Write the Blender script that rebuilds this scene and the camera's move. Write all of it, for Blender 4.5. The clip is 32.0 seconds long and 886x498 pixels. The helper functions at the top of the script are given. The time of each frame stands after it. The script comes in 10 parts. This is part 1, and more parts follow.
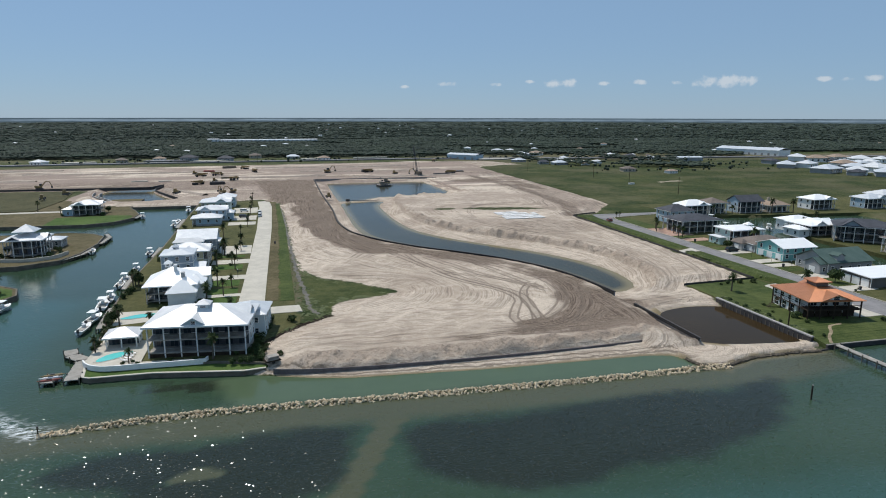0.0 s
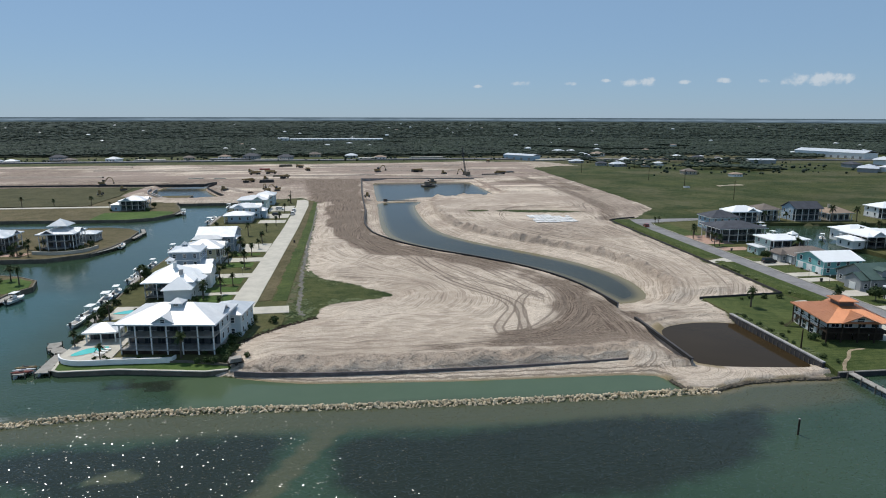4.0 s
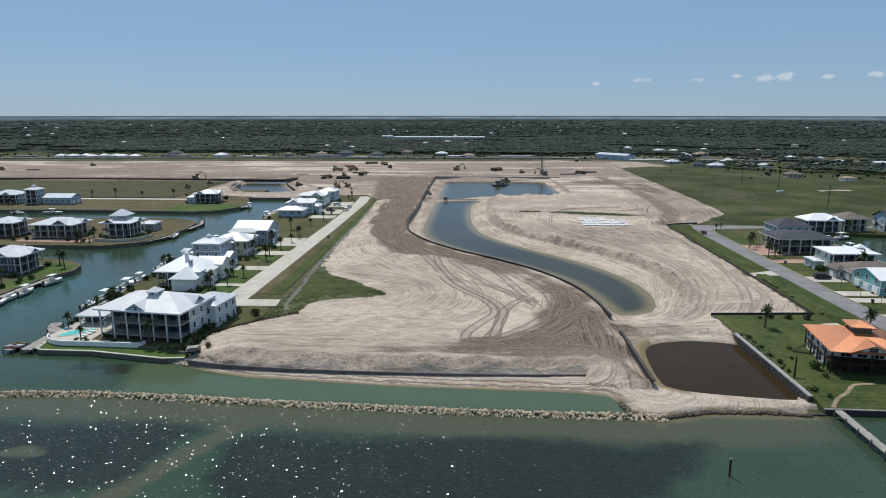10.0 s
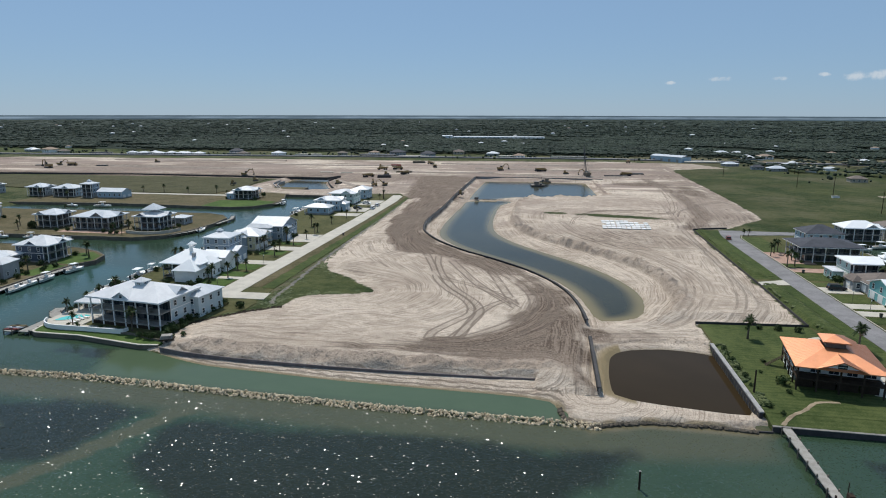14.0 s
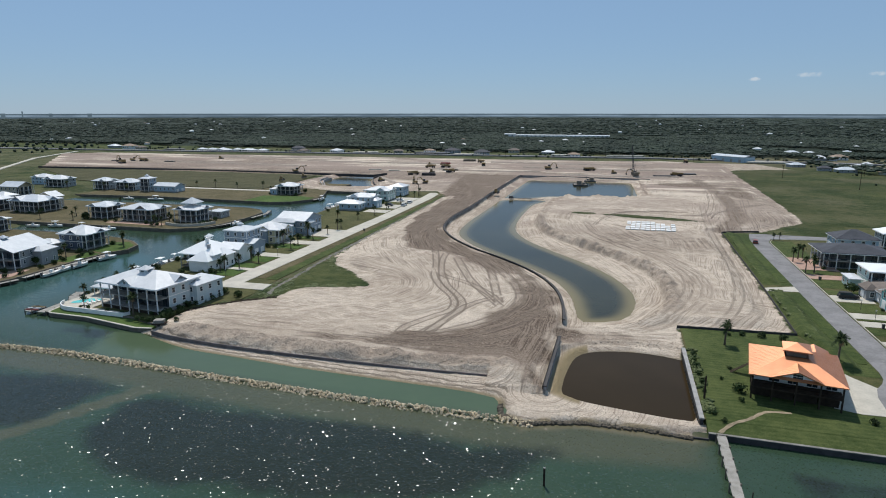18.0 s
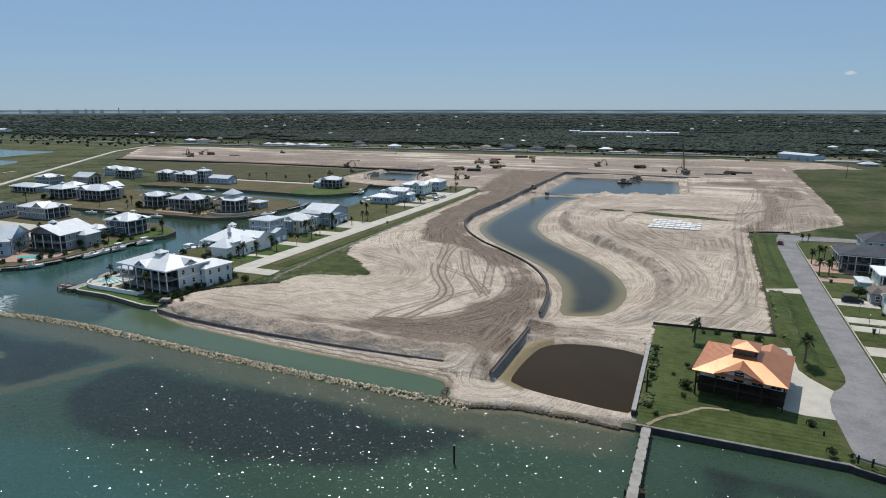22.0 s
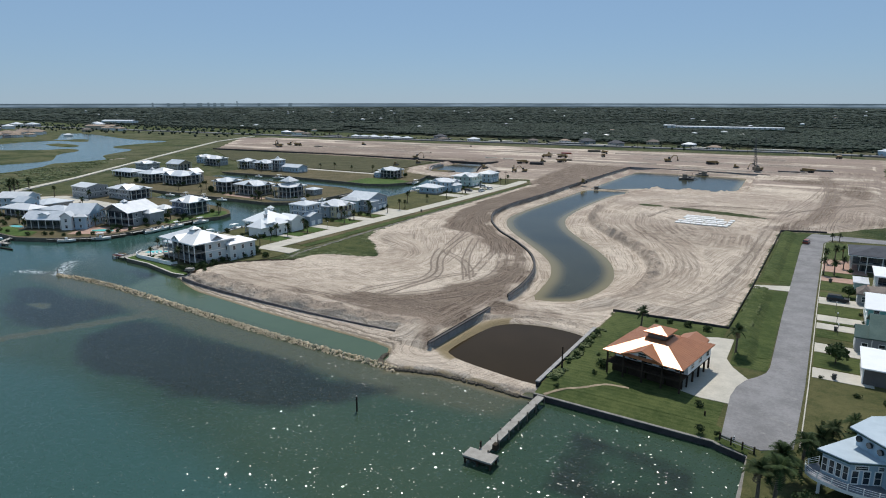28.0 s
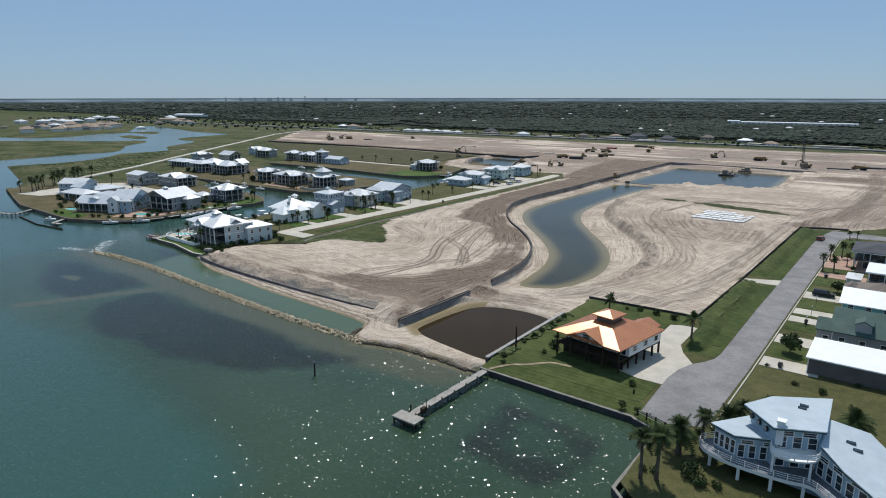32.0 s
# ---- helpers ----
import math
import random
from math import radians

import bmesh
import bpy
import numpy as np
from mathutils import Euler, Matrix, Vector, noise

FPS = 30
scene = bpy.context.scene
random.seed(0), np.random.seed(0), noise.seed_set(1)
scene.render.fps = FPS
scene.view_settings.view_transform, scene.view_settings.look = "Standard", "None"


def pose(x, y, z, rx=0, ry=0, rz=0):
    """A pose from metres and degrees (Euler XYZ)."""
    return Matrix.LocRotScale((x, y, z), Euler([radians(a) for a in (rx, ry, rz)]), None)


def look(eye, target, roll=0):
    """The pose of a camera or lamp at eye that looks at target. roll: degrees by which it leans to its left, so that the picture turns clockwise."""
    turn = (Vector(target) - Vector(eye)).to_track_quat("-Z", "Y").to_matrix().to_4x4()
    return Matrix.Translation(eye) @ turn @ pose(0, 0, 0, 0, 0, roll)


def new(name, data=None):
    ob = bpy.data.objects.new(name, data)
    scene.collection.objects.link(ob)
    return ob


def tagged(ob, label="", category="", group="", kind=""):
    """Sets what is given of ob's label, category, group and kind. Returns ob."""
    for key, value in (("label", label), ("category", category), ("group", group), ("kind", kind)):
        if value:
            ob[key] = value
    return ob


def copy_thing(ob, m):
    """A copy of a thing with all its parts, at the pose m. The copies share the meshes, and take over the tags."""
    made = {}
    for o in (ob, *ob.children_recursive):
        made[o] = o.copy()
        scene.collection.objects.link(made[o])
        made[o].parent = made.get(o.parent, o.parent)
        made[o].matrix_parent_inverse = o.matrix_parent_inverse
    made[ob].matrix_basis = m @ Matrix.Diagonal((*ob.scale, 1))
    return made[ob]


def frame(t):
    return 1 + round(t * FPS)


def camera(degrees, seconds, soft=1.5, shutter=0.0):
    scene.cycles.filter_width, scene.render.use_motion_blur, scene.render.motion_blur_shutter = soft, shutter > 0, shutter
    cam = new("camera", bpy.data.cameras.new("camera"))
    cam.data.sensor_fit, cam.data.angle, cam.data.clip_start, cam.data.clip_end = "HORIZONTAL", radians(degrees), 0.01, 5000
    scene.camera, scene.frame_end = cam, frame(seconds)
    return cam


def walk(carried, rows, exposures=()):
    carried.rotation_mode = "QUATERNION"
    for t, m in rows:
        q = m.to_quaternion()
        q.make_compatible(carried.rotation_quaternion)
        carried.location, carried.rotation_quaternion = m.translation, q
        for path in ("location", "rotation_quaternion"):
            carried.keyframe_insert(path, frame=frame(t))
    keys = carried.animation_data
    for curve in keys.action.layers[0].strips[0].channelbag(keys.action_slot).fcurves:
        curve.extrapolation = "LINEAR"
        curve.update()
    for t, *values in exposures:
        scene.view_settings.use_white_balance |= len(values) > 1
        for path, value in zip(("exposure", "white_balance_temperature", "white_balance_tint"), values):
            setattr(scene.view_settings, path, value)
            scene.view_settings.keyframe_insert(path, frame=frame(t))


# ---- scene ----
cam = camera(70.3, 32.0, 1.0)
PATH = [
    (0, (-1.377, 0.443, 53.08), (-0.876, 2.334, 52.665), 0.1),
    (6, (33.012, 2.323, 53.251), (33.169, 4.272, 52.832), 0.1),
    (9, (50.483, 3.511, 53.129), (50.455, 5.466, 52.707), 0.0),
    (13, (74.033, 5.122, 53.153), (73.788, 7.061, 52.731), 0.1),
    (19, (109.026, 7.482, 53.631), (108.453, 9.349, 53.2), 0.0),
    (23, (132.782, 9.02, 53.578), (131.999, 10.806, 53.135), -0.0),
    (28, (162.089, 10.885, 53.946), (161.076, 12.547, 53.487), 0.0),
    (32, (184.544, 14.953, 53.475), (183.369, 16.5, 53.001), 0.0),
]
walk(cam, [(t, look(eye, target, roll)) for t, eye, target, roll in PATH])

# ---------------- light ----------------
SUN_EL, SUN_AZ = 59.0, 29.0      # elevation; degrees left of the y axis
world = bpy.data.worlds.new("sky")
scene.world = world
world.use_nodes = True
wt = world.node_tree
sky = wt.nodes.new("ShaderNodeTexSky")
sky.sky_type, sky.sun_disc = "NISHITA", False
sky.sun_elevation, sky.sun_rotation = radians(SUN_EL), radians(-SUN_AZ)
sky.air_density, sky.dust_density, sky.ozone_density = 1.0, 0.0, 2.5
wt.nodes["Background"].inputs[1].default_value = 0.064
# clear maritime air: the sky's own brightness, evened by thin high haze
_mix = wt.nodes.new("ShaderNodeMix")
_mix.data_type = "RGBA"
_mix.inputs["Factor"].default_value = 0.66
_tint = wt.nodes.new("ShaderNodeMix")
_tint.data_type, _tint.blend_type = "RGBA", "MULTIPLY"
_tint.inputs["Factor"].default_value = 1.0
wt.links.new(sky.outputs[0], _tint.inputs[6])
_tint.inputs[7].default_value = (0.80, 0.94, 1.26, 1)
wt.links.new(_tint.outputs[2], _mix.inputs[6])
_mix.inputs[7].default_value = (4.3, 6.7, 9.3, 1)
wt.links.new(_mix.outputs[2], wt.nodes["Background"].inputs[0])
sun_data = bpy.data.lights.new("sun", "SUN")
sun_data.energy, sun_data.angle, sun_data.color = 3.55, radians(0.53), (1.0, 0.955, 0.885)
sun = new("sun", sun_data)
_sd = Vector((-math.sin(radians(SUN_AZ)) * math.cos(radians(SUN_EL)), math.cos(radians(SUN_AZ)) * math.cos(radians(SUN_EL)), math.sin(radians(SUN_EL))))
sun.matrix_world = look(_sd * 400, (0, 0, 0))
scene.view_settings.exposure = 0.0

# ---------------- node helpers ----------------
def nd(nt, kind, **inputs):
    n = nt.nodes.new(kind)
    for k, v in inputs.items():
        sock = n.inputs[int(k[1:])] if k[0] == "i" and k[1:].isdigit() else n.inputs[k]
        if isinstance(v, bpy.types.NodeSocket):
            nt.links.new(v, sock)
        else:
            sock.default_value = v
    return n


def math_n(nt, op, a, b=0.0, clamp=False):
    n = nt.nodes.new("ShaderNodeMath")
    n.operation, n.use_clamp = op, clamp
    for i, v in enumerate((a, b)):
        if isinstance(v, bpy.types.NodeSocket):
            nt.links.new(v, n.inputs[i])
        else:
            n.inputs[i].default_value = v
    return n.outputs[0]


def mixc(nt, f, a, b):
    n = nt.nodes.new("ShaderNodeMix")
    n.data_type = "RGBA"
    for sock, v in ((n.inputs["Factor"], f), (n.inputs[6], a), (n.inputs[7], b)):
        if isinstance(v, bpy.types.NodeSocket):
            nt.links.new(v, sock)
        else:
            sock.default_value = (*v, 1) if isinstance(v, tuple) and len(v) == 3 else v
    return n.outputs[2]


def noise_n(nt, vec, scale, detail=3.0, rough=0.55):
    return nd(nt, "ShaderNodeTexNoise", Vector=vec, Scale=scale, Detail=detail, Roughness=rough).outputs[0]


def step_n(nt, v, lo, hi):
    n = nt.nodes.new("ShaderNodeMapRange")
    n.interpolation_type = "SMOOTHSTEP"
    nt.links.new(v, n.inputs[0])
    n.inputs[1].default_value, n.inputs[2].default_value = lo, hi
    return n.outputs[0]


def _mul(nt, vec, sx, sy, sz):
    n = nt.nodes.new("ShaderNodeVectorMath")
    n.operation = "MULTIPLY"
    nt.links.new(vec, n.inputs[0])
    n.inputs[1].default_value = (sx, sy, sz)
    return n.outputs[0]


def start(name):
    m = bpy.data.materials.new(name)
    m.use_nodes = True
    nt = m.node_tree
    return m, nt, nt.nodes["Principled BSDF"], nd(nt, "ShaderNodeNewGeometry").outputs["Position"]


def bump_n(nt, bsdf, h, strength, dist):
    b = nd(nt, "ShaderNodeBump", Height=h, Strength=strength, Distance=dist)
    nt.links.new(b.outputs[0], bsdf.inputs["Normal"])


def mat(name, c1, c2, scale=0.4, rough=0.8, metal=0.0, bump=0.0, fine=6.0, vary=0.0, spec=0.5, dirt=None):
    """A surface that wanders between two colours at a broad and a fine scale."""
    m, nt, b, pos = start(name)
    broad = noise_n(nt, pos, scale, 4)
    small = noise_n(nt, pos, fine, 3, 0.65)
    f = math_n(nt, "ADD", math_n(nt, "MULTIPLY", broad, 0.62), math_n(nt, "MULTIPLY", small, 0.38))
    col = mixc(nt, step_n(nt, f, 0.32, 0.68), c1, c2)
    if dirt:
        col = mixc(nt, math_n(nt, "MULTIPLY", step_n(nt, noise_n(nt, pos, scale * 2.7, 6, 0.7), 0.55, 0.75), 0.5), col, dirt)
    if vary:
        r = nd(nt, "ShaderNodeObjectInfo").outputs["Random"]
        hsv = nd(nt, "ShaderNodeHueSaturation", Color=col, Value=1.0)
        nt.links.new(math_n(nt, "ADD", math_n(nt, "MULTIPLY", r, 2 * vary), 1 - vary), hsv.inputs["Value"])
        col = hsv.outputs[0]
    nt.links.new(col, b.inputs["Base Color"])
    b.inputs["Roughness"].default_value, b.inputs["Metallic"].default_value = rough, metal
    b.inputs["Specular IOR Level"].default_value = spec
    if bump:
        bump_n(nt, b, small, bump, 0.1)
    return m


def seam_roof(name, c1, c2, rough=0.4, metal=0.0, coat=0.0):
    """Standing-seam metal roof."""
    m, nt, b, pos = start(name)
    f = step_n(nt, noise_n(nt, pos, 0.35, 5, 0.7), 0.3, 0.7)
    col = mixc(nt, f, c1, c2)
    nt.links.new(col, b.inputs["Base Color"])
    b.inputs["Roughness"].default_value, b.inputs["Metallic"].default_value = rough, metal
    w = nd(nt, "ShaderNodeTexWave", Vector=pos, Scale=1.1, Distortion=0.0)
    bump_n(nt, b, step_n(nt, w.outputs[1], 0.8, 1.0), 0.12, 0.05)
    b.inputs["Coat Weight"].default_value, b.inputs["Coat Roughness"].default_value = coat, 0.36
    if metal:
        # fine ribs run down the slope, so the gloss spreads along the eaves
        across = nt.nodes.new("ShaderNodeVectorMath")
        across.operation = "CROSS_PRODUCT"
        nt.links.new(nt.nodes.new("ShaderNodeNewGeometry").outputs["Normal"], across.inputs[0])
        across.inputs[1].default_value = (0, 0, 1)
        nt.links.new(across.outputs[0], b.inputs["Tangent"])
        b.inputs["Anisotropic"].default_value = 0.85
    return m


# ---------------- materials ----------------
def ground_material():
    m, nt, b, pos = start("ground_soil")
    sand, dirt, u, v, dry, damp, rub = [_attr(nt, k) for k in ("sand", "dirt", "u", "v", "dry", "damp", "rubble")]
    far, wrack = _attr(nt, "far"), _attr(nt, "wrack")
    n1, n2, n3 = noise_n(nt, pos, 0.035, 4), noise_n(nt, pos, 0.3, 5, 0.65), noise_n(nt, pos, 2.2, 4, 0.7)
    # tracks of machines run along the wall line
    comb = nd(nt, "ShaderNodeCombineXYZ", X=math_n(nt, "ADD", u, math_n(nt, "ADD", math_n(nt, "MULTIPLY", noise_n(nt, pos, 0.03, 2), 6.0), math_n(nt, "MULTIPLY", noise_n(nt, pos, 0.09, 2), 1.4))), Y=math_n(nt, "MULTIPLY", v, 0.024)).outputs[0]
    sx = nd(nt, "ShaderNodeSeparateXYZ", i0=pos)
    comb2 = nd(nt, "ShaderNodeCombineXYZ", X=math_n(nt, "MULTIPLY", sx.outputs[0], 0.05), Y=math_n(nt, "ADD", math_n(nt, "MULTIPLY", sx.outputs[0], 0.1), math_n(nt, "ADD", sx.outputs[1], math_n(nt, "MULTIPLY", noise_n(nt, pos, 0.045, 2), 10.0)))).outputs[0]
    turn = step_n(nt, math_n(nt, "ADD", noise_n(nt, pos, 0.03, 3), math_n(nt, "SUBTRACT", math_n(nt, "MULTIPLY", _attr(nt, "front"), 0.5), 0.08)), 0.47, 0.55)
    both = lambda sc_, d_: mixc(nt, turn, noise_n(nt, comb, sc_, d_, 0.6), noise_n(nt, comb2, sc_ * 1.1, d_, 0.6))
    s1, s2, s3 = both(0.8, 4), both(0.22, 3), both(2.6, 3)
    keep = math_n(nt, "SUBTRACT", 1.0, math_n(nt, "MAXIMUM", rub, math_n(nt, "MAXIMUM", _attr(nt, "seam"), math_n(nt, "MULTIPLY", step_n(nt, n2, 0.50, 0.70), 0.75))), True)
    s1, s2, s3 = [math_n(nt, "ADD", math_n(nt, "MULTIPLY", math_n(nt, "SUBTRACT", k, 0.5), keep), 0.5) for k in (s1, s2, s3)]
    crumb = noise_n(nt, pos, 0.9, 5, 0.75)
    pale, mid, dark, brown = (0.685, 0.584, 0.477), (0.435, 0.353, 0.279), (0.195, 0.152, 0.118), (0.082, 0.056, 0.040)
    sc = mixc(nt, step_n(nt, math_n(nt, "ADD", math_n(nt, "MULTIPLY", n1, 0.5), math_n(nt, "MULTIPLY", n2, 0.5)), 0.36, 0.62), mid, pale)
    sc = mixc(nt, math_n(nt, "MULTIPLY", step_n(nt, s1, 0.50, 0.66), 0.5), sc, dark)
    sc = mixc(nt, math_n(nt, "MULTIPLY", step_n(nt, s2, 0.52, 0.66), 0.6), sc, mid)
    sc = mixc(nt, math_n(nt, "MULTIPLY", step_n(nt, s3, 0.51, 0.60), 0.66), sc, dark)
    sc = mixc(nt, math_n(nt, "MULTIPLY", step_n(nt, s3, 0.47, 0.36), 0.55), sc, (0.66, 0.572, 0.475))
    sc = mixc(nt, math_n(nt, "MULTIPLY", step_n(nt, n3, 0.47, 0.62), 0.62), sc, mid)
    sc = mixc(nt, math_n(nt, "MULTIPLY", step_n(nt, noise_n(nt, pos, 3.6, 3, 0.7), 0.52, 0.66), 0.5), sc, dark)
    dm = step_n(nt, math_n(nt, "ADD", dirt, math_n(nt, "MULTIPLY", math_n(nt, "SUBTRACT", math_n(nt, "ADD", s1, n2), 1.0), 0.9)), 0.2, 0.7)
    sc = mixc(nt, math_n(nt, "MULTIPLY", dm, 0.94), sc, mixc(nt, step_n(nt, math_n(nt, "ADD", math_n(nt, "MULTIPLY", s3, 0.6), math_n(nt, "MULTIPLY", n3, 0.4)), 0.455, 0.545), brown, (0.252, 0.196, 0.153)))
    for layer in "abc":
        tkd = math_n(nt, "ADD", _attr(nt, "tkd_" + layer), math_n(nt, "MULTIPLY", math_n(nt, "SUBTRACT", n3, 0.5), 0.22))
        rut = step_n(nt, math_n(nt, "ABSOLUTE", math_n(nt, "SUBTRACT", tkd, 1.0)), 0.44, 0.18)
        rut = math_n(nt, "MAXIMUM", rut, math_n(nt, "MULTIPLY", step_n(nt, tkd, 1.9, 0.6), 0.3))
        tm = math_n(nt, "MULTIPLY", math_n(nt, "MULTIPLY", rut, step_n(nt, math_n(nt, "ADD", _attr(nt, "trk_" + layer), math_n(nt, "MULTIPLY", math_n(nt, "SUBTRACT", n2, 0.5), 0.8)), 0.05, 0.8)), math_n(nt, "ADD", 0.45, math_n(nt, "MULTIPLY", n2, 0.6)))
        sc = mixc(nt, tm, sc, mixc(nt, n3, (0.115, 0.090, 0.071), (0.235, 0.186, 0.148)))
    sc = mixc(nt, math_n(nt, "MULTIPLY", rub, 0.62), sc, mixc(nt, n2, (0.30, 0.24, 0.19), (0.48, 0.385, 0.305)))
    sc = mixc(nt, math_n(nt, "MULTIPLY", rub, math_n(nt, "MULTIPLY", step_n(nt, crumb, 0.50, 0.60), 0.62)), sc, (0.21, 0.165, 0.128))
    far = math_n(nt, "MULTIPLY", far, math_n(nt, "SUBTRACT", 1.0, math_n(nt, "MULTIPLY", step_n(nt, dirt, 0.3, 0.8), 0.85)))
    streak = math_n(nt, "ADD", math_n(nt, "MULTIPLY", noise_n(nt, _mul(nt, pos, 0.0065, 0.022, 1.0), 1.0, 5, 0.65), 0.5), math_n(nt, "MULTIPLY", noise_n(nt, _mul(nt, pos, 0.014, 0.06, 1.0), 1.0, 3, 0.6), 0.5))
    sc = mixc(nt, math_n(nt, "MULTIPLY", math_n(nt, "MULTIPLY", far, step_n(nt, streak, 0.45, 0.53)), 0.85), sc, mixc(nt, noise_n(nt, pos, 0.02, 3), (0.20, 0.155, 0.13), (0.34, 0.26, 0.22)))
    sc = mixc(nt, math_n(nt, "MULTIPLY", math_n(nt, "MULTIPLY", far, step_n(nt, streak, 0.46, 0.40)), 0.7), sc, pale)
    wl = math_n(nt, "ADD", wrack, math_n(nt, "MULTIPLY", math_n(nt, "SUBTRACT", noise_n(nt, pos, 0.35, 4, 0.6), 0.5), 2.2))
    line = math_n(nt, "MAXIMUM", math_n(nt, "MULTIPLY", step_n(nt, wl, 0.9, 1.2), step_n(nt, wl, 1.9, 1.5)), math_n(nt, "MULTIPLY", step_n(nt, wl, 2.6, 2.8), step_n(nt, wl, 3.3, 3.0)))
    sc = mixc(nt, math_n(nt, "MULTIPLY", line, 0.75), sc, (0.16, 0.13, 0.10))
    sc = mixc(nt, step_n(nt, damp, 0.2, 1.0), sc, (0.26, 0.205, 0.120))
    g1, g2 = (0.026, 0.044, 0.012), (0.090, 0.100, 0.036)
    gr = mixc(nt, step_n(nt, math_n(nt, "ADD", math_n(nt, "MULTIPLY", n1, 0.45), math_n(nt, "ADD", math_n(nt, "MULTIPLY", n2, 0.3), math_n(nt, "MULTIPLY", n3, 0.25))), 0.40, 0.60), g1, g2)
    dn = step_n(nt, math_n(nt, "ADD", dry, math_n(nt, "MULTIPLY", math_n(nt, "SUBTRACT", math_n(nt, "ADD", n1, n2), 1.0), 0.9)), 0.25, 0.9)
    gr = mixc(nt, dn, gr, mixc(nt, n3, (0.088, 0.086, 0.046), (0.155, 0.138, 0.082)))
    gr = mixc(nt, _attr(nt, "wood"), gr, mixc(nt, n2, (0.012, 0.020, 0.013), (0.026, 0.036, 0.022)))
    gr = mixc(nt, math_n(nt, "MULTIPLY", _attr(nt, "lush"), 0.6), gr, mixc(nt, n1, (0.026, 0.040, 0.012), (0.052, 0.056, 0.020)))
    edge = math_n(nt, "ADD", sand, math_n(nt, "ADD", math_n(nt, "MULTIPLY", math_n(nt, "SUBTRACT", n2, 0.5), 4.0), math_n(nt, "MULTIPLY", math_n(nt, "SUBTRACT", n1, 0.5), 5.0)))
    col = mixc(nt, step_n(nt, edge, -0.4, 0.5), gr, sc)
    nt.links.new(col, b.inputs["Base Color"])
    b.inputs["Roughness"].default_value = 0.95
    b.inputs["Specular IOR Level"].default_value = 0.15
    bump_n(nt, b, math_n(nt, "ADD", math_n(nt, "MULTIPLY", s1, 0.6), math_n(nt, "ADD", math_n(nt, "MULTIPLY", math_n(nt, "MULTIPLY", crumb, rub), 0.35), math_n(nt, "ADD", math_n(nt, "MULTIPLY", n3, 0.7), math_n(nt, "ADD", n2, math_n(nt, "MULTIPLY", s3, 0.22))))), 1.0, 0.5)
    return m


def _attr(nt, name):
    n = nt.nodes.new("ShaderNodeAttribute")
    n.attribute_name = name
    return n.outputs["Fac"]


def grass_material(name, a, c, mow=0.0):
    m, nt, b, pos = start(name)
    n1, n2, n3 = noise_n(nt, pos, 0.08, 3), noise_n(nt, pos, 0.5, 5, 0.65), noise_n(nt, pos, 4.0, 4, 0.7)
    f = math_n(nt, "ADD", math_n(nt, "ADD", math_n(nt, "MULTIPLY", n1, 0.35), math_n(nt, "MULTIPLY", n2, 0.4)), math_n(nt, "MULTIPLY", n3, 0.3))
    if mow:
        w = nd(nt, "ShaderNodeTexWave", Vector=_mul(nt, pos, 0.15, 1.0, 1.0), Scale=0.25, Distortion=2.0)
        w.bands_direction = "Y"
        f = math_n(nt, "ADD", f, math_n(nt, "MULTIPLY", math_n(nt, "SUBTRACT", w.outputs[1], 0.5), mow))
    nt.links.new(mixc(nt, step_n(nt, f, 0.36, 0.68), a, c), b.inputs["Base Color"])
    b.inputs["Roughness"].default_value, b.inputs["Specular IOR Level"].default_value = 0.9, 0.15
    bump_n(nt, b, math_n(nt, "ADD", n3, n2), 0.8, 0.15)
    return m


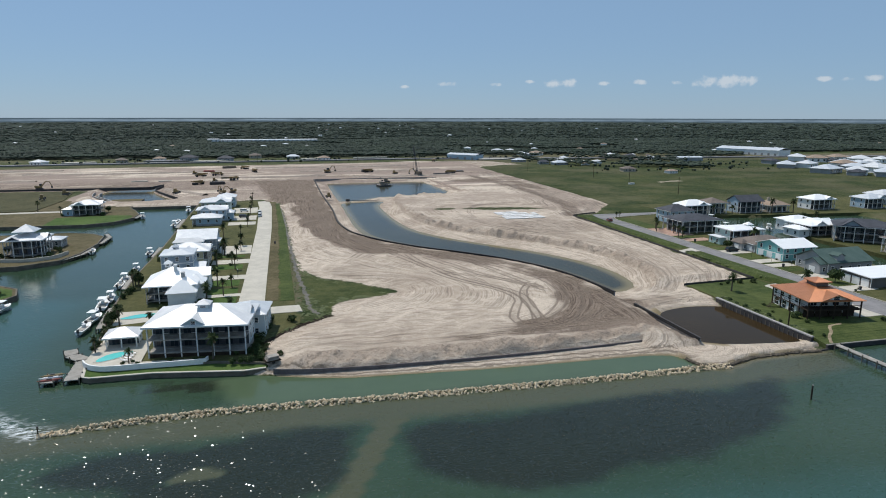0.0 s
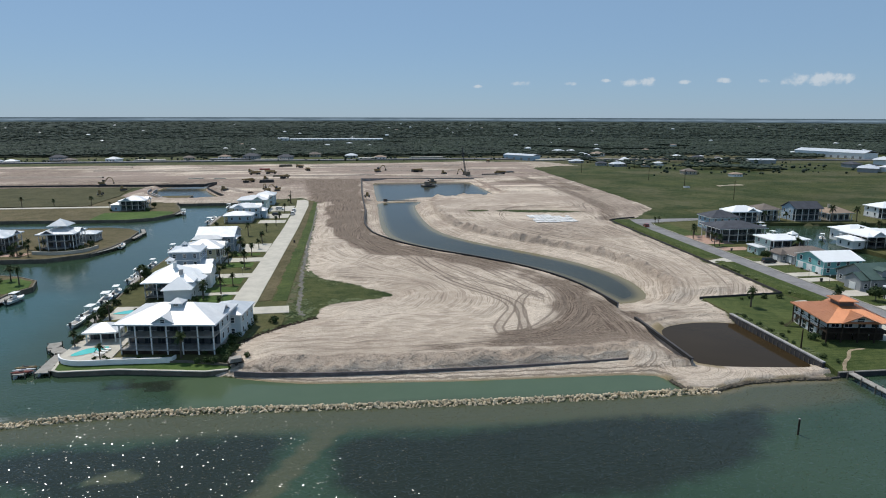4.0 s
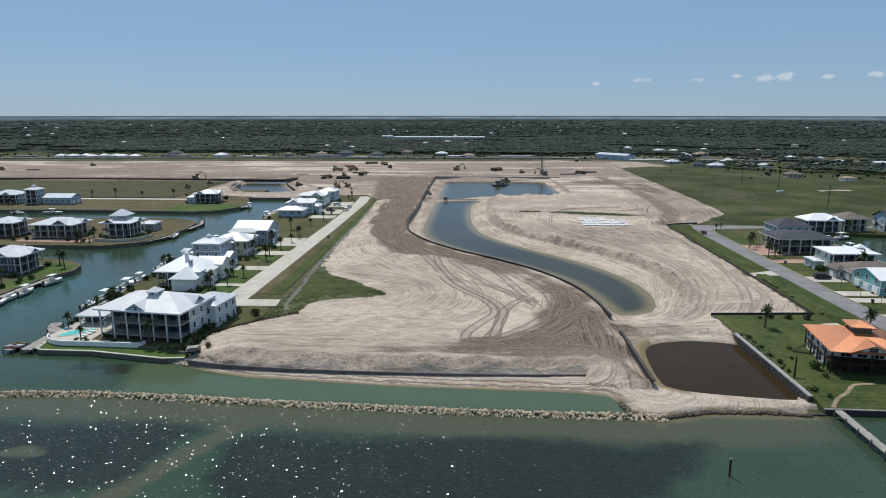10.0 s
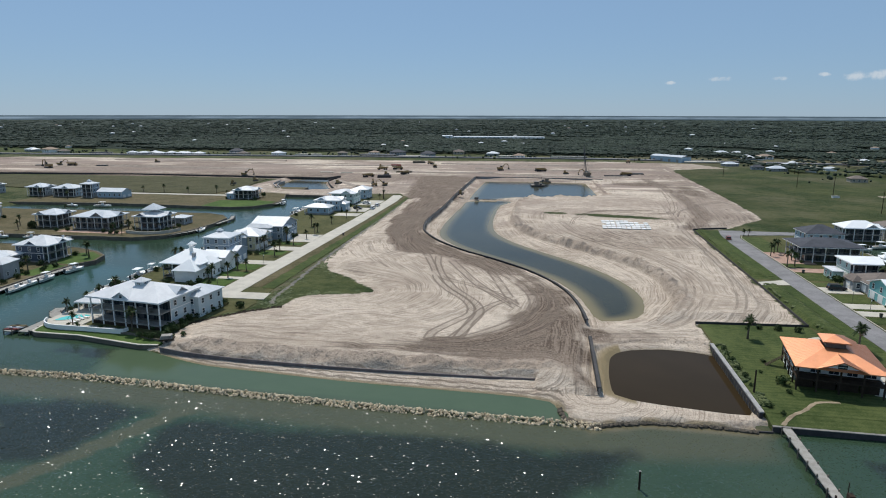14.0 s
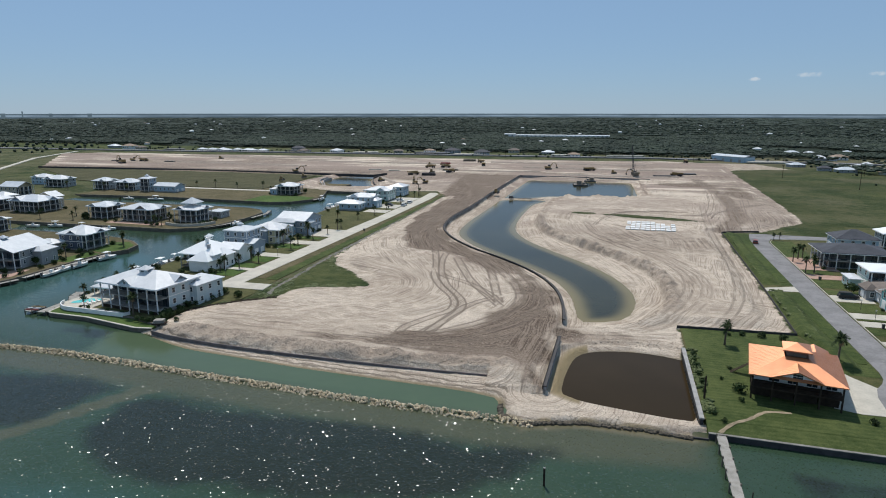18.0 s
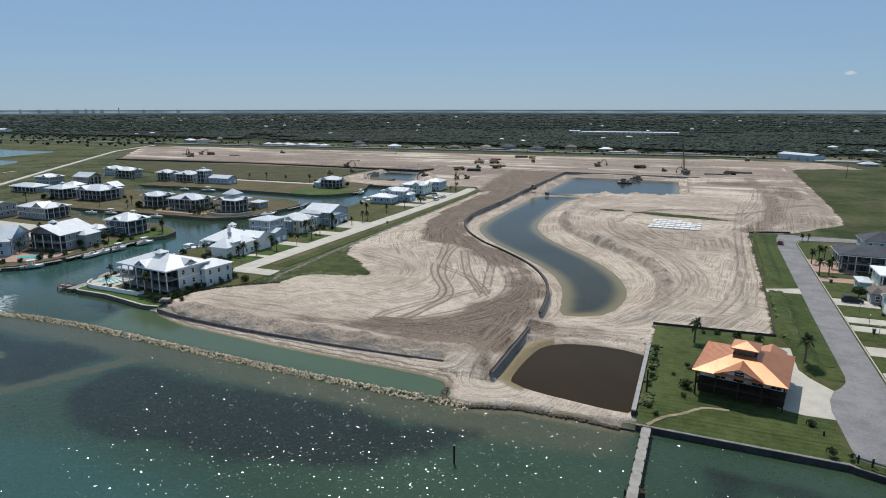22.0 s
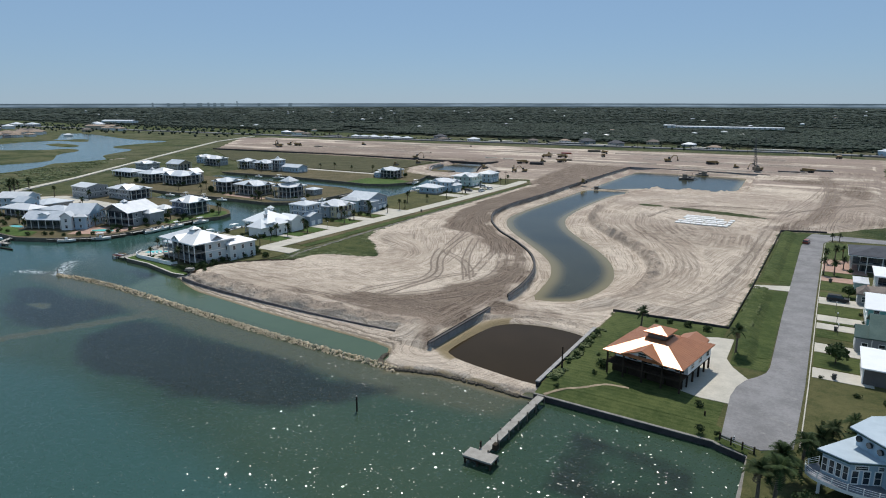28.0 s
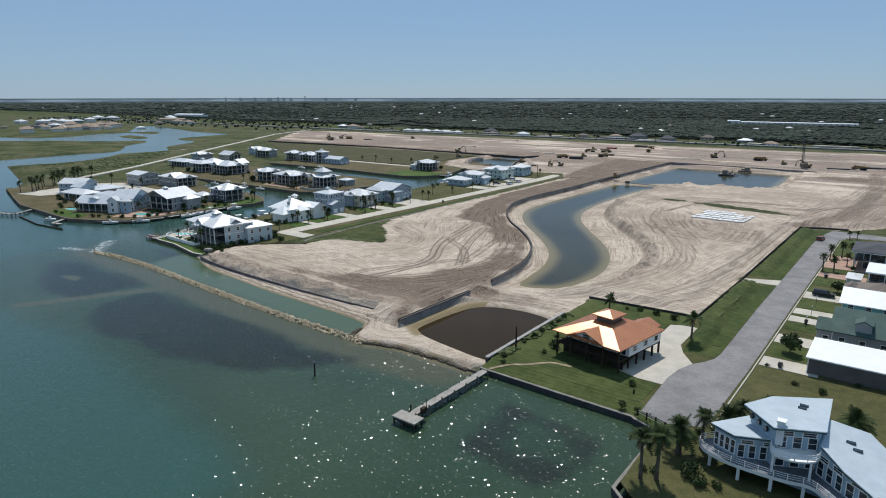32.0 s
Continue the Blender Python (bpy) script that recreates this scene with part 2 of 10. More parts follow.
def water_material(name, deep, shallow, wave=0.10, patches=False, rough=0.05, edge=None):
    m, nt, b, pos = start(name)
    n1 = noise_n(nt, pos, 0.02, 4, 0.6)
    col = mixc(nt, step_n(nt, n1, 0.35, 0.65), deep, shallow)
    if edge:
        sh = _attr(nt, "shoal")
        col = mixc(nt, step_n(nt, math_n(nt, "ADD", sh, math_n(nt, "MULTIPLY", math_n(nt, "SUBTRACT", n1, 0.5), 0.3)), 0.0, 1.0), col, edge)
    if patches:
        sg, sh = _attr(nt, "weed"), _attr(nt, "shoal")
        n2 = noise_n(nt, pos, 0.09, 5, 0.62)
        col = mixc(nt, math_n(nt, "MULTIPLY", step_n(nt, math_n(nt, "ADD", sh, math_n(nt, "MULTIPLY", math_n(nt, "SUBTRACT", n2, 0.5), 0.5)), 0.1, 0.9), 0.9), col, mixc(nt, step_n(nt, sh, 0.95, 1.5), (0.076, 0.079, 0.045), (0.16, 0.134, 0.081)))
        wm = step_n(nt, math_n(nt, "ADD", sg, math_n(nt, "MULTIPLY", math_n(nt, "SUBTRACT", n2, 0.5), 1.2)), 0.22, 0.72)
        col = mixc(nt, math_n(nt, "MULTIPLY", wm, 0.9), col, mixc(nt, n2, (0.010, 0.013, 0.009), (0.023, 0.027, 0.018)))
        # teal tint: shallower bottom, with grazing sky reflection painted in as well
        col = mixc(nt, math_n(nt, "MULTIPLY", step_n(nt, math_n(nt, "ADD", _attr(nt, "open"), math_n(nt, "MULTIPLY", math_n(nt, "SUBTRACT", n2, 0.5), 0.5)), 0.1, 0.9), 0.85), col, (0.034, 0.084, 0.074))
        fm = math_n(nt, "MULTIPLY", _attr(nt, "foam"), step_n(nt, noise_n(nt, _mul(nt, pos, 0.5, 1.2, 1.0), 1.1, 4, 0.7), 0.42, 0.62))
        col = mixc(nt, _attr(nt, "lagoon"), col, mixc(nt, n2, (0.060, 0.092, 0.050), (0.088, 0.122, 0.070)))
    if patches:
        col = mixc(nt, fm, col, (0.75, 0.78, 0.78))
    nt.links.new(col, b.inputs["Base Color"])
    b.inputs["Roughness"].default_value, b.inputs["IOR"].default_value = rough, 1.33
    w1 = noise_n(nt, _mul(nt, pos, 1.0, 1.5, 1.0), 0.5, 1, 0.5)
    w2 = noise_n(nt, _mul(nt, pos, 1.0, 1.25, 1.0), 1.5 if patches else 2.4, 0, 0.5)
    # wavelets that catch the sun, steeper where the breeze ruffles them
    gust = step_n(nt, noise_n(nt, pos, 0.06, 3), 0.25, 0.75)
    h = math_n(nt, "ADD", math_n(nt, "MULTIPLY", w1, 0.16), math_n(nt, "MULTIPLY", w2, math_n(nt, "ADD", 0.07, math_n(nt, "MULTIPLY", gust, 0.09)) if patches else 0.10))
    if patches:
        h = math_n(nt, "MULTIPLY", h, math_n(nt, "SUBTRACT", 1.0, math_n(nt, "MULTIPLY", _attr(nt, "lagoon"), 0.8)))
    bump = nd(nt, "ShaderNodeBump", Height=h, Strength=1.0, Distance=wave)
    nt.links.new(bump.outputs[0], b.inputs["Normal"])
    if patches:
        # short wavelets: most lie nearly flat, few stand steep enough to throw back the sun
        cell = nd(nt, "ShaderNodeTexVoronoi", Vector=_mul(nt, pos, 1.0, 1.25, 1.0), Scale=5.3)
        rgb = nd(nt, "ShaderNodeSeparateColor", i0=cell.outputs["Color"])
        steep = math_n(nt, "MULTIPLY", math_n(nt, "POWER", rgb.outputs[0], 2.9), 0.36)
        steep = math_n(nt, "MULTIPLY", steep, math_n(nt, "SUBTRACT", 1.0, math_n(nt, "MAXIMUM", _attr(nt, "calm"), math_n(nt, "MULTIPLY", _attr(nt, "lagoon"), 0.9))))
        turn = math_n(nt, "MULTIPLY", rgb.outputs[1], 2 * math.pi)
        facet = nd(nt, "ShaderNodeCombineXYZ", X=math_n(nt, "MULTIPLY", steep, math_n(nt, "COSINE", turn)), Y=math_n(nt, "MULTIPLY", steep, math_n(nt, "SINE", turn)), Z=1.0)
        unit = nt.nodes.new("ShaderNodeVectorMath")
        unit.operation = "NORMALIZE"
        nt.links.new(facet.outputs[0], unit.inputs[0])
        nt.links.new(unit.outputs[0], bump.inputs["Normal"])
    return m


SOIL = ground_material()
LAWN = grass_material("lawn_grass", (0.030, 0.050, 0.012), (0.094, 0.113, 0.037), 0.05)
LUSH_LAWN = grass_material("watered_lawn", (0.034, 0.070, 0.014), (0.092, 0.142, 0.036), 0.03)
DITCH_GRASS = grass_material("ditch_grass", (0.030, 0.050, 0.012), (0.085, 0.108, 0.032))
FIELD_OLIVE = grass_material("olive_field", (0.040, 0.044, 0.018), (0.098, 0.090, 0.044))
VERGE_GRASS = grass_material("verge_grass", (0.062, 0.058, 0.024), (0.155, 0.124, 0.070))
ROUGH_GRASS = grass_material("rough_grass", (0.046, 0.056, 0.018), (0.118, 0.109, 0.046))
SEA = water_material("sea_water", (0.028, 0.054, 0.031), (0.039, 0.066, 0.039), 0.20, True, 0.12)
POND = water_material("pond_water", (0.040, 0.042, 0.029), (0.054, 0.055, 0.037), 0.04, rough=0.16, edge=(0.20, 0.165, 0.085))
BROWN_WATER = water_material("brown_water", (0.035, 0.024, 0.012), (0.045, 0.031, 0.016), 0.02)
SEA.node_tree.nodes["Principled BSDF"].inputs["Specular IOR Level"].default_value = 0.42
BROWN_WATER.node_tree.nodes["Principled BSDF"].inputs["Specular IOR Level"].default_value = 0.08
POND.node_tree.nodes["Principled BSDF"].inputs["Specular IOR Level"].default_value = 0.15
POOL = water_material("pool_water", (0.10, 0.50, 0.48), (0.13, 0.58, 0.55), 0.04)
ASPHALT = mat("worn_asphalt", (0.15, 0.145, 0.145), (0.25, 0.24, 0.24), 0.18, 0.9, bump=0.2, fine=2.2, dirt=(0.33, 0.31, 0.29))
SEAWALL_CAP = mat("stained_concrete", (0.15, 0.14, 0.125), (0.25, 0.235, 0.21), 0.5, 0.9, bump=0.3, fine=3)
CONCRETE = mat("pale_concrete", (0.42, 0.39, 0.33), (0.55, 0.51, 0.435), 0.3, 0.9, bump=0.15, fine=4, dirt=(0.30, 0.28, 0.24))
OLD_CONCRETE = mat("weathered_concrete", (0.24, 0.235, 0.23), (0.38, 0.36, 0.34), 0.5, 0.9, bump=0.3, fine=3, vary=0.05, dirt=(0.16, 0.15, 0.14))
DARK_WALL = mat("dark_wall", (0.030, 0.028, 0.030), (0.065, 0.060, 0.060), 0.5, 0.85, bump=0.3, vary=0.1)
SHEET_PILE = mat("grey_sheet_pile", (0.17, 0.17, 0.175), (0.27, 0.265, 0.265), 0.35, 0.75, bump=0.2, vary=0.12, dirt=(0.10, 0.095, 0.09))
FENCE_GREY = mat("blue_grey_sheet", (0.095, 0.080, 0.080), (0.165, 0.142, 0.142), 0.6, 0.8, bump=0.2)
BULKHEAD = mat("bulkhead_timber", (0.10, 0.085, 0.065), (0.18, 0.155, 0.12), 0.6, 0.9, bump=0.3)
ROCK = mat("limestone_rock", (0.43, 0.34, 0.22), (0.66, 0.545, 0.385), 0.5, 0.95, bump=0.6, fine=3, vary=0.3, dirt=(0.14, 0.12, 0.08))
TIMBER = mat("grey_timber", (0.235, 0.22, 0.195), (0.375, 0.35, 0.315), 0.8, 0.88, bump=0.25, vary=0.15)
DARK_TIMBER = mat("dark_timber", (0.030, 0.022, 0.017), (0.060, 0.044, 0.031), 0.8, 0.9, bump=0.2, spec=0.12)
DECK_GREY = mat("blue_grey_deck", (0.13, 0.14, 0.16), (0.20, 0.21, 0.235), 0.8, 0.85, bump=0.2)
PAVER = mat("brick_paver", (0.33, 0.20, 0.15), (0.45, 0.30, 0.23), 0.6, 0.9, bump=0.2)
WHITE_ROOF = seam_roof("white_metal_roof", (0.60, 0.605, 0.61), (0.72, 0.72, 0.72), 0.36)
BRIGHT_ROOF = seam_roof("bright_white_metal_roof", (0.84, 0.84, 0.83), (0.90, 0.90, 0.89), 0.35)
GREY_ROOF = seam_roof("silver_metal_roof", (0.50, 0.53, 0.56), (0.63, 0.65, 0.67), 0.4)
BLUE_ROOF = seam_roof("pale_blue_metal_roof", (0.38, 0.45, 0.50), (0.46, 0.53, 0.58), 0.45)
ORANGE_ROOF = seam_roof("copper_orange_metal_roof", (0.52, 0.205, 0.092), (0.61, 0.255, 0.118), 0.42, 0.42, 0.5)
GREEN_ROOF = mat("green_shingle", (0.045, 0.085, 0.075), (0.075, 0.12, 0.105), 0.4, 0.85, bump=0.3, fine=3)
DARK_ROOF = mat("charcoal_shingle", (0.035, 0.038, 0.048), (0.065, 0.07, 0.085), 0.4, 0.85, bump=0.3, fine=3)
BROWN_ROOF = mat("brown_shingle", (0.13, 0.105, 0.09), (0.20, 0.165, 0.14), 0.4, 0.9, bump=0.3, fine=3)
TAN_ROOF = mat("tan_shingle", (0.26, 0.19, 0.14), (0.34, 0.26, 0.20), 0.4, 0.9, bump=0.3, fine=3)
WHITE = mat("white_paint", (0.72, 0.72, 0.71), (0.82, 0.82, 0.80), 0.5, 0.55, dirt=(0.6, 0.58, 0.54))
PALE_BLUE = mat("pale_blue_siding", (0.30, 0.41, 0.49), (0.37, 0.48, 0.56), 0.4, 0.7, bump=0.08)
BLUE_GREY = mat("blue_grey_siding", (0.22, 0.28, 0.34), (0.29, 0.35, 0.41), 0.4, 0.7, bump=0.08)
NAVY = mat("slate_blue_siding", (0.052, 0.070, 0.105), (0.085, 0.108, 0.15), 0.4, 0.7, bump=0.08)
# the shade inside deep galleries is put into this dark wall colour
PORCH_DARK = mat("porch_siding_painted_shade", (0.045, 0.052, 0.060), (0.085, 0.092, 0.10), 0.4, 0.75, bump=0.08)
RAIL = mat("grey_rail_paint", (0.17, 0.175, 0.18), (0.25, 0.255, 0.26), 0.5, 0.6)
ICE_BLUE = mat("ice_blue_siding", (0.43, 0.51, 0.535), (0.51, 0.585, 0.605), 0.4, 0.7, bump=0.08, dirt=(0.34, 0.41, 0.435))
GREY = mat("grey_siding", (0.26, 0.27, 0.28), (0.34, 0.35, 0.35), 0.4, 0.7, bump=0.08)
YELLOW = mat("pale_yellow_siding", (0.52, 0.47, 0.30), (0.60, 0.55, 0.37), 0.4, 0.7, bump=0.08)
TEAL = mat("turquoise_siding", (0.16, 0.42, 0.42), (0.22, 0.50, 0.50), 0.4, 0.7, bump=0.08)
SEAFOAM = mat("pale_green_siding", (0.40, 0.52, 0.48), (0.48, 0.60, 0.56), 0.4, 0.7, bump=0.08)
DARK_SIDING = mat("dark_brown_siding", (0.10, 0.09, 0.085), (0.15, 0.135, 0.125), 0.4, 0.7, bump=0.08)
TAN = mat("tan_siding", (0.40, 0.34, 0.26), (0.48, 0.42, 0.33), 0.4, 0.7, bump=0.08)
TAUPE = mat("taupe_siding", (0.17, 0.155, 0.14), (0.24, 0.22, 0.20), 0.4, 0.75, bump=0.08)
BLACK = mat("black_rubber", (0.012, 0.012, 0.012), (0.025, 0.025, 0.025), 1, 0.7)
STEEL = mat("dark_steel", (0.05, 0.05, 0.055), (0.10, 0.10, 0.10), 0.8, 0.6, 0.3)
YELLOW_PAINT = mat("machine_yellow", (0.19, 0.13, 0.05), (0.26, 0.18, 0.075), 0.8, 0.5, dirt=(0.25, 0.19, 0.12))
RED_PAINT = mat("red_paint", (0.20, 0.045, 0.03), (0.28, 0.06, 0.04), 0.8, 0.4)
BARGE = mat("weathered_barge_paint", (0.17, 0.14, 0.11), (0.27, 0.225, 0.18), 0.8, 0.7, dirt=(0.10, 0.06, 0.04))
BARK = mat("palm_bark", (0.080, 0.064, 0.048), (0.15, 0.12, 0.088), 1.5, 0.95, bump=0.5)
FROND = mat("palm_frond", (0.014, 0.030, 0.008), (0.040, 0.060, 0.017), 1.2, 0.8, vary=0.2, spec=0.2)
DEAD_FROND = mat("dry_palm_frond", (0.16, 0.11, 0.06), (0.25, 0.18, 0.10), 1.2, 0.9)
LEAF = mat("shrub_leaf", (0.018, 0.038, 0.010), (0.054, 0.080, 0.024), 0.9, 0.75, vary=0.25, spec=0.25)
TUFT = mat("grass_tuft", (0.050, 0.074, 0.020), (0.120, 0.134, 0.048), 0.3, 0.9, fine=3)
WOODS = mat("woodland", (0.011, 0.021, 0.013), (0.036, 0.055, 0.033), 0.016, 0.95, fine=0.9, bump=0.9)


def glass_material():
    m, nt, b, pos = start("window_glass")
    nt.links.new(mixc(nt, noise_n(nt, pos, 0.4, 2), (0.012, 0.018, 0.024), (0.04, 0.055, 0.065)), b.inputs["Base Color"])
    b.inputs["Roughness"].default_value, b.inputs["Specular IOR Level"].default_value = 0.06, 0.7
    return m


GLASS = glass_material()


# ---------------- mesh helpers ----------------
class Mesh:
    """Collects the faces of one part."""

    def __init__(self):
        self.v, self.f = [], []

    def add(self, verts, faces):
        n = len(self.v)
        self.v += [tuple(p) for p in verts]
        self.f += [tuple(n + i for i in f) for f in faces]
        return self

    def box(self, x0, y0, z0, x1, y1, z1):
        return self.add([(x0, y0, z0), (x1, y0, z0), (x1, y1, z0), (x0, y1, z0), (x0, y0, z1), (x1, y0, z1), (x1, y1, z1), (x0, y1, z1)],
                        [(3, 2, 1, 0), (4, 5, 6, 7), (0, 1, 5, 4), (1, 2, 6, 5), (2, 3, 7, 6), (3, 0, 4, 7)])

    def prism(self, poly, z0, z1):
        n = len(poly)
        return self.add([(x, y, z0) for x, y in poly] + [(x, y, z1) for x, y in poly],
                        [tuple(range(n))[::-1], tuple(range(n, 2 * n))] + [(i, (i + 1) % n, n + (i + 1) % n, n + i) for i in range(n)])

    def tube(self, pts, radii, n=8):
        rings = []
        for i, p in enumerate(pts):
            p = Vector(p)
            d = (Vector(pts[min(i + 1, len(pts) - 1)]) - Vector(pts[max(i - 1, 0)])).normalized()
            a = d.cross(Vector((0.3, 1, 0.2))).normalized()
            b = d.cross(a)
            rings += [p + (a * math.cos(k * 2 * math.pi / n) + b * math.sin(k * 2 * math.pi / n)) * radii[i] for k in range(n)]
        faces = [(i * n + k, i * n + (k + 1) % n, (i + 1) * n + (k + 1) % n, (i + 1) * n + k) for i in range(len(pts) - 1) for k in range(n)]
        faces += [tuple(range(n))[::-1], tuple(range((len(pts) - 1) * n, len(pts) * n))]
        return self.add(rings, faces)

    def cyl(self, x, y, z0, z1, r, n=10, r1=None):
        return self.tube([(x, y, z0), (x, y, z1)], [r, r if r1 is None else r1], n)

    def beam(self, a, b, w):
        return self.tube([a, b], [w * 0.7, w * 0.7], 4)

    def data(self, name, material, smooth=False):
        m = bpy.data.meshes.new(name)
        m.from_pydata(self.v, [], self.f)
        bm = bmesh.new()
        bm.from_mesh(m)
        bmesh.ops.recalc_face_normals(bm, faces=bm.faces)
        bm.to_mesh(m)
        bm.free()
        m.materials.append(material)
        if smooth:
            m.polygons.foreach_set("use_smooth", [True] * len(m.polygons))
        return m


def thing(name, x, y, z, rz, label, category, group=""):
    e = new(name)
    e.empty_display_size = 0.5
    e.matrix_basis = pose(x, y, z, 0, 0, rz)
    return tagged(e, label, category, group)


def part(name, mesh, material, parent, label="", smooth=False):
    """One mesh object under a thing or under a part."""
    ob = new(name, mesh if isinstance(mesh, bpy.types.Mesh) else mesh.data(name, material, smooth))
    ob.parent = parent
    return tagged(ob, label)


def structure(name, mesh, material, label, category, smooth=False):
    ob = new(name, mesh if isinstance(mesh, bpy.types.Mesh) else mesh.data(name, material, smooth))
    return tagged(ob, label, category, kind="structure")


def curve(pts, step=3.0, closed=False):
    """A smooth line through the points (Catmull-Rom)."""
    p = [np.array(q, float) for q in pts]
    n = len(p)
    out = []
    for i in range(n if closed else n - 1):
        a, b, c, d = (p[(i - 1) % n] if closed or i else p[0], p[i], p[(i + 1) % n], p[(i + 2) % n] if closed or i + 2 < n else p[-1])
        k = max(1, int(np.linalg.norm(c - b) / step))
        for j in range(k):
            t = j / k
            out.append(0.5 * (2 * b + (c - a) * t + (2 * a - 5 * b + 4 * c - d) * t * t + (3 * b - a - 3 * c + d) * t ** 3))
    if not closed:
        out.append(p[-1])
    return [tuple(float(a) for a in q) for q in out]


def seg_dist(X, Y, pts, closed):
    best, arc = np.full(X.shape, 1e9), np.zeros(X.shape)
    s = 0.0
    n = len(pts)
    for i in range(n if closed else n - 1):
        (ax, ay), (bx, by) = pts[i], pts[(i + 1) % n]
        dx, dy = bx - ax, by - ay
        l2 = dx * dx + dy * dy + 1e-9
        t = np.clip(((X - ax) * dx + (Y - ay) * dy) / l2, 0, 1)
        d = np.hypot(X - ax - t * dx, Y - ay - t * dy)
        near = d < best
        best = np.where(near, d, best)
        arc = np.where(near, s + t * math.sqrt(l2), arc)
        s += math.sqrt(l2)
    return best, arc


def inside(X, Y, pts):
    r = np.zeros(X.shape, bool)
    n = len(pts)
    for i in range(n):
        (ax, ay), (bx, by) = pts[i], pts[(i + 1) % n]
        if ay != by:
            r ^= ((ay > Y) != (by > Y)) & (X < (bx - ax) * (Y - ay) / (by - ay) + ax)
    return r


def sdf(X, Y, pts):
    """Signed distance to a closed outline, positive inside."""
    d, _ = seg_dist(X, Y, pts, True)
    return np.where(inside(X, Y, pts), d, -d)


_lat = np.random.RandomState(5).rand(256, 256)


def vnoise(X, Y, size):
    x, y = X / size, Y / size
    i, j = np.floor(x).astype(int), np.floor(y).astype(int)
    fx, fy = x - i, y - j
    fx, fy = fx * fx * (3 - 2 * fx), fy * fy * (3 - 2 * fy)
    g = lambda a, b: _lat[a % 256, b % 256]
    return (g(i, j) * (1 - fx) + g(i + 1, j) * fx) * (1 - fy) + (g(i, j + 1) * (1 - fx) + g(i + 1, j + 1) * fx) * fy


def smooth(v, lo, hi):
    t = np.clip((v - lo) / (hi - lo), 0, 1)
    return t * t * (3 - 2 * t)


# ---------------- plan ----------------
WALL_LINE = curve([(92.3, 119.5), (92.6, 148), (92.6, 159), (90.8, 175), (86.8, 190), (78.5, 206), (66, 221.5), (52, 236), (40, 252.5), (31.5, 270), (28.3, 283), (26.5, 305), (27.5, 345), (27, 420), (28, 515)], 3.0)
WALL_NORTH = curve([(28, 515), (75, 514), (128, 511)], 3.0)
POND_S = curve([(97, 167), (94.5, 176), (92, 190), (86, 205.5), (76, 220), (63.5, 234.5), (51, 249), (42.5, 262), (36.5, 277), (34.5, 297), (34.5, 330), (35.5, 365), (38, 388), (62, 391), (57.5, 372), (56.5, 340), (57.5, 310), (60.5, 288), (68, 269), (80, 251), (95, 231), (104.5, 214), (109.8, 197), (110, 182), (106.5, 171)], 4.0, True)
POND_N = [(36, 396), (36, 440), (37, 504), (76, 505), (114, 503), (116, 460), (117, 420), (90, 413), (64, 412), (50, 398)]
BASIN = [(p[0] + 0.3, p[1]) for p in WALL_LINE if p[1] > 158] + [(120, 508), (121, 470), (123, 416), (104, 407), (74, 405), (67, 380)] + curve([(66, 350), (66.5, 318), (70, 293), (79, 273), (92, 255), (107, 236), (116, 217), (119, 197), (118, 180), (110, 166), (98, 161)], 4.0)
BROWN = curve([(95.6, 122.2), (98.5, 120.4), (103, 119.2), (109, 118.2), (115, 117.3), (118.6, 117.2), (119.5, 119), (119.5, 146), (116, 147.4), (110, 148.2), (104, 147.4), (99.5, 145.4), (96.8, 141.6), (95.6, 134), (95.2, 127)], 2.0, True)
SHORE = curve([(-8, 129.5), (0, 126.3), (10, 123.2), (23, 121.9), (39, 120.3), (56, 119.4), (69, 118.9), (78.5, 118.3), (83, 117.2), (84.9, 114.5), (85.8, 110.8), (89.9, 108.3), (95, 110), (100, 111.4), (111, 111.5), (118, 110.8)], 4.0)
MAIN_LAND = SHORE + [(119, 113), (150, 113), (160, 113), (163, 92), (262, 86), (700, 60), (4950, 40), (4950, 4950), (-4950, 4950), (-4950, 420), (-1200, 300), (-700, 262), (-400, 205), (-262, 168), (-228, 150),
                     (-190, 148), (-190, 218), (-168, 225), (-168, 239), (-190, 243), (-190, 306), (-226, 311), (-226, 332), (-190, 338), (-190, 391), (-84, 391), (-46, 391), (-42, 399), (-9, 399), (-9, 180), (-9, 133)]
P1_LAND = [(-41.6, 138.4), (-38, 136.6), (-28, 136.2), (-16, 135.4), (-5.5, 132.2), (-8.2, 138), (-7.4, 143.5), (-2.6, 151), (1.5, 154.8), (2, 160), (2, 200), (0, 300), (-2, 392), (-12, 402), (-46.5, 400), (-46.5, 388), (-46.5, 330), (-46.3, 266), (-47.5, 220), (-46.5, 184), (-43.5, 158), (-42.4, 144)]
P2_LAND = [(-230, 331), (-167, 336), (-134, 334.5), (-92, 332), (-80, 337), (-73.5, 349), (-73, 362), (-78, 378), (-82.5, 389), (-82.5, 430), (-230, 430)]
P3_LAND = [(-228, 308), (-228, 246), (-196, 242), (-146, 242.5), (-112, 243.5), (-90, 243.5), (-79, 250.5), (-75, 262), (-73.5, 280), (-75, 297), (-81, 305), (-92, 310), (-136, 309.5), (-170, 309.5)]
P4_LAND = [(-235, 150), (-200, 141), (-165, 132.5), (-122, 130.6), (-108, 130.5), (-95, 136), (-83, 146), (-80, 157), (-80.5, 181), (-80, 195), (-76.5, 203), (-79, 211), (-86, 216.5), (-97, 221), (-113, 224), (-165, 224), (-200, 224)]
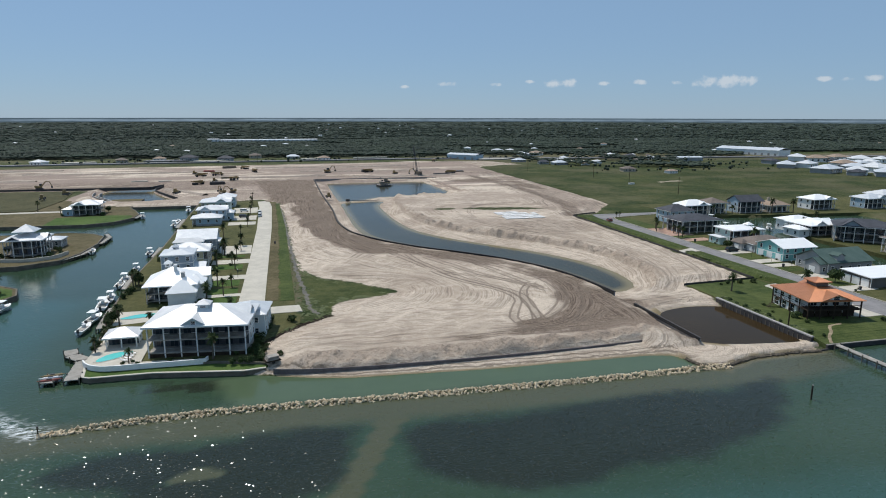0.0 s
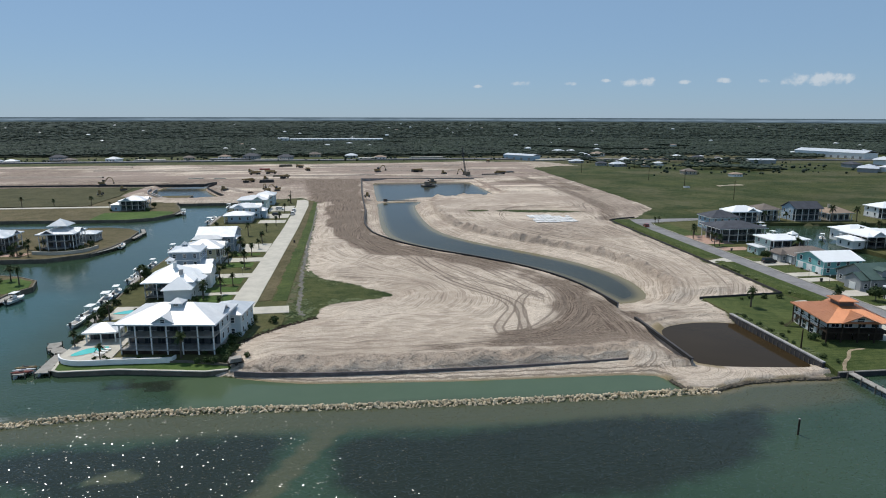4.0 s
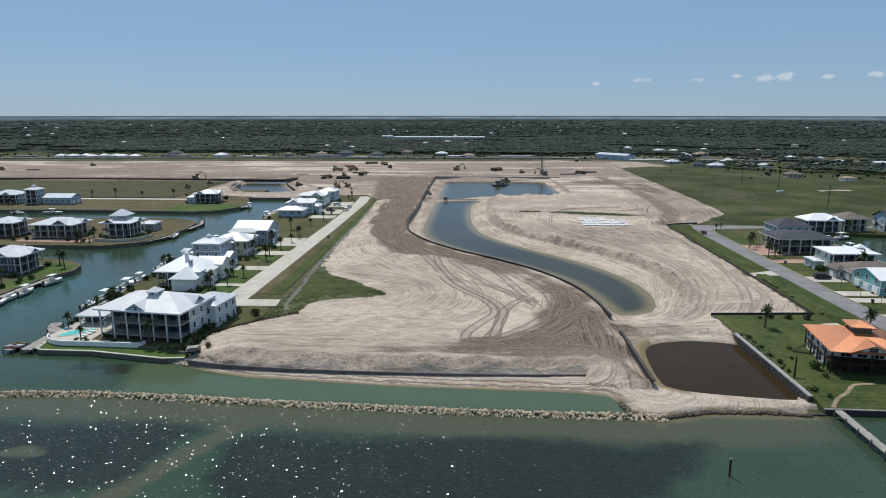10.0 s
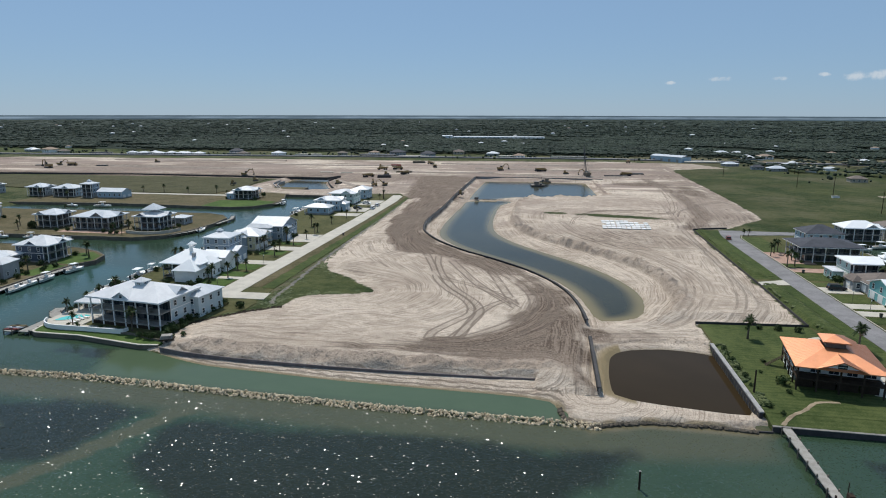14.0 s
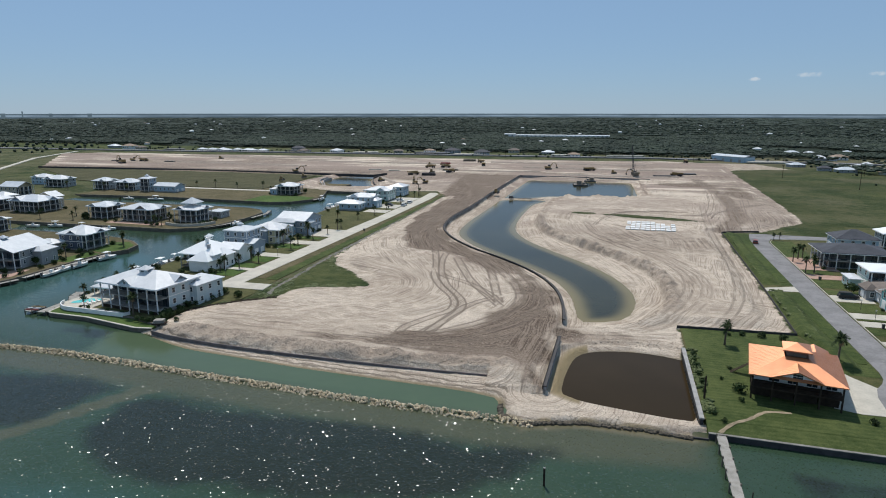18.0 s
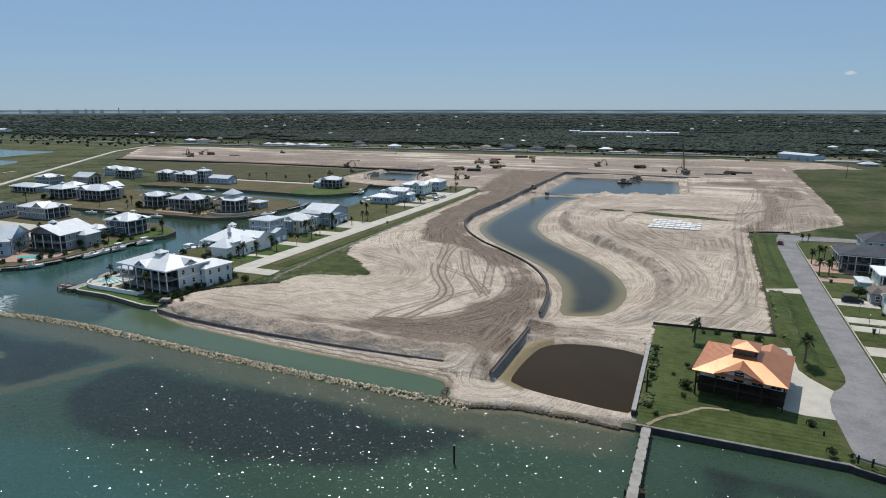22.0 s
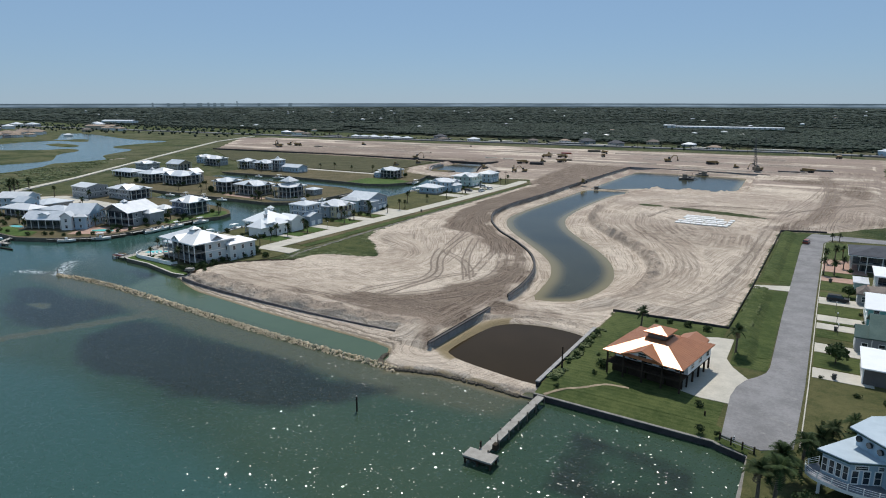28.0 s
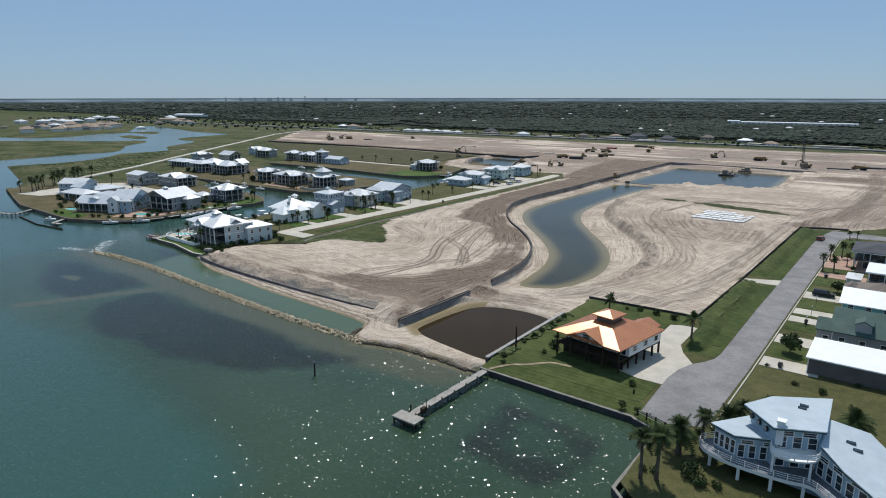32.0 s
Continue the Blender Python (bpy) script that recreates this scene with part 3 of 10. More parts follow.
EAST_LAND = [(120.3, 115.5), (151.6, 115.2), (157, 111.5), (156.9, 108.2), (157.4, 94), (166, 86), (300, 83), (300, 292), (262, 292), (262, 272), (224, 282), (202.5, 282), (202.5, 150), (220, 148), (221.5, 228), (243, 256), (300, 246), (300, 80.5)]
MARSH = curve([(-700, 30), (-420, 120), (-378, 215), (-380, 255), (-402, 290), (-421, 308), (-411, 343), (-431, 362), (-467, 381), (-508, 440), (-545, 444), (-560, 446), (-590, 480), (-606, 555), (-665, 556), (-710, 560), (-808, 589), (-920, 615), (-935, 592), (-848, 540), (-764, 484), (-745, 430), (-728, 372), (-752, 342), (-1000, 250)], 12, True)
MARSH_ISLE = curve([(-560, 130), (-450, 190), (-439, 240), (-447, 288), (-447, 318), (-510, 358), (-530, 382), (-548, 402), (-582, 412), (-596, 380), (-625, 360), (-662, 343), (-690, 312), (-800, 220)], 12, True)
MARSH_ISLE2 = curve([(-680, 434), (-691, 455), (-637, 451), (-609, 430), (-637, 423)], 8, True)
MARSH_ISLE3 = curve([(-750, 494), (-759, 523), (-736, 522), (-700, 496), (-720, 482)], 8, True)
EAST_CANAL = [(202.5, 150), (222, 148), (222.5, 228), (245, 254), (300, 245), (300, 270), (245, 275), (222, 281), (202.5, 281)]
SITE = SHORE[:-1] + [(119.6, 114), (119.6, 163.8), (146.2, 165.4), (147.2, 206), (148.6, 300.5), (166, 306.5), (190, 337), (194, 399), (200, 621), (238, 640), (258, 643), (236, 700), (149, 710), (0, 694), (-184, 693), (-531, 672), (-560, 640), (-420, 480), (-350, 486), (-168, 487), (-128, 484), (-128, 432), (-110, 400), (-80, 391), (-46, 391), (-30, 403), (-11, 408)] \
    + curve([(-3, 392), (0.5, 349), (2, 261), (5, 219), (10, 204), (22.5, 192), (31, 180), (27, 176.5), (14, 173), (11, 162.5), (4.3, 157), (-1.8, 150.5), (-6.5, 143.5), (-6.5, 137), (-4, 134)], 4.0)
POND_W = curve([(-112, 505), (-98, 509), (-84, 508), (-85, 478), (-76, 452), (-64, 424), (-80, 418), (-97, 420), (-112, 445), (-118, 468)], 6.0, True)


def wood_edge(x):
    return np.interp(x, [-2000, -1300, -700, -450, -250, 0, 160, 260, 300, 320, 418, 450, 520, 700, 1200, 3000], [900, 840, 850, 830, 830, 815, 800, 745, 640, 520, 522, 620, 690, 780, 700, 500])


# lines that graders and trucks have followed
FLOW = [[(0, 131), (20, 128.5), (45, 127), (80, 126.5)],
        [(2, 142), (20, 139), (44, 139), (60, 143), (70, 150)],
        [(8, 207), (22, 199), (36, 190), (41, 178), (36, 166), (22, 158), (8, 154)],
        [(20, 300), (18, 262), (24, 238), (36, 216), (48, 196), (54, 176), (48, 160), (34, 150)],
        [(54, 236), (66, 218), (75, 200), (80, 184), (80, 168), (75, 154), (64, 143), (46, 138)],
        [(104, 156), (118, 168), (126, 192), (125, 214), (116, 238), (104, 260), (92, 284), (86, 320), (90, 345), (112, 352), (140, 350)],
        [(96, 155), (120, 160), (136, 182), (141, 214), (143, 250), (144, 285), (148, 340), (156, 440), (160, 560)],
        [(100, 330), (116, 312), (134, 300), (146, 270)],
        [(64, 400), (110, 400), (150, 396), (190, 390)],
        [(126, 420), (130, 470), (134, 540)],
        [(-500, 640), (-300, 610), (-100, 590), (60, 590), (230, 660)],
        [(-160, 520), (-80, 540), (0, 520), (18, 440), (16, 380), (18, 320)]]
# tyre tracks: points, half gauge, strength
TRACKS = [([(38, 232), (41.3, 222.1), (46, 206), (48.9, 193.6), (54.7, 181.5), (61, 171.3), (63, 161), (59, 152), (55.7, 145), (55.5, 141), (58.4, 139)], 1.0, 1.0),
          ([(44, 228), (46, 214), (50.5, 197), (55.5, 184.2), (63.5, 170), (65.3, 160.3), (62.8, 147.6), (59.8, 139)], 1.0, 1.0),
          ([(76, 178), (70.7, 172.9), (66.6, 165.6), (64.1, 156.1), (62.5, 144), (61, 138)], 1.0, 0.95),
          ([(49, 199), (52.7, 193.6), (62.9, 186.2), (71.4, 175.6), (75, 168)], 1.0, 0.7),
          ([(49, 222), (51.7, 214.9), (58, 199), (64.3, 185.4), (76.2, 165.1)], 1.1, 0.8),
          ([(62, 212), (65.4, 203.4), (70, 186), (74.7, 167.7)], 1.1, 0.8),
          ([(56, 226), (64, 210), (72, 198), (78, 182), (79, 168), (74, 155), (64, 143), (50, 134)], 1.2, 0.7),
          ([(60, 230), (70, 213), (79, 196), (84, 178), (84, 162), (78, 148), (68, 136)], 1.2, 0.6),
          ([(42, 246), (34, 262), (27, 285), (24, 320), (23, 370), (20, 420)], 1.3, 0.8),
          ([(36, 244), (28, 262), (21, 285), (19, 320), (18, 370)], 1.3, 0.8),
          ([(30, 240), (22, 258), (15, 285), (12, 330)], 1.3, 0.7),
          ([(23, 222), (27, 230), (34, 240)], 1.0, 0.7),
          ([(26, 220), (32, 228), (42, 236)], 1.0, 0.6),
          ([(18, 140), (36, 143), (52, 152), (62, 166)], 1.1, 0.3),
          ([(30, 133), (48, 134), (66, 133), (86, 136)], 1.2, 0.6),
          ([(44, 137), (60, 137), (76, 141), (88, 150)], 1.2, 0.6),
          ([(104, 158), (116, 168), (124, 190), (126, 212), (120, 236), (108, 258), (96, 280), (90, 310)], 1.2, 0.5),
          ([(108, 158), (122, 172), (130, 194), (130, 216), (122, 242)], 1.2, 0.4),
          ([(116, 157), (130, 168), (139, 196), (143, 240), (144, 285), (146, 330), (150, 380)], 1.2, 0.5),
          ([(100, 156), (124, 160), (140, 178), (144.5, 210), (145.5, 250), (147, 296)], 1.2, 0.4),
          ([(92, 152), (104, 154), (118, 156)], 1.2, 0.5),
          ([(144, 300), (128, 290), (118, 270), (122, 246), (132, 226)], 1.2, 0.3)]
# edge of the churned brown soil, west of the pond wall
BROWN_EDGE = [(8, 520), (10, 420), (6, 350), (9, 300), (14, 262), (25, 233), (40, 225.6), (49, 221.4), (64, 203), (72, 197), (77, 178), (74, 162), (70, 152), (60, 141), (46, 137), (30, 133.5), (50, 130), (76, 129), (92, 119)]


def flow_field(X, Y):
    """Distance across and along the nearest grader line."""
    best, second, u, v = np.full(X.shape, 1e9), np.full(X.shape, 1e9), np.zeros(X.shape), np.zeros(X.shape)
    for i, line in enumerate([WALL_LINE[::2]] + [curve(f, 5.0) for f in FLOW]):
        d, arc = seg_dist(X, Y, line, False)
        w = d + 9.0 * (vnoise(X + 37 * i, Y + 11 * i, 22) - 0.5) + 3.0 * (vnoise(X + 17 * i, Y, 6) - 0.5)
        near = w < best
        second = np.where(near, best, np.minimum(second, w))
        best, u, v = np.where(near, w, best), np.where(near, d + 40 * i, u), np.where(near, arc + 70 * i, v)
    return u, v, 1 - smooth(second - best, 0.4, 2.2)


def track_mask(X, Y, layer):
    """Distance to the nearest tyre track's middle, and that track's strength."""
    best, amp_of = np.full(X.shape, 9.0), np.zeros(X.shape)
    for i in layer:
        pts, half, amp = TRACKS[i]
        P = np.array(pts)
        box = (X > P[:, 0].min() - 6) & (X < P[:, 0].max() + 6) & (Y > P[:, 1].min() - 6) & (Y < P[:, 1].max() + 6)
        x, y = X[box], Y[box]
        d, arc = seg_dist(x, y, curve(pts, 3.0), False)
        d = (d + 0.3 * (vnoise(x + 31 * i, y, 9) - 0.5)) / half
        near = d < best[box]
        fade = amp * smooth(vnoise(x, y + 13 * i, 8) + 0.3, 0.25, 0.6) * smooth(np.minimum(arc, arc.max() - arc), 0.5, 5)
        best[box] = np.where(near, d, best[box])
        amp_of[box] = np.where(near, fade, amp_of[box])
    return best, amp_of


FENCE_LINE = [(-4, 128.6), (2, 127), (15, 125.3), (33, 124.3), (50, 123.9), (66, 124.0), (80.3, 124.6)]


def outline_z(X, Y):
    """Height of the ground and the masks of its soils."""
    main = sdf(X, Y, MAIN_LAND)
    inset = np.maximum.reduce([sdf(X, Y, p) - 2.0 for p in (P2_LAND, P3_LAND, P4_LAND)])
    d = np.maximum(main, inset)
    far = np.hypot(X - 50, Y - 250)
    z = np.clip(d * 0.45, -1.6, 0.75) + 0.55 * smooth(d, 2.5, 5)
    natural = smooth(X, -12, 0) * smooth(-X, -118, -100) * smooth(-Y, -170, -140)
    site = sdf(X, Y, SITE)
    lumps = (vnoise(X, Y, 2.3) - 0.5) + 0.7 * (vnoise(X, Y, 1.1) - 0.5) + 1.2 * (vnoise(X + 40, Y, 5.5) - 0.5)
    top = 1.40 + 1.10 * smooth(site, 3.4, 8.0) * smooth(-site, -400, -60)
    z = np.where(d > 3, np.maximum(z, np.minimum(top, 1.2 + (d - 3) * 0.5)), z)
    # the front bank: beach, fence, rough slope, crest
    shore, _ = seg_dist(X, Y, SHORE[:-8], False)
    behind = Y - np.interp(X, [p[0] for p in FENCE_LINE], [p[1] for p in FENCE_LINE])
    bank = smooth(behind, 0.4, 1.8) * (1 - smooth(behind, 4.6, 6.8)) * smooth(site, 0, 3) * smooth(X, -6, -2) * smooth(-X, -88, -79) * smooth(-Y, -165, -140)
    z = z + bank * 0.28 + bank * lumps * 0.75
    z = np.where((behind < 0.35) & (X > -6) & (X < 80.5) & (main > 0), np.minimum(z, np.minimum(0.08 + shore * 0.16, 0.85)), z)
    z = z + (site > 0) * (0.12 * lumps) * smooth(-far, -700, -300) * smooth(d, 3, 6)
    # strand in front of the brown pond
    strand = (X > 84) & (X < 121) & (Y < 119.5)
    z = np.where(strand, np.clip((main + 1.6 * (vnoise(X, Y, 2.4) - 0.5)) * 1.0 - 0.3, -1.6, 0.8) + 0.22 * lumps * smooth(main, 0.5, 2), z)
    z = z + (X < 91.8) * (Y > 121) * (0.55 * lumps + 0.2) * (1 - smooth(np.hypot((X - 86.5) / 1.1, (Y - 129) / 1.7), 2.5, 6.5))
    # ponds
    basin, ps, pn = sdf(X, Y, BASIN), sdf(X, Y, POND_S), sdf(X, Y, POND_N)
    pond = np.maximum(ps, pn)
    wl, arc = seg_dist(X, Y, WALL_LINE + WALL_NORTH[1:], False)
    low = np.where(pond > 0, -pond * 0.25, np.clip(-pond, 0, 9) / 9 * 1.0 + 0.06)
    low = np.clip(low, -1.6, 1.0)
    blend = smooth(basin, -0.6, 0.9)
    scarp = smooth(basin, -4.5, -1) * (1 - smooth(basin, 0.0, 1.8)) * (wl > 9) * smooth(Y, 168, 180)
    berm = np.exp(-((basin + 2.2) / 1.6) ** 2) * (wl > 12) * smooth(Y, 172, 196) * (1 - smooth(Y, 330, 350)) * (X > 60)
    z = z * (1 - blend) + low * blend + scarp * (lumps * 1.15 + 0.2) + berm * (0.55 + 0.5 * lumps)
    dam = (np.abs(Y - 393.5 - (X - 50) * 0.02) < 1.6) & (X > 28) & (X < 66)
    z = np.where(dam, 0.45, z)
    cross = smooth(X, 90, 94) * smooth(-X, -121, -117) * smooth(Y, 143, 147) * smooth(-Y, -169, -163)
    z = np.where(cross > 0, z * (1 - cross) + np.minimum(z, 1.15 + 0.12 * lumps) * cross, z)
    brown = sdf(X, Y, BROWN)
    z = np.where(brown > -6, np.minimum(z, np.clip(-brown, -4, 1.3) * 0.45 + 0.02 + smooth(-brown + 0.5 * lumps, 3.4, 4.6) * (1.2 + 0.3 * lumps) + np.clip(-brown - 1.3, 0, 2) * 0.06), z)
    pw = sdf(X, Y, POND_W)
    z = np.where(pw > -5, np.minimum(z, np.clip(-pw, -4, 5) * 0.4), z)
    marsh = np.minimum(sdf(X, Y, MARSH), -np.maximum.reduce([sdf(X, Y, p) for p in (MARSH_ISLE, MARSH_ISLE2, MARSH_ISLE3)]))
    z = np.where(marsh > -12, np.minimum(z, np.clip(-marsh * 0.12, -1.5, 1.2)), z)
    ec = sdf(X, Y, EAST_CANAL)
    z = np.where(ec > -3.5, -1.5, z)
    # soils
    west = (X < np.interp(Y, [p[1] for p in WALL_LINE], [p[0] for p in WALL_LINE])) & (Y < 520)
    u, v, seam = flow_field(X, Y)
    ruts = {}
    for name, layer in (("a", (0, 3, 6, 8, 12, 14, 16, 20)), ("b", (1, 4, 7, 9, 11, 17, 19)), ("c", (2, 5, 10, 13, 15, 18, 21))):
        tkd, trk = track_mask(X, Y, layer)
        trk = trk * (site > 0) * (bank < 0.2)
        z = z - 0.10 * trk * np.exp(-((tkd - 1.0) / 0.5) ** 2)
        ruts["tkd_" + name], ruts["trk_" + name] = tkd, trk
    soil = sdf(X, Y, BROWN_EDGE + WALL_LINE[1:]) + 5.0 * (vnoise(X, Y, 8) - 0.5)
    dirt = smooth(soil, -3, 5) * np.interp(Y, [118, 150, 200, 235, 300], [0.80, 0.74, 0.66, 0.85, 1.2])
    dirt = np.maximum(dirt, 0.9 * (1 - smooth(np.hypot((X - 87) / 0.7, Y - 141) + 6 * (vnoise(X, Y, 5) - 0.5), 3, 11)) * west)
    dirt = np.maximum(dirt, 0.95 * (1 - smooth(np.hypot((X - 62) / 2.4, Y - 139.5), 1.5, 5)) * west)
    dirt = np.maximum(dirt, 0.5 * bank * smooth(X, 20, 60))
    dirt = np.maximum(dirt, 0.34 * smooth(vnoise(X, Y, 26) + 0.4 * vnoise(X, Y, 9), 0.75, 1.0) * (site > 4))
    dirt = np.maximum(dirt, 0.42 * (1 - smooth(np.hypot((X - 118) / 1.3, Y - 268), 14, 34)))
    dirt = np.maximum(dirt, 0.95 * smooth(-np.abs(X - 8 + (Y - 430) * 0.12), -26, -8) * (Y > 380) * (Y < 520))
    dirt = np.maximum(dirt, 0.55 * smooth(vnoise(X, Y * 2.2, 60), 0.45, 0.7) * (site > 0) * smooth(Y, 400, 470))
    dirt = np.maximum(dirt, 0.4 * smooth(X + 14 * (vnoise(X, Y, 30) - 0.5), 138, 168) * (site > 0) * smooth(Y, 300, 330))
    dirt = np.maximum(dirt, 0.75 * (np.abs(Y - 495) < 9) * (X < -80))
    dirt = np.maximum(dirt, 0.72 * (1 - smooth(np.hypot(X - 94.5, (Y - 152) / 1.2), 2.5, 6)))
    rut, _ = seg_dist(X, Y, [(150, 304), (160, 330), (165, 370), (167, 430), (162, 520)], False)
    dirt = np.maximum(dirt, 0.6 * (1 - smooth(rut, 2, 9)))
    dirt = np.maximum(dirt, 0.8 * (1 - smooth(np.hypot((X - 152) / 1.6, Y - 480), 8, 20)))
    dirt = np.maximum(dirt, 0.7 * (1 - smooth(np.hypot((X - 178), (Y - 440) / 4), 4, 16)))
    damp = np.where(basin > 0.5, 0.42 * smooth(pond, -4.5, -0.5), 0)
    damp = np.maximum(damp, 0.9 * smooth(brown, -4.6, -1.6) * (X < 99) + 0.6 * smooth(brown, -1.5, 0))
    damp = np.maximum(damp, np.where((X > -4) & (X < 118) & (Y < 128), 0.9 * (1 - smooth(main, 0.0, 1.6)), 0))
    isl = np.maximum(1 - np.hypot((X - 119) / 19, (Y - 328 + (X - 119) * 0.23) / 4.0), 1 - np.hypot((X - 88) / 6, (Y - 334) / 3.0)) * 4
    sand = np.minimum(site, np.where(isl > -4, -isl, 50))
    dry = 0.35 - 0.02 * (X < -60) * (Y < 520) + (X > 190) * (0.45 * vnoise(X + 0.6 * Y, Y * 3, 70) + 0.25 * vnoise(X, Y, 25)) - 0.42 * (X > 190) * (Y < 660) + 0.3 * vnoise(X, Y, 35) - 0.4 * (X > 4) * (X < 34) * (Y < 205) * (Y > 155) + 0.3 * (X > -6) * (X < 5) * (Y > 175) * (Y < 400)
    wood = smooth(far, 700, 900) * (Y > 740)
    dry = dry - 0.3 * wood
    rubble = np.clip(bank * 1.1 + scarp * 1.2 + berm + 0.1 * strand + 0.5 * ((brown > -7) & (brown < -3) & (Y > 140)) + 0.3 * (1 - smooth(np.hypot((X - 82) / 1.3, Y - 130), 3, 12)), 0, 1)
    wrack = np.where((X > -6) & (X < 86) & (Y < 131), np.clip(main, -3, 20), 20)
    far_site = (0.4 * smooth(Y, 250, 320) + 0.6 * smooth(Y, 395, 450)) * (X < 200) + smooth(-X, 120, 200) * (Y > 440)
    bar, _ = seg_dist(X, Y, [(-411, 300), (-414, 312), (-405, 341), (-400, 360)], False)
    sand = np.where((shore < 9) & (X > -3) & (X < 120), np.maximum(sand, 8), sand)
    sand = np.where(strand & (main > -2), np.maximum(sand, 8), sand)
    blot = 1 - np.hypot((X - 308) / 22, (Y - 446 - (X - 308) * 0.3) / 5) + 0.9 * (vnoise(X, Y, 9) - 0.5)
    sand = np.where(blot > 0, 4.0, sand)
    sand = np.where(bar < 5, 6.0, sand)
    front = smooth(-Y, -175, -135) * (1 - smooth(X, 40, 62))
    return z, dict(front=front, seam=seam, wood=smooth(Y - np.maximum(wood_edge(X), np.where((X > 150) & (X < 520), 800, 0)), -10, 25), far=np.clip(far_site, 0, 1), wrack=wrack, rubble=rubble, sand=np.clip(sand, -30, 30), dirt=dirt, damp=damp, dry=dry * (1 - wood), u=u, v=v, **ruts, lush=(X > 185) * (X < 600) * (Y > 300) * (Y < 700) * (0.55 + 0.9 * (vnoise(X + 0.5 * Y, Y * 2.5, 55) - 0.4)))


def axis(core0, core1, step, lo, hi, grow):
    a = list(np.arange(core0, core1 + 0.01, step))
    s = step
    while a[-1] < hi:
        s *= grow
        a.append(min(a[-1] + s, hi))
    s = step
    while a[0] > lo:
        s *= grow
        a.insert(0, max(a[0] - s, lo))
    return np.array(a)


def grid_mesh(name, xs, ys, z, masks, material):
    ny, nx = len(ys), len(xs)
    X, Y = np.meshgrid(xs, ys)
    co = np.stack([X, Y, z], -1).reshape(-1, 3)
    i = np.arange((ny - 1) * (nx - 1))
    a = (i // (nx - 1)) * nx + i % (nx - 1)
    quads = np.stack([a, a + 1, a + nx + 1, a + nx], -1)
    m = bpy.data.meshes.new(name)
    m.vertices.add(len(co))
    m.vertices.foreach_set("co", co.ravel())
    m.loops.add(quads.size)
    m.loops.foreach_set("vertex_index", quads.ravel())
    m.polygons.add(len(quads))
    m.polygons.foreach_set("loop_start", np.arange(0, quads.size, 4))
    m.polygons.foreach_set("use_smooth", np.ones(len(quads), bool))
    for k, v in masks.items():
        m.attributes.new(k, "FLOAT", "POINT").data.foreach_set("value", v.ravel().astype(np.float32))
    m.materials.append(material)
    m.update()
    m.validate()
    return m


# ---------------- ground and water ----------------
GX, GY = axis(-20, 150, 0.55, -4950, 4950, 1.045), axis(106, 300, 0.55, 30, 4950, 1.03)
_X, _Y = np.meshgrid(GX, GY)
GZ, _masks = outline_z(_X, _Y)
structure("ground", grid_mesh("ground", GX, GY, GZ, _masks, SOIL), SOIL, "bare pale sand building site among green fields", "ground")


def ground_z(x, y):
    i = int(np.clip(np.searchsorted(GX, x) - 1, 0, len(GX) - 2))
    j = int(np.clip(np.searchsorted(GY, y) - 1, 0, len(GY) - 2))
    a, b = (x - GX[i]) / (GX[i + 1] - GX[i]), (y - GY[j]) / (GY[j + 1] - GY[j])
    return float((GZ[j, i] * (1 - a) + GZ[j, i + 1] * a) * (1 - b) + (GZ[j + 1, i] * (1 - a) + GZ[j + 1, i + 1] * a) * b)


BREAKWATER = curve([(-42, 111.6), (-33, 113), (-20, 113.6), (-8, 113.2), (5, 112.5), (20, 111.4), (34, 110.6), (48, 109.8), (66, 109), (82, 108.9), (91, 108.6)], 1.0)


BLOB = (-15.0, 92.5)      # pale sand hole in the weed


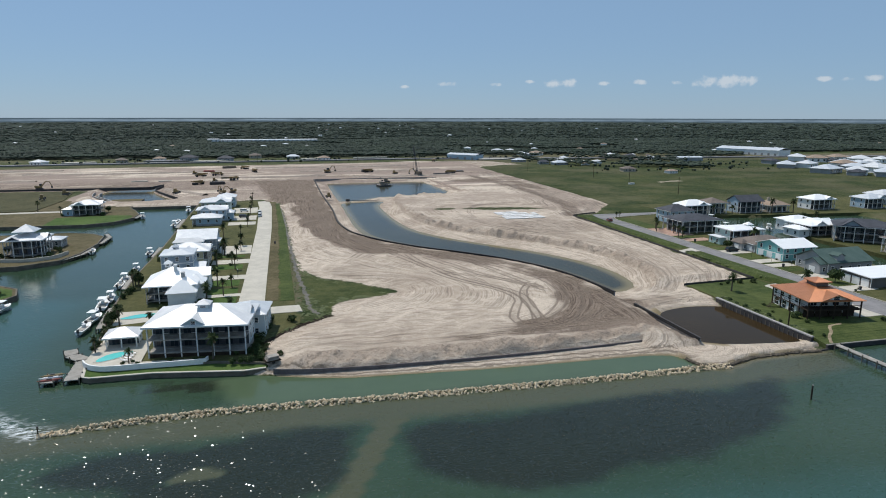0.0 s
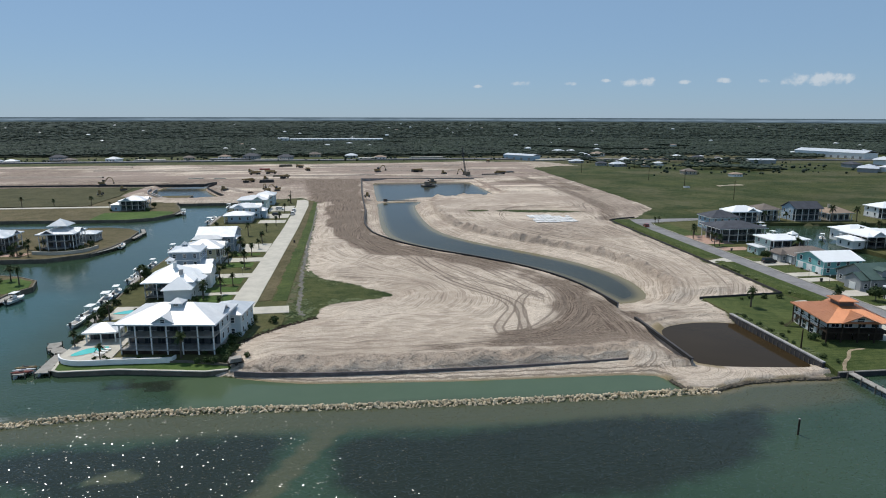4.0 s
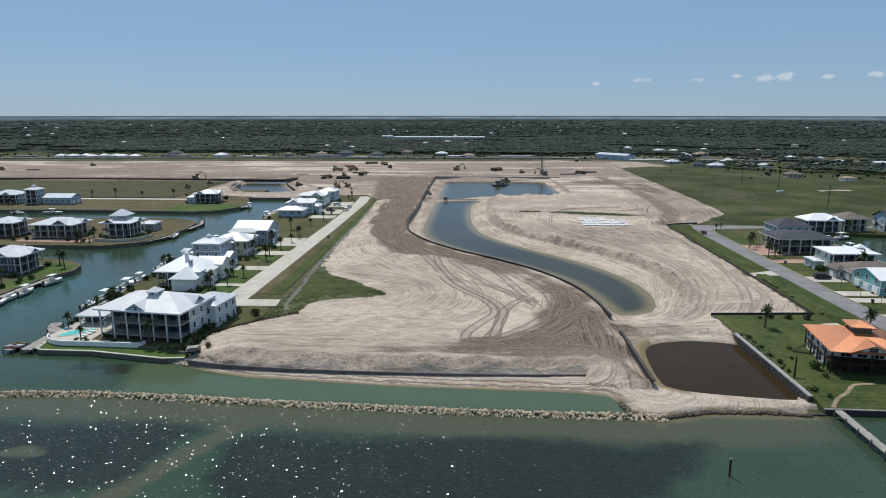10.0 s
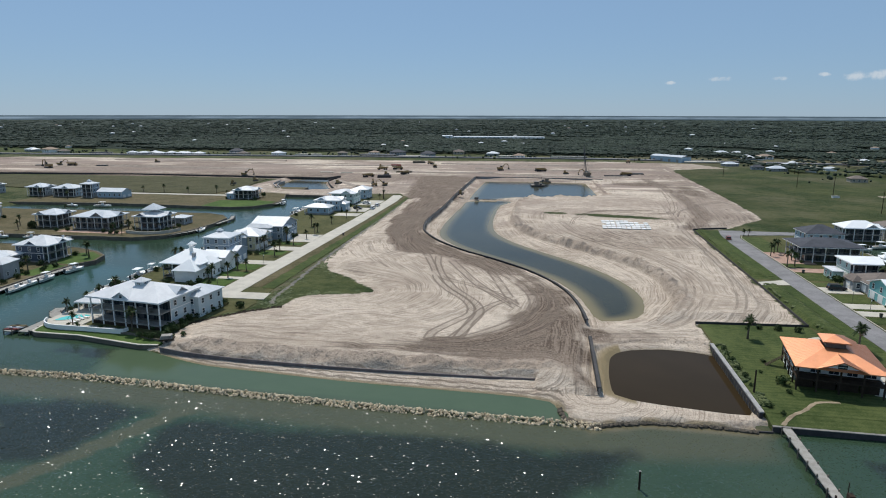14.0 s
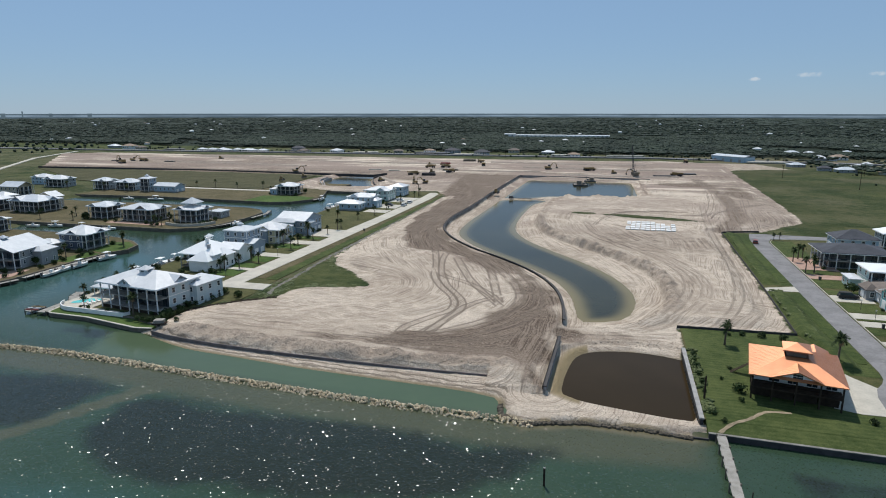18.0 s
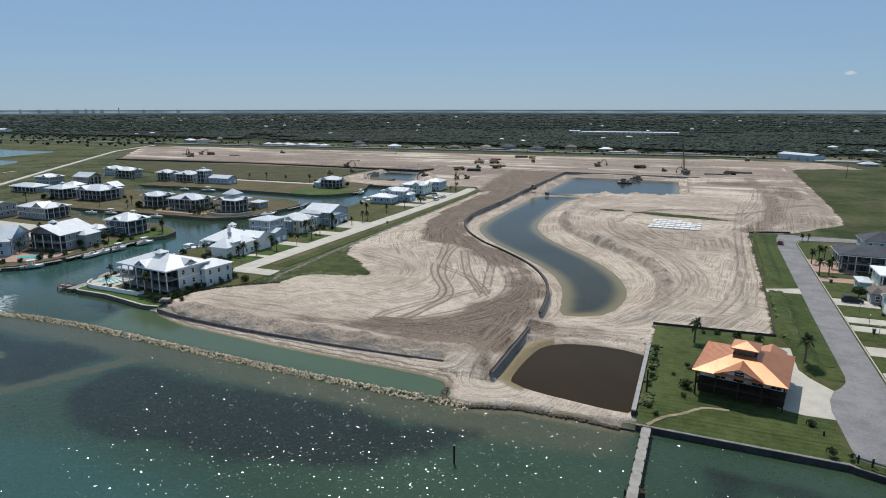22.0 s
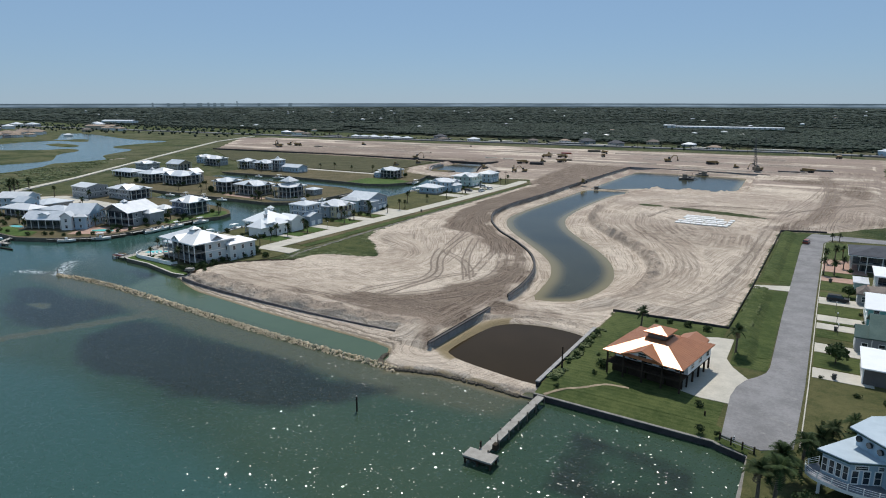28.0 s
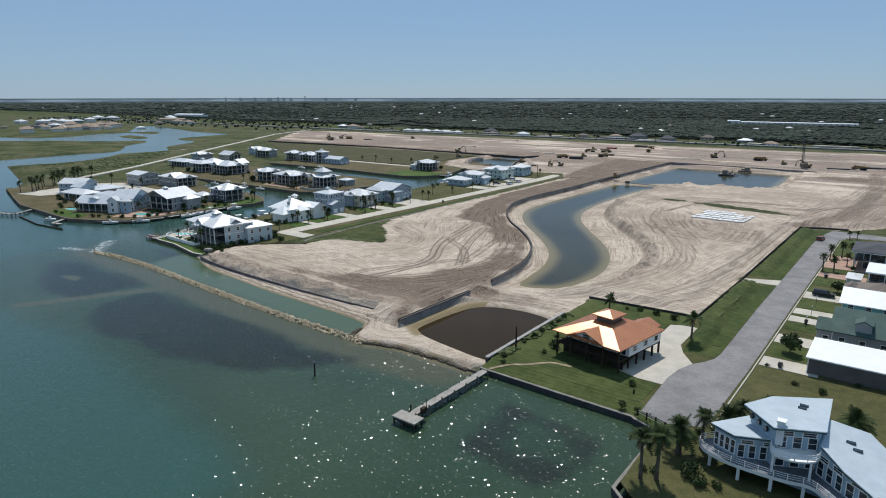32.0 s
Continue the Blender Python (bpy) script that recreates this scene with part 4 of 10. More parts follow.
def sea_masks(X, Y):
    nz = vnoise(X, Y, 16) - 0.5
    weed = np.maximum(sdf(X, Y, curve([(15, 82), (13.5, 90), (14.5, 99), (22, 103.5), (40, 102.5), (52, 103), (74, 103.6), (90, 103.5), (97, 103), (99, 100), (96, 94), (89, 86), (82, 80), (64, 75), (48, 73.5), (38, 73), (26, 78)], 4, True)),
                      sdf(X, Y, curve([(13, 104), (10.5, 93.5), (4.5, 82.5), (-10, 80), (-30, 88), (-42, 98), (-30, 105), (0, 105)], 4, True))) / 9 + 0.15
    lane = np.abs((X - 10) - (Y - 90) * 0.5) < 2.4
    shoal, _ = seg_dist(X, Y, [(-45, 110), (0, 109), (50, 106), (95, 104), (120, 107), (160, 106)], False)
    shoal = 0.95 * (1 - smooth(shoal, 1, 10)) * (1 - 0.8 * smooth(X, 114, 124))
    front, _ = seg_dist(X, Y, [(-10, 126), (30, 121), (60, 119), (83, 115)], False)
    shoal = np.maximum(shoal, 0.8 * (1 - smooth(front, 1.5, 6)))
    strand, _ = seg_dist(X, Y, [(86, 110.5), (90, 107.8), (95, 109.6), (100, 111), (118, 110.6)], False)
    shoal = np.maximum(shoal, 1.4 * (1 - smooth(strand, 0.8, 5.0)))
    shoal = np.maximum(shoal, 1.0 * (1 - smooth(np.hypot((X - BLOB[0]) / 2.2, Y - BLOB[1]), 1.2, 3.0)))
    weed = weed - 1.2 * (1 - smooth(np.hypot((X - BLOB[0]) / 2.2, Y - BLOB[1]), 1.2, 3.0))
    shoal = np.where(lane & (Y > 70) & (Y < 108), np.maximum(shoal, 0.85), shoal)
    lagoon = smooth(sdf(X, Y, [(-12, 113.5), (20, 111.5), (90, 108), (88, 120), (30, 125), (-8, 132), (-18, 130)]), 0, 3)
    weed = np.maximum(weed * (Y < 112), np.clip(sdf(X, Y, [(131, 84), (150, 84), (154, 92), (153, 104), (129, 106)]) / 6 + 0.1, -1, 0.65))
    weed = np.maximum(weed, np.where(inside(X, Y, [(-28, 125), (-8, 122), (-6, 128), (-30, 131)]), 0.7 + nz, -1))
    # where the water colour takes on depth tint and painted sky reflection
    opened = smooth(-Y - 0.12 * np.abs(X - 40), -84, -60) * (1 - smooth(X, 100, 135))
    opened = np.maximum(opened, smooth(-X, 40, 75) * (Y < 200))
    wake = [seg_dist(X, Y, w, False)[0] for w in ([(-42.5, 112.2), (-47, 115.5), (-56, 123)], [(-50, 110.5), (-58, 108.2)])]
    foam = np.maximum(1 - smooth(wake[0], 0.4, 2.6), 0.8 * (1 - smooth(wake[1], 0.3, 2.2)))
    return dict(calm=0.93 * smooth(Y, 114, 134), lagoon=lagoon, open=opened, foam=foam, weed=np.clip(weed + 0.35 * nz, -1, 1), shoal=shoal)


WX, WY = axis(-70, 200, 2.0, -4950, 4950, 1.15), axis(20, 140, 2.0, -1500, 900, 1.15)
_X, _Y = np.meshgrid(WX, WY)
structure("water", grid_mesh("water", WX, WY, np.zeros(_X.shape), sea_masks(_X, _Y), SEA), SEA, "green shallow bay water with dark weed patches", "water")


def flat(name, poly, z, material, label, category, depth=0.0):
    """A paved or planted sheet with real thickness."""
    return structure(name, Mesh().prism(poly, z - max(depth, 0.25), z), material, label, category)


# pond water sheets lie over the sea sheet
def pond_sheet(name, x0, y0, x1, y1, z, outline, label):
    xs, ys = np.arange(x0, x1 + 0.1, 1.5), np.arange(y0, y1 + 0.1, 1.5)
    X, Y = np.meshgrid(xs, ys)
    sh = 1 - smooth(sdf(X, Y, outline), -0.5, 6.5)
    structure(name, grid_mesh(name, xs, ys, np.full(X.shape, z), dict(shoal=sh), POND), POND, label, "water")


pond_sheet("water_pond_south", 30, 161, 121, 392.5, 0.03, POND_S, "still grey-green water in a dredged pond")
pond_sheet("water_pond_north", 30, 395, 121, 512, 0.03, POND_N, "still grey-blue water in a dredged basin")
pond_sheet("water_pond_west", -122, 415, -60, 515, 0.04, POND_W, "blue-grey water in a dug basin")
flat("water_pond_brown", [(93.2, 119), (119.4, 115.5), (119.4, 149.5), (93.2, 148)], 0.05, BROWN_WATER, "brown water standing in a walled pit", "water", 0.02)


# ---------------- waterside land, walls and roads ----------------
def slab(name, poly, z, material, label, wall=BULKHEAD):
    ob = structure(name, Mesh().prism(poly, -1.5, z), material, label, "ground")
    return ob


def line_wall(name, pts, z0, z1, thick, material, label, cap=None):
    """A wall of given thickness along a line."""
    P = [Vector((p[0], p[1])) for p in pts]
    left, right = [], []
    for i, p in enumerate(P):
        d = (P[min(i + 1, len(P) - 1)] - P[max(i - 1, 0)]).normalized()
        nrm = Vector((-d.y, d.x)) * thick / 2
        left.append(p + nrm)
        right.append(p - nrm)
    m = Mesh()
    n = len(P)
    vs = [(q.x, q.y, z0) for q in left] + [(q.x, q.y, z0) for q in right] + [(q.x, q.y, z1) for q in left] + [(q.x, q.y, z1) for q in right]
    fs = []
    for i in range(n - 1):
        fs += [(i, i + 1, 2 * n + i + 1, 2 * n + i), (n + i + 1, n + i, 3 * n + i, 3 * n + i + 1), (2 * n + i, 2 * n + i + 1, 3 * n + i + 1, 3 * n + i), (i + 1, i, n + i, n + i + 1)]
    fs += [(0, 2 * n, 3 * n, n), (n - 1, 2 * n - 1, 4 * n - 1, 3 * n - 1)]
    m.add(vs, fs)
    return structure(name, m, material, label, "wall")


slab("ground_west_street", P1_LAND, 1.5, ROUGH_GRASS, "dry grass building plots beside the canal")
slab("ground_north_spit", P2_LAND, 1.45, VERGE_GRASS, "mown dry grass plots on a canal spit")
slab("ground_middle_spit", P3_LAND, 1.45, VERGE_GRASS, "dry grass plots on a canal spit")
slab("ground_south_spit", P4_LAND, 1.45, VERGE_GRASS, "dry grass and sand plots on a canal spit")
slab("ground_east", EAST_LAND[:7] + [(300, 247), (243, 257), (221.8, 228), (220, 148.4), (202.5, 150), (202.5, 282), (205, 300), (166, 300.6), (149.5, 299.5), (148, 206), (147, 165.6), (120.3, 164)], 1.55, ROUGH_GRASS, "rough grass verge and plots beside the road")
slab("ground_east_far", [(205, 283), (224, 283), (262, 276), (420, 262), (420, 330), (205, 330)], 1.5, ROUGH_GRASS, "grass plots along a canal")
for nm, pts in (("bulkhead_west_street", P1_LAND[-9:] + P1_LAND[:5]), ("bulkhead_north_spit", P2_LAND[:10]), ("bulkhead_middle_spit", P3_LAND), ("bulkhead_south_spit", P4_LAND[1:]), ("bulkhead_canal_end", [(-83, 389.5), (-46, 389.5)])):
    line_wall(nm, pts, -1.5, 1.58, 0.45, BULKHEAD, "weathered timber bulkhead along the canal")
line_wall("seawall_big_house", [(-42.6, 142), (-41.4, 134.4), (-40, 133.6), (-28, 133.3), (-10, 129.8), (-5.5, 130.4)], -1.5, 1.0, 0.4, BULKHEAD, "weathered seawall below a lawn")
line_wall("seawall_cap_big_house", [(-42.6, 142), (-41.4, 134.4), (-40, 133.6), (-28, 133.3), (-10, 129.8), (-5.5, 130.4)], 1.0, 1.16, 0.6, CONCRETE, "pale concrete cap of the seawall")
# the shade on the south face is put into a dark wall colour
line_wall("seawall_east", [(120.5, 111.6), (151.6, 110.8), (152.4, 110.3), (157.0, 108.6), (157.0, 90), (165, 82.8), (300, 79.8)], -1.5, 0.95, 0.5, DARK_WALL, "seawall along the lawn, darkened for its shaded south face")
line_wall("seawall_cap_east", [(120.5, 111.6), (151.6, 110.8), (152.4, 110.3), (157.0, 108.6), (157.0, 90), (165, 82.8), (300, 79.8)], 0.95, 1.08, 0.55, SEAWALL_CAP, "stained concrete cap of the seawall")
pit_wall = line_wall("pit_wall_east", [(119.7, 115), (119.7, 149)], -1.5, 1.72, 0.6, DARK_WALL, "dark sheet-pile wall with timber posts beside the brown pit")
line_wall("pit_wall_cap", [(119.75, 114.9), (119.75, 149.1)], 1.724, 2.0, 0.8, OLD_CONCRETE, "old concrete cap of the pit wall")
pit_pile = Mesh().box(0.0, -0.09, -1.2, 0.1, 0.09, 1.2).data("wall_post", BULKHEAD)
for k in range(22):
    part("wall_post", pit_pile, None, pit_wall).matrix_basis = pose(119.29, 115.8 + 1.52 * k, 0)
line_wall("bulkhead_strand", [(106.5, 111.5), (112, 111.4), (118, 110.9), (120.5, 111)], -1.5, 0.3, 0.3, DARK_WALL, "dark sheet-pile edge of the sand strand")
line_wall("front_fence", curve(FENCE_LINE, 3), 0.2, 1.3, 0.25, FENCE_GREY, "low blue-grey retaining wall below the sand bank")
line_wall("lawn_fence", [(119.6, 164.2), (133, 164.9), (146.6, 165.6), (147.6, 206), (148.8, 300), (156, 303.5), (165, 306)], 1.2, 2.12, 0.1, DARK_WALL, "black silt fence at the edge of the site")
line_wall("silt_wall_far", [(-420, 478), (-350, 486), (-260, 492), (-168, 490), (-128, 488), (-88, 487), (-82, 503)], 0.8, 2.9, 0.6, DARK_WALL, "long dark retaining wall across the site")
line_wall("basin_wall_west", curve([(-120, 470), (-116, 448), (-98, 417), (-99, 421), (-112, 446), (-115, 466)], 4), -1, 1.9, 0.5, OLD_CONCRETE, "grey wall round a dug basin")
line_wall("basin_wall_turn", curve([(-82, 500), (-84, 480), (-74, 452), (-62, 426)], 4), -1, 2.1, 0.5, DARK_WALL, "dark wall round a dug basin")

flat("street", [(-13.5, 176), (-6.3, 177), (-4.6, 300), (-4.6, 372), (-6, 393), (-9, 398.5), (-13, 397), (-11.5, 372), (-11.2, 300), (-12.4, 226)], 1.62, CONCRETE, "pale concrete street beside canal houses", "road")
flat("road", [(152.6, 112.5), (158.5, 110.6), (162.8, 113.5), (163.4, 140), (163.6, 200), (164.2, 283), (166.5, 290.5), (194, 294.5), (260, 296), (260, 301), (194, 300), (166, 301), (160, 300.5), (158.2, 290), (157.2, 273), (156.8, 182), (157.0, 146), (156.6, 142.6), (155.4, 139.8), (153.6, 137.0), (152.4, 133), (151.9, 128)], 1.63, ASPHALT, "worn grey asphalt dead-end road", "road")
line_wall("kerb_east", [(163.6, 114), (163.9, 140), (164.1, 200), (164.7, 283), (167, 289.8), (194, 294)], 1.4, 1.70, 0.2, CONCRETE, "pale concrete kerb of the road")
flat("site_entrance", [(148, 205.5), (157, 206.5), (157, 212.5), (148, 208.8)], 1.64, CONCRETE, "sandy concrete crossing over the ditch", "pavement")
flat("driveway_street_end", [(-13.4, 166.4), (3.6, 166.6), (3.0, 172.8), (-6.5, 172.6), (-6.4, 177.2), (-13.5, 176.4)], 1.61, CONCRETE, "pale concrete turning place", "pavement")
flat("causeway", [(-241.5, 182), (-236.5, 185.2), (-280.4, 251.2), (-377.5, 376.8), (-524.6, 571.4), (-577.6, 682), (-582.4, 682), (-529.4, 570.6), (-381.6, 375.2), (-284.5, 249.8)], 2.0, CONCRETE, "pale sandy causeway road", "road", 1.6)
flat("spit_street", [(-230, 378), (-112, 378), (-112, 383), (-230, 383)], 1.55, CONCRETE, "narrow concrete lane", "road")
flat("highway", [(-1500, 690), (-531, 714), (-184, 736), (149, 746), (420, 702), (900, 640), (900, 648), (420, 711), (149, 755), (-184, 745), (-531, 723), (-1500, 700)], 2.75, ASPHALT, "grey highway behind the site", "road", 1.2)


def wall_panels(line, z0, z1, thick, material, name, label, cap):
    """A retaining wall whose panels are pieces of their own."""
    owner = thing(name, line[0][0], line[0][1], 0, 0, label, "wall")
    owner["kind"] = "structure"
    base = Mesh().box(0.02, -thick / 2, z0, 0.98, thick / 2, z1).data("panel", material)
    capm = Mesh().box(0.0, -thick * 0.9, z1, 1.0, thick * 0.9, z1 + 0.18).data("cap", cap)
    for a, b in zip(line[:-1], line[1:]):
        l, ang = math.dist(a, b), math.degrees(math.atan2(b[1] - a[1], b[0] - a[0]))
        for nm, me in (("panel", base), ("cap", capm)):
            p = part(nm, me, material, owner)
            p.matrix_basis = pose(a[0] - line[0][0], a[1] - line[0][1], 0, 0, 0, ang) @ Matrix.Diagonal((l, 1, 1, 1))
    return owner


WALL_END = [p for p in WALL_LINE if p[1] < 150.5]
wall_panels(WALL_END, -1.5, 2.35, 0.35, SHEET_PILE, "pit_wall_west", "grey concrete panel wall beside the brown pit", DARK_WALL)
wall_panels([p for p in WALL_LINE if p[1] > 158] + WALL_NORTH[1:], -0.5, 2.75, 0.35, SHEET_PILE, "pond_wall", "grey sheet-pile wall curving along the dredged pond", DARK_WALL)


def beside(line, off):
    """The line moved sideways to its left."""
    P = [Vector(p) for p in line]
    out = []
    for i, p in enumerate(P):
        d = (P[min(i + 1, len(P) - 1)] - P[max(i - 1, 0)]).normalized()
        out.append((p.x - d.y * off, p.y + d.x * off))
    return out


SILT = mat("black_silt_cloth", (0.010, 0.010, 0.011), (0.024, 0.023, 0.023), 0.7, 0.9, bump=0.3)
line_wall("silt_fence_pond", beside([p for p in WALL_LINE if p[1] > 158], 0.42), 2.0, 3.05, 0.08, SILT, "black silt fence standing behind the pond wall")
line_wall("silt_fence_pit", beside(WALL_END, 0.42), 1.8, 2.66, 0.08, SILT, "black silt fence standing behind the pit wall")


# ---------------- houses ----------------
_made = {}


def win_mesh(w, h, trim):
    key = ("win", w, h, trim.name)
    if key not in _made:
        t = 0.12
        f = Mesh().box(-w / 2 - t, -0.06, -t, -w / 2, 0.02, h + t).box(w / 2, -0.06, -t, w / 2 + t, 0.02, h + t).box(-w / 2, -0.06, h, w / 2, 0.02, h + t).box(-w / 2 - 0.05, -0.1, -t, w / 2 + 0.05, 0.02, 0.0)
        if w > 1.6:
            f.box(-0.04, -0.05, 0, 0.04, 0.02, h)
        else:
            f.box(-w / 2, -0.05, h / 2 - 0.03, w / 2, 0.02, h / 2 + 0.03)
        _made[key] = (f.data("window", trim), Mesh().box(-w / 2, -0.025, 0, w / 2, 0.015, h).data("pane", GLASS))
    return _made[key]


def add_window(owner, x, y, z, rz, w=1.1, h=1.5, trim=None, name="window"):
    f, p = win_mesh(w, h, trim or WHITE)
    a = part(name, f, None, owner)
    a.matrix_basis = pose(x, y, z, 0, 0, rz)
    part("pane", p, None, a, "dark reflecting glass pane")


def add_door(owner, x, y, z, rz, w, h, material=None, name="garage_door"):
    key = ("door", w, h, name, (material or WHITE).name)
    if key not in _made:
        m = Mesh().box(-w / 2, -0.05, 0, w / 2, 0.02, h)
        for k in range(1, 4):
            m.box(-w / 2 + 0.08, -0.075, h * k / 4 - 0.25, w / 2 - 0.08, -0.05, h * k / 4 + 0.15)
        _made[key] = m.data(name, material or WHITE)
    part(name, _made[key], None, owner).matrix_basis = pose(x, y, z, 0, 0, rz)


def hip_roof(w, d, z, rise, over, ridge=None):
    """Closed hip roof over a w x d plan, ridge along the longer side."""
    a, b = w / 2 + over, d / 2 + over
    t = 0.22
    if ridge is None:
        ridge = max(a, b) - min(a, b)
    m = Mesh()
    e = [(-a, -b), (a, -b), (a, b), (-a, b)]
    r = [(-ridge, 0), (ridge, 0)] if a >= b else [(0, -ridge), (0, ridge)]
    v = [(x, y, z - t) for x, y in e] + [(x, y, z) for x, y in e] + [(x, y, z + rise) for x, y in r]
    if a >= b:
        f = [(4, 5, 9, 8), (5, 6, 9), (6, 7, 8, 9), (7, 4, 8)]
    else:
        f = [(4, 5, 8), (5, 6, 9, 8), (6, 7, 9), (7, 4, 8, 9)]
    return m.add(v, f + [(3, 2, 1, 0)] + [(i, (i + 1) % 4, 4 + (i + 1) % 4, 4 + i) for i in range(4)])


def gable_roof(x0, y0, x1, y1, z, rise, over, along="x"):
    t = 0.22
    if along == "x":
        p = [(y0 - over, z), ((y0 + y1) / 2, z + rise), (y1 + over, z)]
        f = lambda s, q, dz: (s, q[0], q[1] + dz)
        s0, s1 = x0 - over, x1 + over
    else:
        p = [(x0 - over, z), ((x0 + x1) / 2, z + rise), (x1 + over, z)]
        f = lambda s, q, dz: (q[0], s, q[1] + dz)
        s0, s1 = y0 - over, y1 + over
    v = [f(s, q, dz) for s in (s0, s1) for dz in (0, -t) for q in p]
    return Mesh().add(v, [(0, 1, 7, 6), (1, 2, 8, 7), (3, 4, 10, 9), (4, 5, 11, 10), (0, 3, 4, 1), (1, 4, 5, 2), (6, 9, 10, 7), (7, 10, 11, 8), (0, 3, 9, 6), (2, 5, 11, 8)])


def gable_tri(a, b, c, d):
    """A triangular wall with thickness d along the plan."""
    back = [(p[0] + d[0], p[1] + d[1], p[2]) for p in (a, b, c)]
    return Mesh().add([a, b, c] + back, [(0, 1, 2), (5, 4, 3), (0, 3, 4, 1), (1, 4, 5, 2), (2, 5, 3, 0)])


def roof_seams(owner, a, b, c, d, spacing, material, name="roof_seam"):
    """Raised standing seams from the eave a-b up to the ridge c-d."""
    a, b, c, d = [Vector(p) for p in (a, b, c, d)]
    up = (b - a).cross(d - a).normalized()
    up = up if up.z > 0 else -up
    run = (b - a).normalized()
    l = (b - a).length
    s0, s1 = (d - a).dot(run), (c - a).dot(run)
    n = int(l / spacing)
    m = Mesh()
    for i in range(1, n):
        x = l * i / n
        f = min(1.0, x / s0 if x < s0 and s0 > 0 else 1.0, (l - x) / (l - s1) if x > s1 and s1 < l else 1.0)
        p = a + run * x + up * 0.01
        q = p + ((d - a) - run * s0) * f
        w = run * 0.025
        m.add([p - w, p + w, q + w, q - w, p - w + up * 0.02, p + w + up * 0.02, q + w + up * 0.02, q - w + up * 0.02], [(4, 5, 6, 7), (0, 1, 5, 4), (1, 2, 6, 5), (2, 3, 7, 6), (3, 0, 4, 7)])
    part(name, m, material, owner)


SIDES = {"S": (0, -1, 0), "E": (1, 0, 90), "N": (0, 1, 180), "W": (-1, 0, -90)}


def side_row(owner, side, x0, y0, x1, y1, z, n, w, h, trim=None, name="window"):
    """A row of windows on one side of a box."""
    sx, sy, rz = SIDES[side]
    for k in range(n):
        t = (k + 0.5) / n
        if sx:
            add_window(owner, x1 + 0.05 if sx > 0 else x0 - 0.05, y0 + (y1 - y0) * t, z, rz, w, h, trim, name)
        else:
            add_window(owner, x0 + (x1 - x0) * t, y1 + 0.05 if sy > 0 else y0 - 0.05, z, rz, w, h, trim, name)


def porch(owner, side, x0, y0, x1, y1, depth, levels, bays, rail_mat, deck_mat, post=0.28, rails=True):
    """Decks, posts and rails in front of one side; levels are the floor heights, the last the eave."""
    sx, sy, rz = SIDES[side]
    m = pose((x0 + x1) / 2, (y0 + y1) / 2, 0, 0, 0, rz)
    wid = (x1 - x0) if sy else (y1 - y0)
    off = (y1 - y0) / 2 if sy else (x1 - x0) / 2
    for z in levels[:-1]:
        if z > 0.3:
            part("porch_deck", Mesh().box(-wid / 2, -off - depth, z - 0.28, wid / 2, -off + 0.01, z), deck_mat, owner).matrix_basis = m
    key = ("post", levels[-1], post, rail_mat.name)
    if key not in _made:
        _made[key] = Mesh().box(-post / 2, -post / 2, 0, post / 2, post / 2, levels[-1]).data("post", rail_mat)
    for k in range(bays + 1):
        part("post", _made[key], None, owner).matrix_basis = m @ pose(-wid / 2 + post / 2 + (wid - post) * k / bays, -off - depth + post / 2, 0)
    if rails:
        for z in levels[:-1]:
            if z > 0.3:
                r = Mesh()
                y = -off - depth + post / 2
                r.box(-wid / 2, y - 0.04, z + 0.97, wid / 2, y + 0.04, z + 1.03).box(-wid / 2, y - 0.03, z + 0.12, wid / 2, y + 0.03, z + 0.18)
                n = max(4, int(wid / 0.9))
                for k in range(n):
                    x = -wid / 2 + wid * (k + 0.5) / n
                    r.box(x - 0.018, y - 0.018, z + 0.15, x + 0.018, y + 0.018, z + 0.97)
                part("railing", r, RAIL, owner).matrix_basis = m


def cupola(owner, x, y, z, s, wall, roof, h=1.3, rise=1.1):
    c = part("cupola", Mesh().box(x - s / 2, y - s / 2, z, x + s / 2, y + s / 2, z + h), wall, owner, "small square roof cupola")
    r = hip_roof(s, s, 0, rise, 0.45, 0.05)
    part("cupola_roof", r, roof, c).matrix_basis = pose(x, y, z + h)
    for sx, sy, rz in SIDES.values():
        add_window(c, x + sx * (s / 2 + 0.03), y + sy * (s / 2 + 0.03), z + 0.35 * h, rz, s * 0.5, h * 0.45)


